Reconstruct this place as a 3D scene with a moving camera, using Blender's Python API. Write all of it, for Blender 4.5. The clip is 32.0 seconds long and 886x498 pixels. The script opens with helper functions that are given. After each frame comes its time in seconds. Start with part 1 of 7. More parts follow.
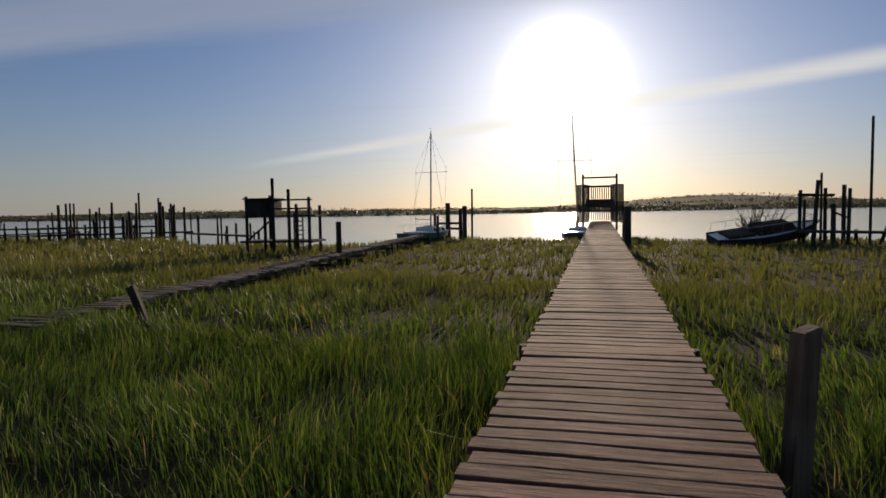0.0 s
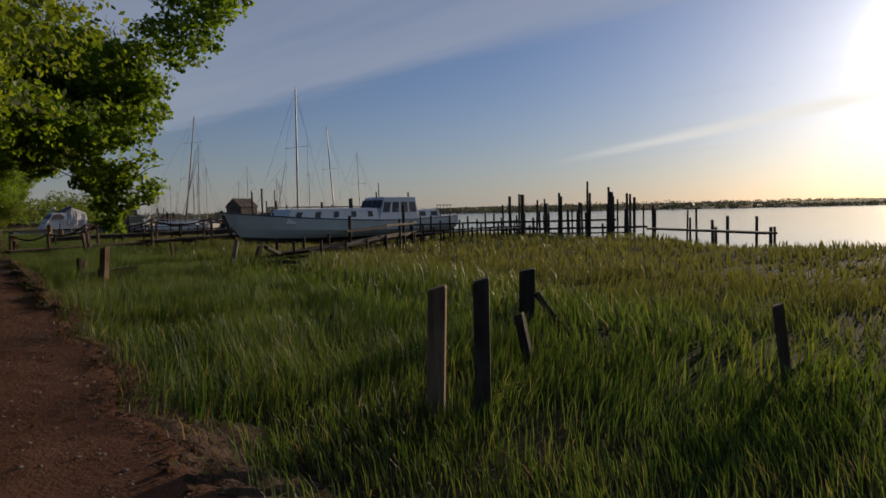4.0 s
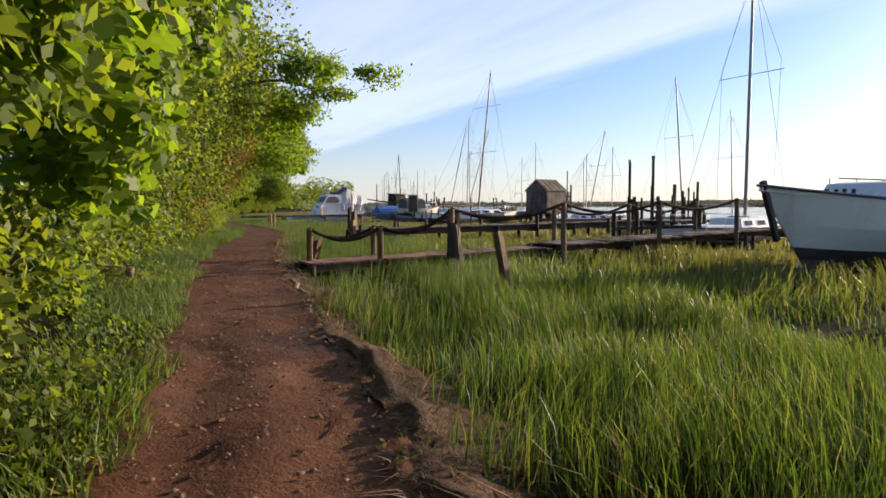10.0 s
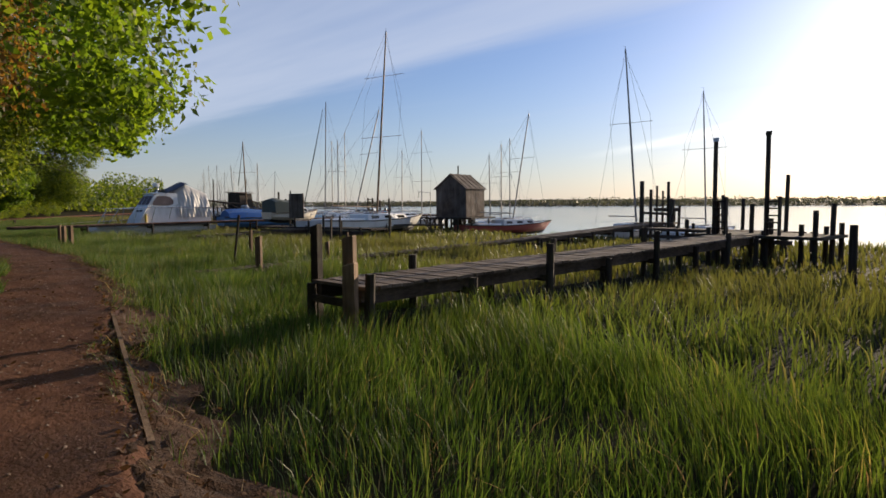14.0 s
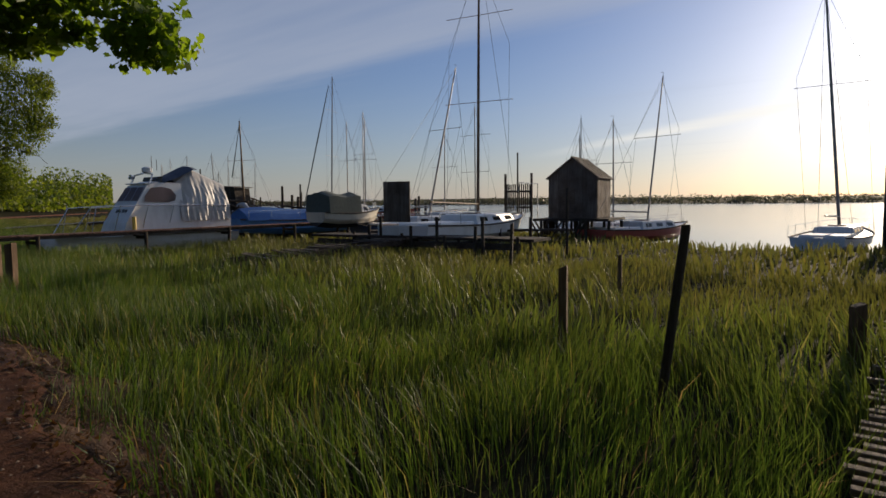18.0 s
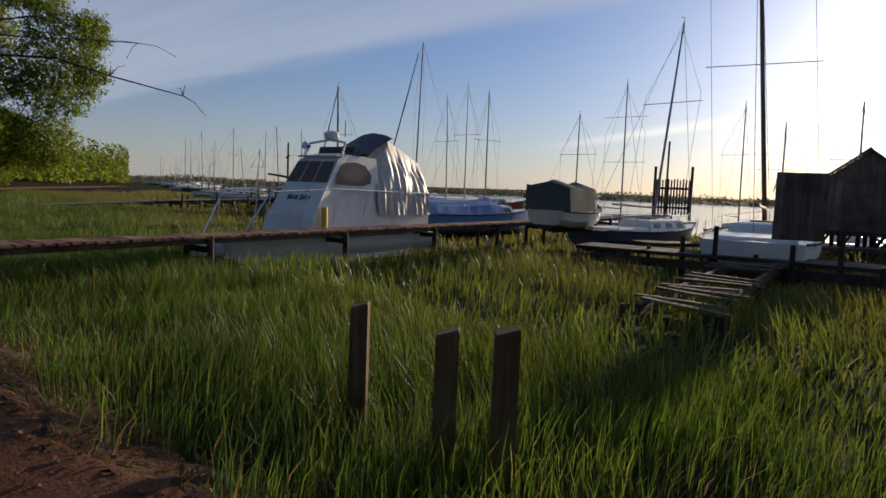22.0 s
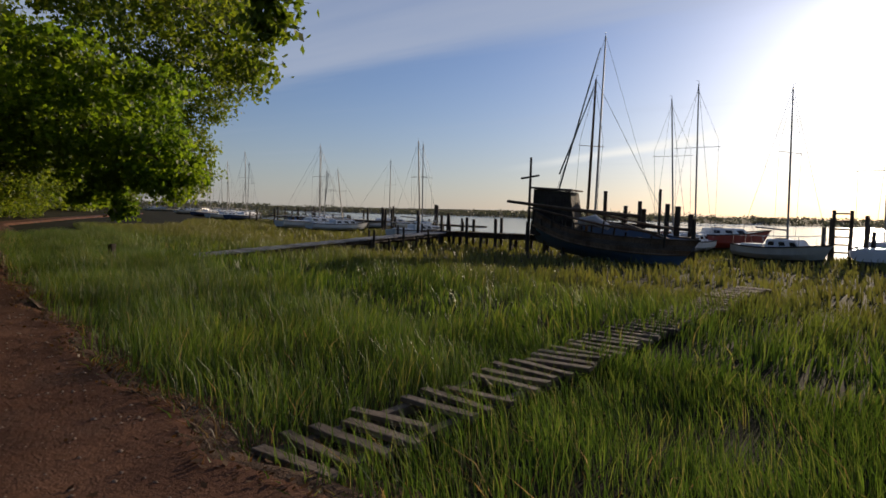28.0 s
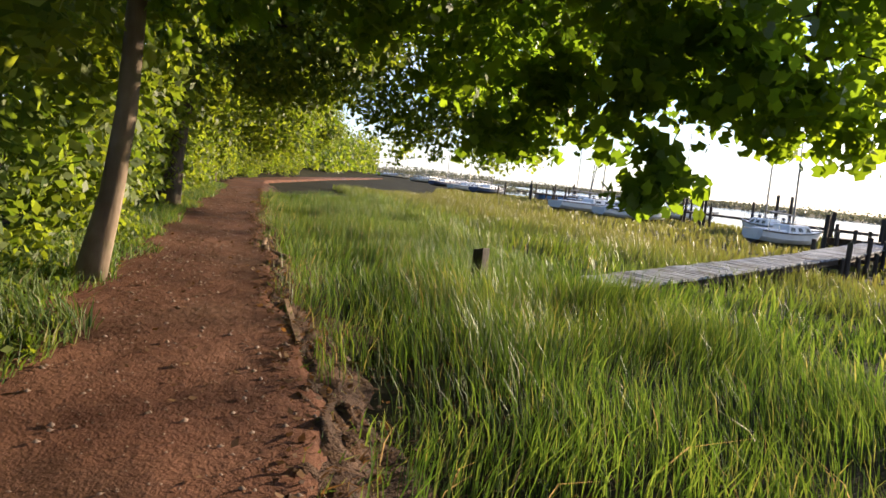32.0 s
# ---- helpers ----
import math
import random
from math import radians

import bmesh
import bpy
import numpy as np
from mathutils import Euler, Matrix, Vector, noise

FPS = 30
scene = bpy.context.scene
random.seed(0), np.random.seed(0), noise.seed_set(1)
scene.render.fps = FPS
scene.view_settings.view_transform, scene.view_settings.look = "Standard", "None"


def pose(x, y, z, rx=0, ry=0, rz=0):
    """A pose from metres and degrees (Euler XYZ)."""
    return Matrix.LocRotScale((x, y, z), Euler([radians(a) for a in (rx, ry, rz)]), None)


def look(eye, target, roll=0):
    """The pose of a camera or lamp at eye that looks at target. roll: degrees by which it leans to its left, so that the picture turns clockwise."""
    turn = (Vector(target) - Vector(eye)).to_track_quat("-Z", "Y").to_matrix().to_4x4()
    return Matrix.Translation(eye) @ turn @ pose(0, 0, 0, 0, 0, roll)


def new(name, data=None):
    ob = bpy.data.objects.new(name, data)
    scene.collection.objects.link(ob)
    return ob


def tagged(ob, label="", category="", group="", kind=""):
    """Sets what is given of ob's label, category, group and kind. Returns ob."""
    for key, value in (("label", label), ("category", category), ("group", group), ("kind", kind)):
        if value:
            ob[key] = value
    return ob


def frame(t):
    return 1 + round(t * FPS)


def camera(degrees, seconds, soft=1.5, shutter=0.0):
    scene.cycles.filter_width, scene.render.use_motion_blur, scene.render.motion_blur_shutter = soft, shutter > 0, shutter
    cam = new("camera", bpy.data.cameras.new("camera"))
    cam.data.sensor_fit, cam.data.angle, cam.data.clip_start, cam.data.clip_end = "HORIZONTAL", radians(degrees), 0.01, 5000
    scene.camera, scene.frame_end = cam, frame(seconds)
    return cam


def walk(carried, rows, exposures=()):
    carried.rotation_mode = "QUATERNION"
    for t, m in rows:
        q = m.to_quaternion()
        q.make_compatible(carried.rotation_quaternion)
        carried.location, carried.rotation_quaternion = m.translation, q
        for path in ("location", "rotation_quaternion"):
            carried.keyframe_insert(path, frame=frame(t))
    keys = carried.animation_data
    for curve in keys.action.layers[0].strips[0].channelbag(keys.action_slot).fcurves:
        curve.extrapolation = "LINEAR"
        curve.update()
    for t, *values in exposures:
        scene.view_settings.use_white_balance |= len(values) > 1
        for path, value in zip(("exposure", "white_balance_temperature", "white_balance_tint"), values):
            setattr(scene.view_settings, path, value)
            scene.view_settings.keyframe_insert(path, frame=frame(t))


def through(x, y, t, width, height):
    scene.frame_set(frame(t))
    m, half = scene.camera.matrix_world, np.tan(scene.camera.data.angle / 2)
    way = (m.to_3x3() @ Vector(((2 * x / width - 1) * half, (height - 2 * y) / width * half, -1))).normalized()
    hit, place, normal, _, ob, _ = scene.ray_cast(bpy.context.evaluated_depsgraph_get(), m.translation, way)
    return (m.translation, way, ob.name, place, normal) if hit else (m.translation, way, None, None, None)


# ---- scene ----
cam = camera(69.96, 32.0, soft=1.6)
# seconds, eye x y z, heading (left of +y), tilt, roll
PATH = [
    (0.0, 1.934, 13.854, 0.988, 16.12, -3.43, -1.01),
    (0.5, 0.677, 14.482, 1.015, 20.12, -3.19, -1.03),
    (1.0, -0.623, 15.005, 0.970, 24.55, -2.45, -1.11),
    (1.5, -1.829, 15.402, 0.902, 29.83, -1.88, -0.94),
    (2.0, -2.816, 15.372, 1.019, 35.28, -2.43, -0.77),
    (2.5, -3.771, 15.118, 1.090, 39.24, -2.70, -0.68),
    (2.8, -4.600, 15.275, 1.078, 40.13, -2.85, -0.81),
    (3.1, -5.428, 15.432, 1.067, 41.03, -3.00, -0.95),
    (3.4, -6.257, 15.589, 1.055, 41.92, -3.15, -1.08),
    (3.7, -7.085, 15.746, 1.044, 42.81, -3.29, -1.21),
    (4.0, -7.913, 15.903, 1.032, 43.71, -3.44, -1.35),
    (4.3, -8.742, 16.060, 1.021, 44.60, -3.59, -1.48),
    (4.5, -9.294, 16.164, 1.013, 45.20, -3.69, -1.57),
    (5.0, -10.654, 16.549, 1.042, 48.42, -3.57, -1.80),
    (5.5, -12.054, 16.823, 1.019, 51.96, -4.13, -0.73),
    (6.0, -13.444, 17.058, 0.949, 55.53, -4.28, -0.13),
    (6.5, -14.660, 17.250, 0.901, 55.91, -4.21, -0.39),
    (7.0, -15.860, 17.410, 0.909, 56.46, -4.18, -0.07),
    (7.5, -17.030, 17.570, 0.863, 57.21, -3.86, 0.07),
    (8.0, -18.140, 17.740, 0.914, 58.52, -3.87, -0.18),
    (8.5, -19.330, 17.970, 0.903, 61.55, -4.18, 0.11),
    (9.0, -20.582, 18.179, 0.918, 62.44, -4.31, -0.31),
    (9.5, -21.963, 18.428, 0.897, 62.98, -4.04, -0.38),
    (10.0, -23.354, 18.626, 0.900, 63.02, -3.97, -0.31),
    (10.5, -24.763, 18.809, 0.869, 61.88, -3.94, 0.20),
    (11.0, -26.165, 19.037, 0.912, 59.00, -3.81, 0.09),
    (11.5, -27.537, 19.315, 0.912, 56.04, -3.77, -0.18),
    (12.0, -28.851, 19.611, 0.931, 53.65, -3.82, -0.14),
    (12.5, -30.054, 19.854, 0.949, 50.72, -4.06, -0.31),
    (13.0, -31.399, 20.125, 0.958, 48.84, -3.84, -0.14),
    (13.5, -32.635, 20.360, 1.003, 47.58, -4.14, -0.19),
    (14.0, -33.736, 20.546, 1.048, 46.62, -4.10, -0.40),
    (14.5, -34.834, 20.739, 1.169, 45.13, -4.37, -0.90),
    (16.5, -40.160, 21.847, 1.009, 42.32, -4.03, -0.96),
    (17.0, -41.507, 22.234, 0.954, 42.03, -3.90, -1.04),
    (17.5, -42.773, 22.596, 0.959, 42.06, -3.95, -0.89),
    (18.0, -43.997, 22.829, 0.987, 42.28, -4.24, -0.55),
    (18.5, -45.118, 23.013, 0.984, 42.76, -4.45, 0.11),
    (19.0, -46.163, 23.136, 1.001, 42.80, -4.58, 0.72),
    (19.5, -47.231, 23.175, 0.989, 42.29, -4.74, 1.00),
    (20.0, -48.282, 23.176, 1.010, 42.18, -5.07, 1.11),
    (20.5, -49.389, 23.203, 0.996, 42.08, -4.99, 1.35),
    (21.0, -50.272, 23.208, 0.991, 42.02, -5.21, 1.92),
    (21.5, -51.173, 23.018, 0.950, 41.60, -5.01, 2.21),
    (22.0, -52.090, 23.119, 1.036, 41.93, -5.29, 2.21),
    (22.5, -53.324, 22.848, 0.982, 41.47, -5.08, 2.03),
    (23.0, -54.523, 23.027, 0.949, 41.41, -4.95, 2.15),
    (23.5, -55.647, 23.183, 0.930, 41.21, -4.61, 2.52),
    (24.0, -56.734, 23.319, 0.891, 40.97, -4.39, 2.70),
    (24.5, -57.690, 23.397, 0.889, 40.62, -4.35, 2.88),
    (25.0, -58.610, 23.219, 0.988, 39.97, -4.33, 2.67),
    (25.5, -59.650, 23.006, 1.009, 39.40, -4.00, 2.13),
    (27.5, -63.529, 22.238, 1.027, 39.23, -3.28, 1.85),
    (28.0, -64.473, 22.139, 1.066, 39.49, -3.33, 1.50),
    (28.5, -65.330, 22.444, 1.082, 41.04, -3.20, 2.38),
    (29.0, -66.115, 22.780, 1.080, 44.93, -3.17, 2.19),
    (29.5, -67.167, 23.134, 1.104, 50.03, -3.47, 2.41),
    (30.0, -68.483, 23.406, 1.093, 55.02, -4.56, 2.44),
    (30.5, -69.728, 23.638, 1.006, 56.88, -5.39, 3.23),
    (31.0, -70.924, 23.844, 0.937, 57.19, -5.63, 3.83),
    (31.5, -72.058, 24.076, 0.896, 57.34, -5.88, 4.51),
    (32.0, -73.084, 24.307, 0.870, 57.55, -6.46, 5.71),
]


def carried_pose(x, y, z, yaw, tilt, roll):
    turn = Matrix.Rotation(radians(yaw), 4, "Z") @ Matrix.Rotation(radians(90 + tilt), 4, "X") @ Matrix.Rotation(radians(roll), 4, "Z")
    return Matrix.Translation((x, y, z)) @ turn


EXPOSURES = [(0.0, -0.4), (1.0, -0.5), (2.0, -0.7), (2.5, -0.68), (5.0, -0.05), (6.0, 0.35), (7.0, 0.8), (8.0, 1.3), (9.0, 1.3), (10.5, 1.15), (12.0, 0.95), (13.5, 0.66), (17.0, -0.12), (19.0, -0.08), (23.0, 0.12), (28.0, 0.02), (29.5, 0.17), (31.0, 1.1), (32.0, 1.88)]
walk(cam, [(t, carried_pose(x, y, z, a, b, c)) for t, x, y, z, a, b, c in PATH], EXPOSURES)

# ---- sky, sun ----
SUN_AZ, SUN_EL = 5.2, 11.5  # degrees left of +y, above the horizon
sun_dir = Vector((-math.sin(radians(SUN_AZ)) * math.cos(radians(SUN_EL)), math.cos(radians(SUN_AZ)) * math.cos(radians(SUN_EL)), math.sin(radians(SUN_EL))))
lamp = bpy.data.lights.new("sun", "SUN")
lamp.energy, lamp.angle, lamp.color = 4.5, radians(0.6), (1.0, 0.80, 0.58)
sun = new("sun", lamp)
sun.matrix_world = look(sun_dir * 50, (0, 0, 0))

world = bpy.data.worlds.new("evening_sky")
scene.world = world
world.use_nodes = True


class Nodes:
    """A short way to wire nodes."""

    def __init__(self, tree):
        self.tree = tree
        tree.nodes.clear()

    def add(self, kind, **values):
        node = self.tree.nodes.new(kind)
        for key, value in values.items():
            if key in node.inputs:
                slot = node.inputs[key]
                if hasattr(value, "is_linked"):
                    self.tree.links.new(value, slot)
                else:
                    slot.default_value = value
        return node

    def math(self, op, a, b=0.0, clamp=False):
        node = self.tree.nodes.new("ShaderNodeMath")
        node.operation, node.use_clamp = op, clamp
        for slot, value in zip(node.inputs, (a, b)):
            if hasattr(value, "is_linked"):
                self.tree.links.new(value, slot)
            else:
                slot.default_value = value
        return node.outputs[0]

    def mix(self, fac, a, b, blend="MIX"):
        node = self.tree.nodes.new("ShaderNodeMix")
        node.data_type, node.blend_type = "RGBA", blend
        for slot, value in zip((node.inputs[0], node.inputs[6], node.inputs[7]), (fac, a, b)):
            if hasattr(value, "is_linked"):
                self.tree.links.new(value, slot)
            else:
                slot.default_value = value
        return node.outputs[2]

    def ramp(self, fac, stops):
        node = self.tree.nodes.new("ShaderNodeValToRGB")
        self.tree.links.new(fac, node.inputs[0])
        while len(node.color_ramp.elements) < len(stops):
            node.color_ramp.elements.new(0.5)
        for el, (at, col) in zip(node.color_ramp.elements, stops):
            el.position, el.color = at, (*col, 1) if len(col) == 3 else col
        return node.outputs[0]

    def smooth(self, value, lo, hi):
        node = self.tree.nodes.new("ShaderNodeMapRange")
        node.interpolation_type = "SMOOTHSTEP"
        self.tree.links.new(value, node.inputs[0])
        node.inputs[1].default_value, node.inputs[2].default_value = lo, hi
        return node.outputs[0]

    def noise(self, vector, scale, detail=4.0, rough=0.55):
        node = self.tree.nodes.new("ShaderNodeTexNoise")
        if vector is not None:
            self.tree.links.new(vector, node.inputs["Vector"])
        node.inputs["Scale"].default_value, node.inputs["Detail"].default_value, node.inputs["Roughness"].default_value = scale, detail, rough
        return node.outputs["Fac"]

    def scaled(self, vector, x, y, z):
        node = self.tree.nodes.new("ShaderNodeMapping")
        self.tree.links.new(vector, node.inputs[0])
        node.inputs["Scale"].default_value = (x, y, z)
        return node.outputs[0]

    def link(self, a, b):
        self.tree.links.new(a, b)


def build_sky():
    n = Nodes(world.node_tree)
    sky = n.tree.nodes.new("ShaderNodeTexSky")
    sky.sky_type, sky.sun_disc = "NISHITA", False
    sky.sun_elevation, sky.sun_rotation = radians(SUN_EL), radians(-SUN_AZ)
    sky.air_density, sky.dust_density, sky.ozone_density, sky.altitude = 1.0, 0.6, 3.0, 0
    way = n.tree.nodes.new("ShaderNodeTexCoord").outputs["Generated"]
    sep = n.tree.nodes.new("ShaderNodeSeparateXYZ")
    n.link(way, sep.inputs[0])
    x, y, z = sep.outputs
    up = n.math("MAXIMUM", z, 0.02)
    u, v = n.math("DIVIDE", x, up), n.math("DIVIDE", y, up)  # the point of a flat cloud layer
    comb = n.tree.nodes.new("ShaderNodeCombineXYZ")
    n.link(u, comb.inputs[0]), n.link(v, comb.inputs[1])
    layer = comb.outputs[0]
    drift = n.noise(n.scaled(layer, 0.10, 0.5, 1), 1.0, 5.0, 0.6)
    # a veil over the land with a soft edge that runs along the river, and a thin bright streak towards the sun
    edge = n.math("ADD", n.math("SUBTRACT", 3.15, v), n.math("MULTIPLY", n.math("SUBTRACT", drift, 0.5), 1.6))
    edge = n.math("ADD", edge, n.math("MULTIPLY", u, -0.04))
    veil = n.math("MULTIPLY", n.smooth(edge, -0.12, 0.42), n.smooth(drift, 0.05, 0.65))
    veil = n.math("MULTIPLY", veil, n.smooth(v, -0.6, 1.2))
    across = n.math("ADD", n.math("SUBTRACT", v, 6.35), n.math("MULTIPLY", u, 0.72))
    band = n.math("SUBTRACT", 1.0, n.smooth(n.math("ABSOLUTE", across), 0.05, 0.75))
    along = n.smooth(u, -9.0, -1.5)
    band = n.math("MULTIPLY", n.math("MULTIPLY", band, along), n.smooth(drift, 0.2, 0.6))
    wisps = n.smooth(n.noise(n.scaled(layer, 0.12, 0.9, 1), 1.3, 6.0, 0.6), 0.5, 0.85)
    cloud = n.math("ADD", n.math("MULTIPLY", veil, 0.72), n.math("MULTIPLY", wisps, 0.16), clamp=True)
    low = n.math("POWER", n.math("SUBTRACT", 1.0, n.math("MAXIMUM", z, 0.0)), 9.0)
    base = n.mix(1.0, sky.outputs[0], (0.80, 0.85, 1.10, 1), "MULTIPLY")
    base = n.mix(n.math("MULTIPLY", low, 0.55), base, (5.6, 5.4, 5.3, 1))
    base = n.mix(cloud, base, (5.0, 5.5, 6.7, 1))
    base = n.mix(n.math("MULTIPLY", band, 0.8), base, (12.0, 11.5, 10.5, 1))
    # the bright ring of haze about the sun
    dot = n.tree.nodes.new("ShaderNodeVectorMath")
    dot.operation = "DOT_PRODUCT"
    n.link(way, dot.inputs[0])
    dot.inputs[1].default_value = sun_dir
    near = n.math("MAXIMUM", dot.outputs["Value"], 0.0)
    ring = n.math("ADD", n.math("ADD", n.math("MULTIPLY", n.math("POWER", near, 700.0), 40.0), n.math("MULTIPLY", n.math("POWER", near, 110.0), 3.8)), n.math("MULTIPLY", n.math("POWER", near, 22.0), 0.75))
    glow = n.mix(1.0, (1.0, 0.93, 0.78, 1), (1, 1, 1, 1), "MULTIPLY")
    scale = n.tree.nodes.new("ShaderNodeVectorMath")
    scale.operation = "SCALE"
    n.link(glow, scale.inputs[0]), n.link(ring, scale.inputs["Scale"])
    total = n.mix(1.0, base, scale.outputs[0], "ADD")
    back = n.tree.nodes.new("ShaderNodeBackground")
    n.link(total, back.inputs[0])
    back.inputs[1].default_value = 0.085
    out = n.tree.nodes.new("ShaderNodeOutputWorld")
    n.link(back.outputs[0], out.inputs[0])


build_sky()

# ---- materials ----
def material(name):
    mat = bpy.data.materials.new(name)
    mat.use_nodes = True
    return mat, Nodes(mat.node_tree)


def finish(n, colour, rough=0.7, metal=0.0, bump=None, bump_strength=0.3, spec=0.5, alpha=None, distance=0.02):
    bsdf = n.tree.nodes.new("ShaderNodeBsdfPrincipled")
    for slot, value in (("Base Color", colour), ("Roughness", rough), ("Metallic", metal), ("Specular IOR Level", spec)):
        if hasattr(value, "is_linked"):
            n.link(value, bsdf.inputs[slot])
        else:
            bsdf.inputs[slot].default_value = value
    if bump is not None:
        node = n.tree.nodes.new("ShaderNodeBump")
        node.inputs["Strength"].default_value, node.inputs["Distance"].default_value = bump_strength, distance
        n.link(bump, node.inputs["Height"])
        n.link(node.outputs[0], bsdf.inputs["Normal"])
    out = n.tree.nodes.new("ShaderNodeOutputMaterial")
    n.link(bsdf.outputs[0], out.inputs[0])
    return bsdf, out


def coords(n, kind="Object"):
    return n.tree.nodes.new("ShaderNodeTexCoord").outputs[kind]


def place(n):
    return n.tree.nodes.new("ShaderNodeNewGeometry").outputs["Position"]


def rnd(n):
    return n.tree.nodes.new("ShaderNodeObjectInfo").outputs["Random"]


def island(n):
    return n.tree.nodes.new("ShaderNodeNewGeometry").outputs["Random Per Island"]


def rgb(*c):
    return (*c, 1.0)


def wood_material(name, dark, light, scale=6.0, stretch=(1, 0.08, 1), rough=0.85, green=0.0):
    mat, n = material(name)
    p = place(n)
    grain = n.noise(n.scaled(p, *[scale * 6 * s for s in stretch]), 1.0, 6.0, 0.65)
    blot = n.noise(p, 2.2, 3.0)
    tone = n.ramp(grain, [(0.25, dark), (0.75, light)])
    tone = n.mix(n.smooth(blot, 0.35, 0.7), tone, n.mix(1.0, tone, (0.55, 0.5, 0.46, 1), "MULTIPLY"))
    vary = n.math("ADD", n.math("MULTIPLY", rnd(n), 0.5), 0.72)
    node = n.tree.nodes.new("ShaderNodeVectorMath")
    node.operation = "SCALE"
    n.link(tone, node.inputs[0]), n.link(vary, node.inputs["Scale"])
    tone = node.outputs[0]
    if green:
        moss = n.smooth(n.noise(p, 5.0, 4.0), 0.5, 0.7)
        tone = n.mix(n.math("MULTIPLY", moss, green), tone, (0.07, 0.085, 0.03, 1))
    finish(n, tone, rough, bump=grain, bump_strength=0.5, spec=0.25)
    return mat


def paint_material(name, colour, rough=0.45, dirt=0.35, dirt_colour=(0.16, 0.12, 0.08), scale=3.0):
    mat, n = material(name)
    p = coords(n)
    big = n.noise(n.scaled(p, 1, 1, 0.35), scale, 5.0, 0.65)
    fine = n.noise(p, scale * 14, 3.0)
    fac = n.math("MULTIPLY", n.smooth(n.math("ADD", big, n.math("MULTIPLY", fine, 0.25)), 0.55, 0.95), dirt)
    tone = n.mix(fac, rgb(*colour), rgb(*dirt_colour))
    finish(n, tone, n.math("ADD", n.math("MULTIPLY", big, 0.3), rough - 0.1), bump=fine, bump_strength=0.06)
    return mat


def leaf_material(name, dark, light, through):
    mat, n = material(name)
    r = island(n)
    tone = n.ramp(r, [(0.0, dark), (1.0, light)])
    patch = n.noise(place(n), 0.9, 2.0)
    tone = n.mix(n.smooth(patch, 0.35, 0.7), tone, n.mix(1.0, tone, (1.18, 1.05, 0.75, 1), "MULTIPLY"))
    bsdf = n.tree.nodes.new("ShaderNodeBsdfPrincipled")
    n.link(tone, bsdf.inputs["Base Color"])
    bsdf.inputs["Roughness"].default_value, bsdf.inputs["Specular IOR Level"].default_value = 0.5, 0.3
    trans = n.tree.nodes.new("ShaderNodeBsdfTranslucent")
    n.link(n.mix(1.0, tone, rgb(*through), "MULTIPLY"), trans.inputs[0])
    mix = n.tree.nodes.new("ShaderNodeMixShader")
    mix.inputs[0].default_value = 0.56
    n.link(bsdf.outputs[0], mix.inputs[1]), n.link(trans.outputs[0], mix.inputs[2])
    out = n.tree.nodes.new("ShaderNodeOutputMaterial")
    n.link(mix.outputs[0], out.inputs[0])
    return mat


def grass_material():
    mat, n = material("marsh_grass")
    r = island(n)
    p = place(n)
    tone = n.ramp(r, [(0.0, (0.034, 0.066, 0.018)), (0.45, (0.088, 0.150, 0.036)), (0.82, (0.155, 0.215, 0.062)), (0.95, (0.20, 0.21, 0.095)), (1.0, (0.34, 0.29, 0.17))])
    patch = n.smooth(n.noise(n.scaled(p, 1, 1, 0.0), 0.35, 3.0), 0.42, 0.68)
    tone = n.mix(n.math("MULTIPLY", patch, 0.55), tone, n.mix(1.0, tone, (1.22, 1.0, 0.78, 1), "MULTIPLY"))
    tuft = n.smooth(n.noise(n.scaled(p, 1, 1, 0.0), 1.9, 4.0, 0.6), 0.35, 0.62)
    tone = n.mix(n.math("SUBTRACT", 1.0, tuft), tone, n.mix(1.0, tone, (0.55, 0.60, 0.62, 1), "MULTIPLY"))
    sep = n.tree.nodes.new("ShaderNodeSeparateXYZ")
    n.link(p, sep.inputs[0])
    far = n.smooth(n.math("ADD", sep.outputs[1], n.math("MULTIPLY", sep.outputs[0], 0.14)), 18.3, 24.5)
    tone = n.mix(n.math("MULTIPLY", far, 0.6), tone, n.mix(n.math("MULTIPLY", r, 0.7), (0.19, 0.15, 0.082, 1), (0.11, 0.102, 0.045, 1)))
    bsdf = n.tree.nodes.new("ShaderNodeBsdfPrincipled")
    n.link(tone, bsdf.inputs["Base Color"])
    bsdf.inputs["Roughness"].default_value, bsdf.inputs["Specular IOR Level"].default_value = 0.5, 0.22
    trans = n.tree.nodes.new("ShaderNodeBsdfTranslucent")
    n.link(n.mix(1.0, tone, (1.5, 1.5, 0.6, 1), "MULTIPLY"), trans.inputs[0])
    mix = n.tree.nodes.new("ShaderNodeMixShader")
    mix.inputs[0].default_value = 0.4
    n.link(bsdf.outputs[0], mix.inputs[1]), n.link(trans.outputs[0], mix.inputs[2])
    out = n.tree.nodes.new("ShaderNodeOutputMaterial")
    n.link(mix.outputs[0], out.inputs[0])
    return mat


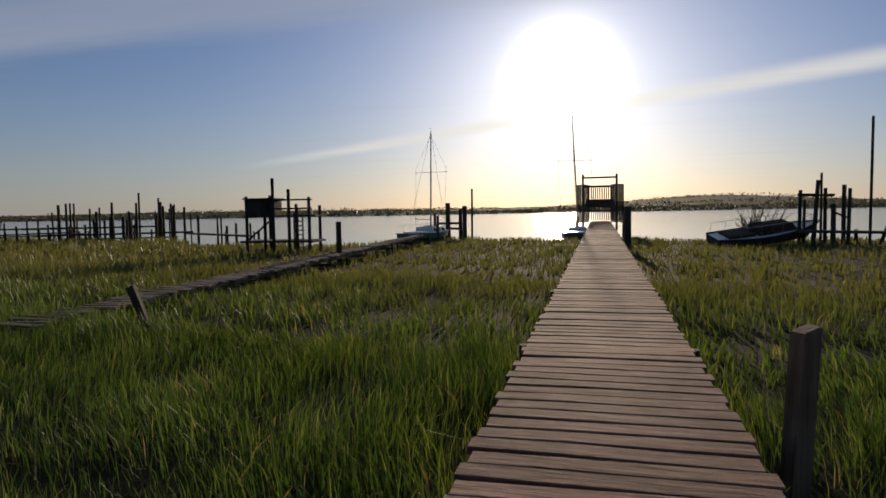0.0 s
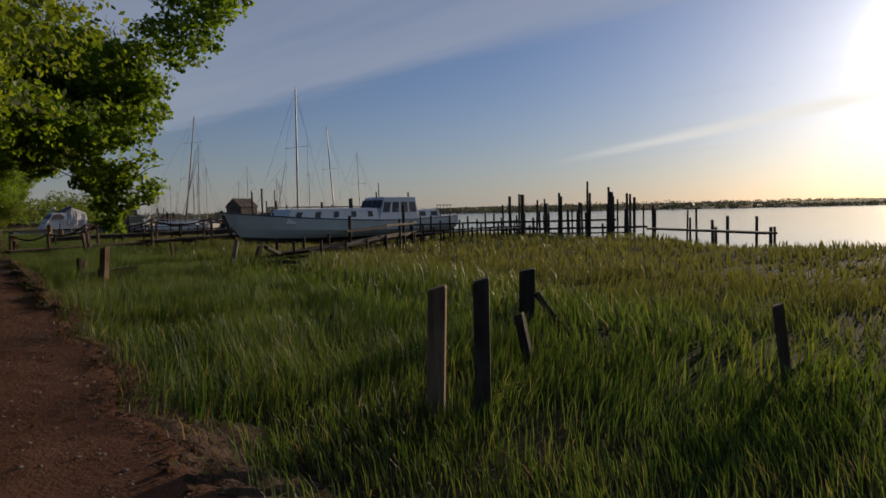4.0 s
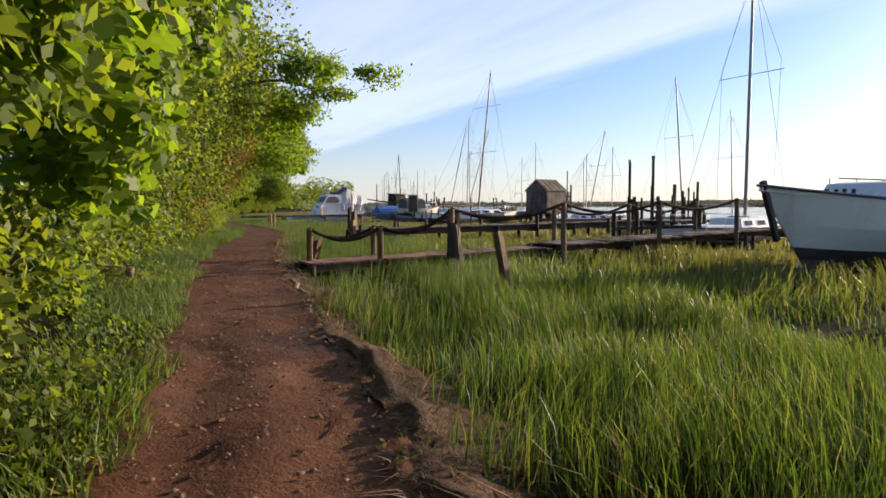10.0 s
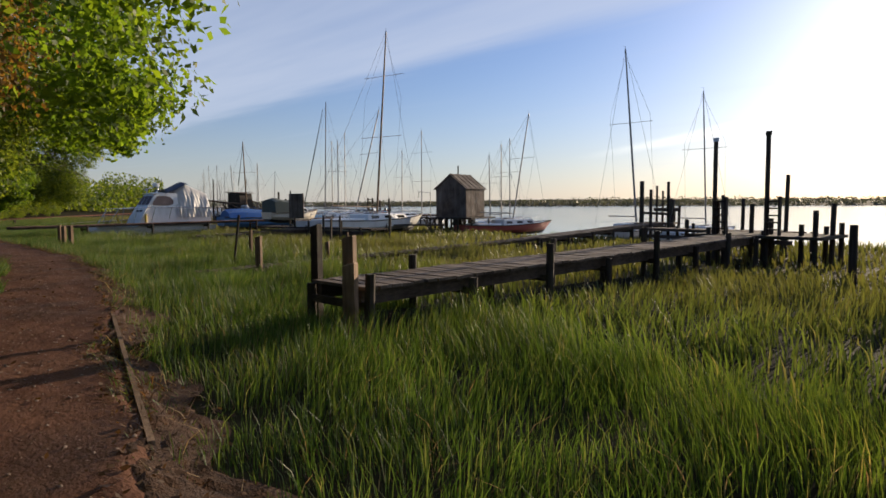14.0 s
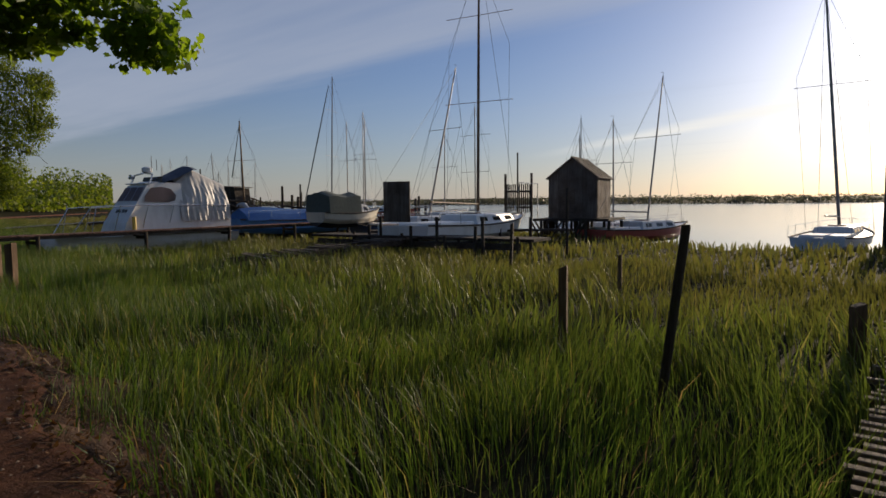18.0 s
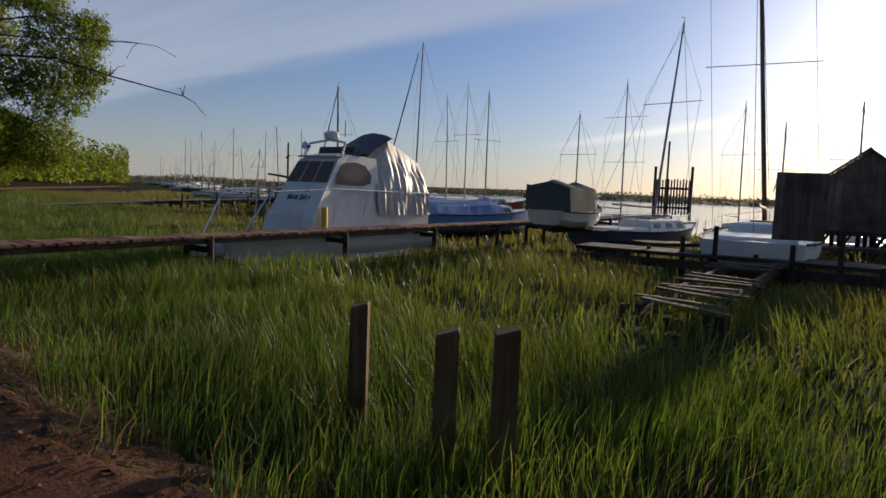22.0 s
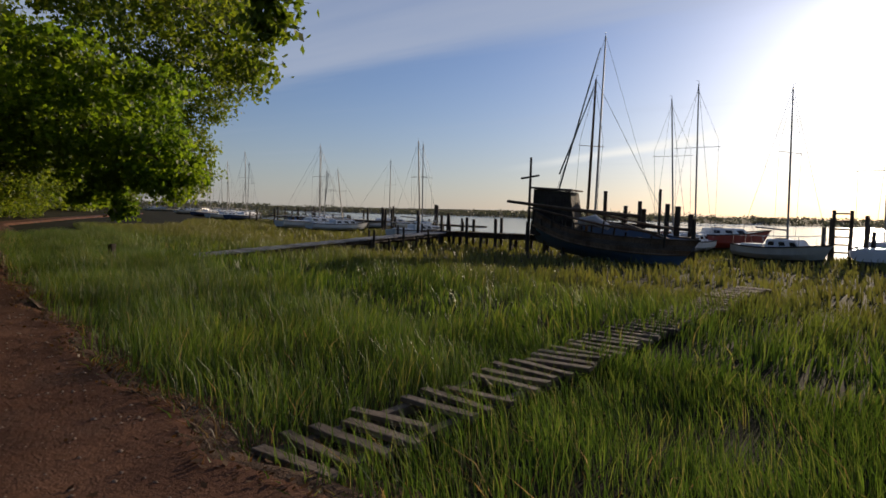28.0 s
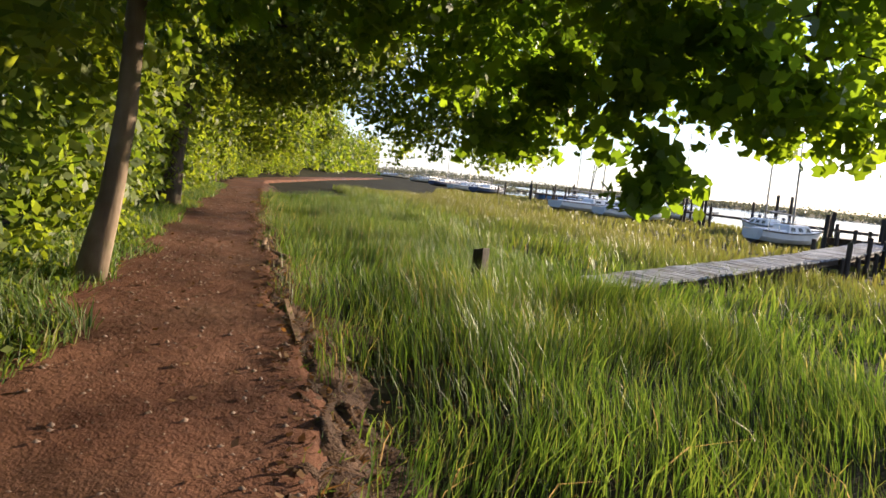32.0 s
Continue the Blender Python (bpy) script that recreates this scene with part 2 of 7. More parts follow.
def ground_material():
    mat, n = material("marsh_soil")
    p = place(n)
    a = n.noise(p, 0.6, 5.0)
    b = n.noise(p, 9.0, 5.0)
    tone = n.ramp(a, [(0.3, (0.014, 0.013, 0.008)), (0.55, (0.024, 0.023, 0.011)), (0.75, (0.036, 0.028, 0.016))])
    tone = n.mix(n.math("MULTIPLY", n.smooth(b, 0.5, 0.8), 0.5), tone, (0.03, 0.02, 0.012, 1))
    finish(n, tone, 0.95, bump=b, bump_strength=0.6, spec=0.05)
    return mat


def path_material():
    mat, n = material("red_earth")
    p = place(n)
    a = n.noise(p, 1.1, 5.0)
    b = n.noise(p, 26.0, 5.0, 0.7)
    c = n.noise(p, 90.0, 3.0)
    tone = n.ramp(a, [(0.3, (0.066, 0.025, 0.013)), (0.5, (0.11, 0.046, 0.025)), (0.72, (0.16, 0.075, 0.043))])
    tone = n.mix(n.smooth(b, 0.52, 0.75), tone, (0.06, 0.028, 0.018, 1))
    tone = n.mix(n.math("MULTIPLY", n.smooth(c, 0.64, 0.78), 0.35), tone, (0.22, 0.15, 0.11, 1))
    wet = n.smooth(n.noise(p, 0.75, 2.0), 0.52, 0.66)
    tone = n.mix(n.math("MULTIPLY", wet, 0.55), tone, (0.045, 0.024, 0.016, 1))
    rough = n.math("SUBTRACT", 0.9, n.math("MULTIPLY", wet, 0.25))
    high = n.math("ADD", n.math("MULTIPLY", b, 1.0), n.math("MULTIPLY", c, 0.35))
    finish(n, tone, rough, bump=high, bump_strength=0.6, spec=0.15, distance=0.02)
    return mat


def water_material():
    mat, n = material("river_water")
    p = place(n)
    a = n.noise(n.scaled(p, 0.5, 1.4, 1), 1.2, 4.0)
    b = n.noise(n.scaled(p, 0.04, 0.12, 1), 1.0, 3.0)
    high = n.math("ADD", n.math("MULTIPLY", a, 0.5), b)
    finish(n, (0.055, 0.065, 0.07, 1), 0.12, bump=high, bump_strength=0.22, spec=0.6, distance=0.06)
    return mat


def plain(name, colour, rough=0.5, metal=0.0, noise_scale=20.0, amount=0.25):
    mat, n = material(name)
    f = n.noise(coords(n), noise_scale, 4.0)
    tone = n.mix(n.math("MULTIPLY", n.smooth(f, 0.4, 0.75), amount), rgb(*colour), rgb(*[c * 0.45 for c in colour]))
    finish(n, tone, rough, metal, bump=f, bump_strength=0.1)
    return mat


def glass_material(name, tint=(0.03, 0.035, 0.04)):
    mat, n = material(name)
    finish(n, rgb(*tint), 0.07, spec=0.5)
    return mat


def bark_material():
    mat, n = material("bark")
    p = place(n)
    a = n.noise(n.scaled(p, 9, 9, 2.5), 1.0, 6.0, 0.7)
    tone = n.ramp(a, [(0.3, (0.035, 0.026, 0.018)), (0.7, (0.14, 0.11, 0.08))])
    moss = n.smooth(n.noise(p, 3.0, 3.0), 0.55, 0.75)
    tone = n.mix(n.math("MULTIPLY", moss, 0.5), tone, (0.06, 0.075, 0.03, 1))
    finish(n, tone, 0.9, bump=a, bump_strength=0.9, spec=0.2)
    return mat


def rope_material():
    mat, n = material("tarred_rope")
    p = place(n)
    tone = n.ramp(n.noise(p, 4.0, 4.0, 0.7), [(0.42, (0.028, 0.020, 0.016)), (0.58, (0.075, 0.045, 0.028)), (0.72, (0.20, 0.085, 0.035))])
    fine = n.noise(p, 90.0, 3.0)
    tone = n.mix(n.math("MULTIPLY", n.smooth(fine, 0.5, 0.7), 0.6), tone, (0.02, 0.015, 0.012, 1))
    finish(n, tone, 0.95, bump=fine, bump_strength=0.8, spec=0.1)
    return mat


M_PLANK = wood_material("weathered_deck_wood", (0.17, 0.078, 0.05), (0.40, 0.24, 0.17), stretch=(0.12, 1, 1))
M_PLANK_GREY = wood_material("grey_deck_wood", (0.11, 0.08, 0.06), (0.27, 0.21, 0.16), stretch=(0.12, 1, 1))
# the sky's reflection on the boards is put into this grey-blue colour
M_PLANK_SKY_SHEEN = wood_material("deck_wood_sky_sheen", (0.16, 0.17, 0.18), (0.38, 0.40, 0.43), stretch=(0.12, 1, 1))
M_POST = wood_material("weathered_post_wood", (0.10, 0.062, 0.036), (0.30, 0.20, 0.125), stretch=(1, 1, 0.07))
M_PILE = wood_material("dark_pile_wood", (0.030, 0.022, 0.017), (0.10, 0.078, 0.06), stretch=(1, 1, 0.08), green=0.3)
M_BEAM = wood_material("dark_beam_wood", (0.045, 0.032, 0.024), (0.14, 0.105, 0.08), stretch=(0.3, 0.3, 1))
M_SHED = wood_material("shed_board_wood", (0.10, 0.075, 0.058), (0.27, 0.215, 0.17), stretch=(1, 1, 0.06))
M_ROPE = rope_material()
M_BARK = bark_material()
M_LEAF = leaf_material("maple_leaf", (0.05, 0.095, 0.017), (0.125, 0.19, 0.03), (2.4, 2.3, 0.7))
M_LEAF_HEDGE = leaf_material("hedge_leaf", (0.045, 0.082, 0.016), (0.145, 0.19, 0.04), (1.9, 1.8, 0.6))
M_LEAF_RUST = leaf_material("rust_leaf", (0.075, 0.062, 0.022), (0.18, 0.125, 0.045), (1.5, 1.1, 0.5))
M_GRASS = grass_material()
M_SOIL = ground_material()
M_PATH = path_material()
M_WATER = water_material()
M_WHITE = paint_material("white_gelcoat", (0.78, 0.77, 0.74), 0.35, 0.3, (0.30, 0.24, 0.17))
M_BARGE = paint_material("barge_white_paint", (0.66, 0.70, 0.66), 0.4, 0.4, (0.22, 0.20, 0.15), 1.5)
M_CREAM = paint_material("cream_paint", (0.62, 0.56, 0.44), 0.45, 0.45)
M_BLUE = paint_material("blue_paint", (0.09, 0.24, 0.50), 0.4, 0.4)
M_BLUE_FADED = paint_material("faded_blue_hull_paint", (0.10, 0.17, 0.27), 0.6, 0.55)
M_NAVY = paint_material("navy_paint", (0.03, 0.05, 0.10), 0.4, 0.3)
M_RED = paint_material("red_paint", (0.36, 0.055, 0.035), 0.45, 0.3)
M_GREEN = paint_material("green_paint", (0.05, 0.15, 0.11), 0.45, 0.3)
M_TAR = paint_material("black_bottom_paint", (0.025, 0.024, 0.026), 0.6, 0.35)
M_ALU = plain("mast_alloy", (0.26, 0.24, 0.22), 0.5, 0.3, 8.0, 0.3)
M_VARNISH = wood_material("varnished_mast_wood", (0.12, 0.065, 0.03), (0.30, 0.18, 0.09), stretch=(1, 1, 0.05), rough=0.5)
M_WIRE = plain("rigging_wire", (0.16, 0.16, 0.16), 0.45, 0.6, 8.0, 0.2)
M_STEEL = plain("stainless_tube", (0.6, 0.6, 0.6), 0.25, 0.9, 8.0, 0.1)
M_GLASS = glass_material("dark_cabin_glass", (0.04, 0.034, 0.028))
# opaque pane; the lit brown cabin behind it is put into its colour
M_GLASS_BROWN_LIT = glass_material("brown_glass_lit_cabin", (0.30, 0.21, 0.18))
M_CANVAS = plain("green_grey_canvas", (0.075, 0.095, 0.085), 0.9, 0.0, 12.0, 0.4)
M_TARP = plain("silver_tarpaulin", (0.52, 0.50, 0.47), 0.5, 0.0, 7.0, 0.35)
M_TARP_BLUE = plain("blue_tarpaulin", (0.035, 0.13, 0.36), 0.55, 0.0, 7.0, 0.3)
M_TARP_DARK = plain("dark_blue_canvas", (0.06, 0.075, 0.11), 0.8, 0.0, 7.0, 0.3)
M_PLASTIC = plain("white_plastic", (0.75, 0.75, 0.73), 0.4, 0.0, 10.0, 0.15)
M_ORANGE = plain("orange_plastic", (0.65, 0.16, 0.03), 0.5, 0.0, 10.0, 0.2)
M_YELLOW = plain("yellow_plastic", (0.60, 0.42, 0.06), 0.5, 0.0, 10.0, 0.2)
M_STONE = plain("kerb_stone", (0.22, 0.15, 0.11), 0.9, 0.0, 25.0, 0.5)
def earth_material(name, dark, mid, light, rough=0.92):
    mat, n = material(name)
    p = place(n)
    a, b, c = n.noise(p, 2.2, 5.0), n.noise(p, 22.0, 5.0, 0.7), n.noise(p, 75.0, 3.0)
    tone = n.ramp(a, [(0.3, dark), (0.52, mid), (0.74, light)])
    tone = n.mix(n.smooth(b, 0.5, 0.75), tone, rgb(*dark))
    tone = n.mix(n.math("MULTIPLY", n.smooth(c, 0.6, 0.74), 0.5), tone, rgb(*[v * 1.5 for v in light]))
    finish(n, tone, rough, bump=n.math("ADD", b, n.math("MULTIPLY", c, 0.4)), bump_strength=0.9, spec=0.2, distance=0.03)
    return mat


M_VERGE = earth_material("verge_earth", (0.03, 0.017, 0.011), (0.078, 0.043, 0.026), (0.14, 0.084, 0.052))
M_PUDDLE = plain("puddle_water", (0.03, 0.02, 0.014), 0.16, 0.0, 3.0, 0.4)
M_LITTER = leaf_material("dead_leaf", (0.06, 0.032, 0.018), (0.26, 0.16, 0.085), (0.6, 0.5, 0.3))
M_BARK_PALE = wood_material("pale_bark", (0.16, 0.115, 0.08), (0.36, 0.29, 0.21), scale=1.2, stretch=(1, 1, 0.3), green=0.25)
M_STRAW = leaf_material("dry_stalk", (0.20, 0.14, 0.07), (0.42, 0.33, 0.20), (1.0, 0.9, 0.7))
# distance haze is mixed into these pale grey-blue leaf colours
M_FAR_HAZE = leaf_material("far_woodland_haze", (0.085, 0.095, 0.095), (0.115, 0.125, 0.12), (0.8, 0.8, 0.5))
M_LETTER = plain("dark_lettering", (0.03, 0.03, 0.035), 0.5, 0.0, 10.0, 0.1)


# ---- mesh helpers ----
def part(name, bm, mat, parent=None, label="", smooth=False):
    me = bpy.data.meshes.new(name)
    bm.to_mesh(me)
    bm.free()
    return mesh_part(name, me, mat, parent, label, smooth)


def mesh_part(name, me, mat, parent=None, label="", smooth=False):
    me.materials.append(mat)
    if smooth:
        me.polygons.foreach_set("use_smooth", [True] * len(me.polygons))
    ob = new(name, me)
    if parent is not None:
        ob.parent = parent
    if label:
        ob["label"] = label
    return ob


def thing(name, label, category, at=(0, 0, 0), turn=0.0, group="", kind=""):
    ob = new(name)
    ob.empty_display_size = 0.1
    ob.matrix_basis = pose(*at, 0, 0, turn)
    return tagged(ob, label, category, group, kind)


def add_box(bm, centre, size, turn=None, bevel=0.0):
    m = Matrix.Translation(centre) @ (turn if turn is not None else Matrix()) @ Matrix.Diagonal((*size, 1))
    got = bmesh.ops.create_cube(bm, size=1.0, matrix=m)
    if bevel:
        edges = list({e for v in got["verts"] for e in v.link_edges})
        bmesh.ops.bevel(bm, geom=edges, offset=bevel, segments=1, affect="EDGES")
    return bm


def box(centre, size, turn=None, bevel=0.0):
    return add_box(bmesh.new(), centre, size, turn, bevel)


def add_tube(bm, points, radii, sides=8, caps=True):
    """A tube through points, with a radius at each."""
    points = [Vector(p) for p in points]
    rings = []
    for i, p in enumerate(points):
        way = (points[min(i + 1, len(points) - 1)] - points[max(i - 1, 0)]).normalized()
        side = way.cross(Vector((0.31, 0.11, 0.95) if abs(way.z) < 0.9 else (1, 0.1, 0))).normalized()
        other = way.cross(side)
        r = radii[i] if hasattr(radii, "__len__") else radii
        rings.append([bm.verts.new(p + r * (math.cos(a) * side + math.sin(a) * other)) for a in (2 * math.pi * k / sides for k in range(sides))])
    for a, b in zip(rings, rings[1:]):
        for k in range(sides):
            bm.faces.new((a[k], a[(k + 1) % sides], b[(k + 1) % sides], b[k]))
    if caps:
        bm.faces.new(rings[0][::-1])
        bm.faces.new(rings[-1])
    return bm


def tube(points, radii, sides=8):
    return add_tube(bmesh.new(), points, radii, sides)


def add_loft(bm, rings, closed=True, caps=True):
    made = [[bm.verts.new(p) for p in ring] for ring in rings]
    count = len(made[0])
    for a, b in zip(made, made[1:]):
        for k in range(count if closed else count - 1):
            bm.faces.new((a[k], a[(k + 1) % count], b[(k + 1) % count], b[k]))
    if caps and closed:
        bm.faces.new(made[0][::-1])
        bm.faces.new(made[-1])
    return bm


def array_mesh(name, verts, faces_start, loops):
    me = bpy.data.meshes.new(name)
    me.vertices.add(len(verts))
    me.vertices.foreach_set("co", verts.astype(np.float32).ravel())
    me.loops.add(len(loops))
    me.loops.foreach_set("vertex_index", loops.astype(np.int32))
    me.polygons.add(len(faces_start))
    me.polygons.foreach_set("loop_start", faces_start.astype(np.int32))
    me.update(calc_edges=True)
    return me


# ---- ground, footpath, river ----
EDGE = [(-400, 140), (-150, 64), (-112, 39.5), (-99.09, 31.91), (-82.24, 26.91), (-77.71, 25.78), (-74.80, 25.04), (-69.82, 24.06), (-66.93, 23.59), (-61.70, 24.05), (-54.62, 23.96), (-48.94, 23.96),
        (-45.06, 23.46), (-41.65, 22.73), (-38.30, 21.76), (-31.97, 20.59), (-26.55, 19.78), (-20.53, 18.77), (-15.13, 17.86), (-6.39, 16.24), (1.99, 15.03), (20, 14.5), (400, -20)]
WIDE = [(-400, 1.2), (-78, 1.15), (-71, 1.2), (-66, 1.7), (-55, 1.6), (-46, 1.3), (-34, 1.3), (-26, 1.12), (-14, 1.15), (-6, 1.9), (1.5, 2.2), (400, 2.2)]
SHORE = [(-400, 190), (-119.63, 64.43), (-86.99, 54.10), (-70.83, 50.17), (-59.96, 45.42), (-49.15, 40.62), (-31.59, 43.96), (-19.00, 40.25), (-14.65, 36.97), (-8.29, 37.37), (-4.62, 41.98), (4.31, 40.46), (30, 38), (400, 60)]


def edge(x):
    """The river side of the footpath."""
    return np.interp(x, *zip(*EDGE)) + 0.05 * np.sin(2.3 * np.asarray(x)) + 0.04 * np.sin(5.1 * np.asarray(x) + 1)


def wide(x):
    return np.interp(x, *zip(*WIDE)) + 0.05 * np.sin(1.7 * np.asarray(x) + 2)


def shore(x):
    x = np.asarray(x)
    return np.interp(x, *zip(*SHORE)) + 0.5 * np.sin(0.9 * x) + 0.25 * np.sin(2.7 * x + 1)


def step(v, lo, hi):
    f = np.clip((v - lo) / (hi - lo), 0, 1)
    return f * f * (3 - 2 * f)


def land(x, y):
    """Height of the ground without the footpath's own relief."""
    x, y = np.asarray(x, float), np.asarray(y, float)
    d = y - edge(x)
    left = -(d + wide(x))
    z = -0.02 - 0.13 * step(d, 0.0, 0.45) - 0.12 * step(d, 3.0, 14.0)
    z = z + 0.03 * np.sin(1.3 * x + 0.7 * y) * np.sin(1.1 * y - 0.4 * x) * step(d, 0.5, 2)
    z = np.where(left > 0, -0.02 + 0.32 * step(left, 0.1, 2.2) + 0.9 * step(left, 2.0, 9.0) + 0.03 * np.sin(3 * x) * step(left, 0, 1), z)
    s = y - shore(x)
    z = z - 0.22 * step(s, -1.5, 0.3) - 1.6 * step(s, 0.0, 7.0)
    # the far bank of the river, with a low hill of fields
    f = y - (285 + 0.10 * x + 14 * np.sin(x * 0.013) - 0.0004 * np.clip(x, -600, 0) ** 2 * 0.35)
    rise = 5.0 * step(f, 0, 14) * 0.55 + 1.5 * step(f, 20, 200)
    rise = rise + 9.0 * np.exp(-(((x - 75) / 90.0) ** 2)) * step(f, 60, 330)
    rise = rise + 9.0 * step(f, 500, 1500) * (0.6 + 0.4 * np.sin(x * 0.004))
    return np.where(f > 0, np.maximum(z, -2.0) + rise, z)


def axis_steps(lo, hi, fine, outer):
    inner = np.arange(lo, hi + 1e-6, fine)
    grow = []
    at, gap = 0.0, fine
    while at < outer:
        gap *= 1.22
        at += gap
        grow.append(at)
    grow = np.array(grow)
    return np.concatenate([lo - grow[::-1], inner, hi + grow])


def grid_mesh(name, xs, ys, height):
    gx, gy = np.meshgrid(xs, ys, indexing="ij")
    verts = np.stack([gx, gy, height(gx, gy)], -1).reshape(-1, 3)
    a = (np.arange(len(xs) - 1)[:, None] * len(ys) + np.arange(len(ys) - 1)).ravel()
    loops = np.stack([a, a + len(ys), a + len(ys) + 1, a + 1], -1).ravel()
    return array_mesh(name, verts, np.arange(len(a)) * 4, loops)


ground = mesh_part("ground", grid_mesh("ground", axis_steps(-112, 16, 0.42, 3800), axis_steps(2, 62, 0.36, 3800),
                                       lambda x, y: land(x, y) - 0.045 * (np.abs(y - edge(x) + wide(x) / 2) < wide(x) / 2 + 0.3)), M_SOIL, smooth=True)
tagged(ground, "dark marsh soil and mud under rough grass", "ground", kind="structure")


def path_muddy(x):
    return step(-x, 14.5, 17.5) * (1 - step(-x, 26, 29))


def path_relief(x, u):
    """Wheel ruts, tread marks and lumps; u runs from 0 at the river side to 1 at the hedge."""
    z = 0.004 * np.sin(6 * x + 3 * u) * np.sin(11 * u + x) + 0.003 * np.sin(31 * x + 17 * u) * np.sin(23 * u - 9 * x)
    muddy = step(-x, 14.5, 17.5) * (1 - step(-x, 26, 29))
    rut = np.exp(-(((u - 0.27) / 0.13) ** 2)) + 0.7 * np.exp(-(((u - 0.72) / 0.12) ** 2))
    z = z - (0.004 + 0.02 * muddy) * rut
    z = z + muddy * rut * 0.011 * np.sign(np.sin(60 * x + 9 * np.abs(u - 0.3))) * (0.6 + 0.4 * np.sin(7 * x))
    z = z - 0.028 * muddy * np.exp(-(((u - 0.10 - 0.04 * np.sin(1.7 * x)) / 0.10) ** 2)) * (0.75 + 0.25 * np.sin(2.9 * x) * np.sin(1.3 * x))
    return z + 0.01


def path_mesh():
    xs = np.concatenate([np.arange(-140, -96, 0.4), np.arange(-96, 8, 0.055), np.arange(8, 30, 0.4)])
    us = np.linspace(-0.12, 1.12, 30)
    gx, gu = np.meshgrid(xs, us, indexing="ij")
    gy = edge(gx) - gu * wide(gx)
    skirt = np.maximum(np.abs(gu - 0.5) - 0.5, 0) / 0.12
    gz = path_relief(gx, gu) * (1 - skirt) - 0.10 * skirt + 0.02 * np.random.default_rng(3).normal(size=gx.shape) * 0.16
    left = np.clip(gu - 1, 0, 1)
    gz = gz + left * 0.9
    verts = np.stack([gx, gy, gz], -1).reshape(-1, 3)
    a = (np.arange(len(xs) - 1)[:, None] * len(us) + np.arange(len(us) - 1)).ravel()
    loops = np.stack([a, a + 1, a + len(us) + 1, a + len(us)], -1).ravel()
    return array_mesh("footpath", verts, np.arange(len(a)) * 4, loops)


footpath = mesh_part("footpath", path_mesh(), M_PATH, smooth=True)
tagged(footpath, "red-brown trodden earth footpath with muddy wheel ruts", "path", kind="structure")

bm = bmesh.new()
WATER_Z = -0.5
bm.faces.new([bm.verts.new((x, y, WATER_Z)) for x, y in ((-4200, 22), (4200, 22), (4200, 4200), (-4200, 4200))])
tagged(part("river", bm, M_WATER), "wide calm river at high water shining in low sun", "water", kind="structure")


# ---- grass ----
DECKS, THIN = [], []  # decks that no grass, or little grass, grows through: ends and half width
KEEP_CLEAR = []  # rectangles along y that no grass grows in: x0, x1, y0, y1


def blades(name, roots, tall, broad, lean, seed, mat, label, ground_z=None, droop=0.5):
    r = np.random.default_rng(seed)
    k = len(roots)
    z = land(roots[:, 0], roots[:, 1]) - 0.02 if ground_z is None else ground_z
    swell = np.sin(0.9 * roots[:, 0] + 0.4 * roots[:, 1]) * np.sin(0.8 * roots[:, 1] - 0.5 * roots[:, 0] + 1) + 0.6 * np.sin(2.6 * roots[:, 0] + 1.1 * roots[:, 1]) * np.sin(2.1 * roots[:, 1] - 0.7 * roots[:, 0])
    tall = tall * r.uniform(0.42, 1.25, k) * (0.86 + 0.26 * swell) * (1 - 0.28 * step(roots[:, 0], -14, -5))
    a = 2.2 * np.sin(0.8 * roots[:, 0] + 0.3 * roots[:, 1]) + 2.0 * np.sin(1.1 * roots[:, 1] - 0.4 * roots[:, 0] + 1) + 1.2 * np.sin(3.1 * roots[:, 0]) + r.normal(size=k) * 1.1
    out = np.stack([np.cos(a), np.sin(a)], -1) * (lean * r.uniform(0.2, 1.4, k) * tall)[:, None]
    out[:, 0] -= 0.04 * tall
    b = r.uniform(0, 2 * np.pi, k)
    side = np.stack([np.cos(b), np.sin(b)], -1) * (broad * r.uniform(0.6, 1.3, k) / 2)[:, None]
    v = np.zeros((k, 5, 3))
    for n, (f, s, h) in enumerate(((0, -1, 0), (0, 1, 0), (0.32, -0.85, 0.58), (0.32, 0.85, 0.58), (1, 0, 1 - 0.12 * droop))):
        v[:, n, :2] = roots + out * f + side * s
        v[:, n, 2] = z + tall * h
    base = np.arange(k)[:, None] * 5
    loops = (base + np.array([[0, 1, 3, 2, 2, 3, 4]])).ravel()
    starts = (np.arange(k)[:, None] * 7 + np.array([[0, 4]])).ravel()
    ob = mesh_part(name, array_mesh(name, v.reshape(-1, 3), starts, loops), mat)
    return tagged(ob, label, "grass", kind="stuff")


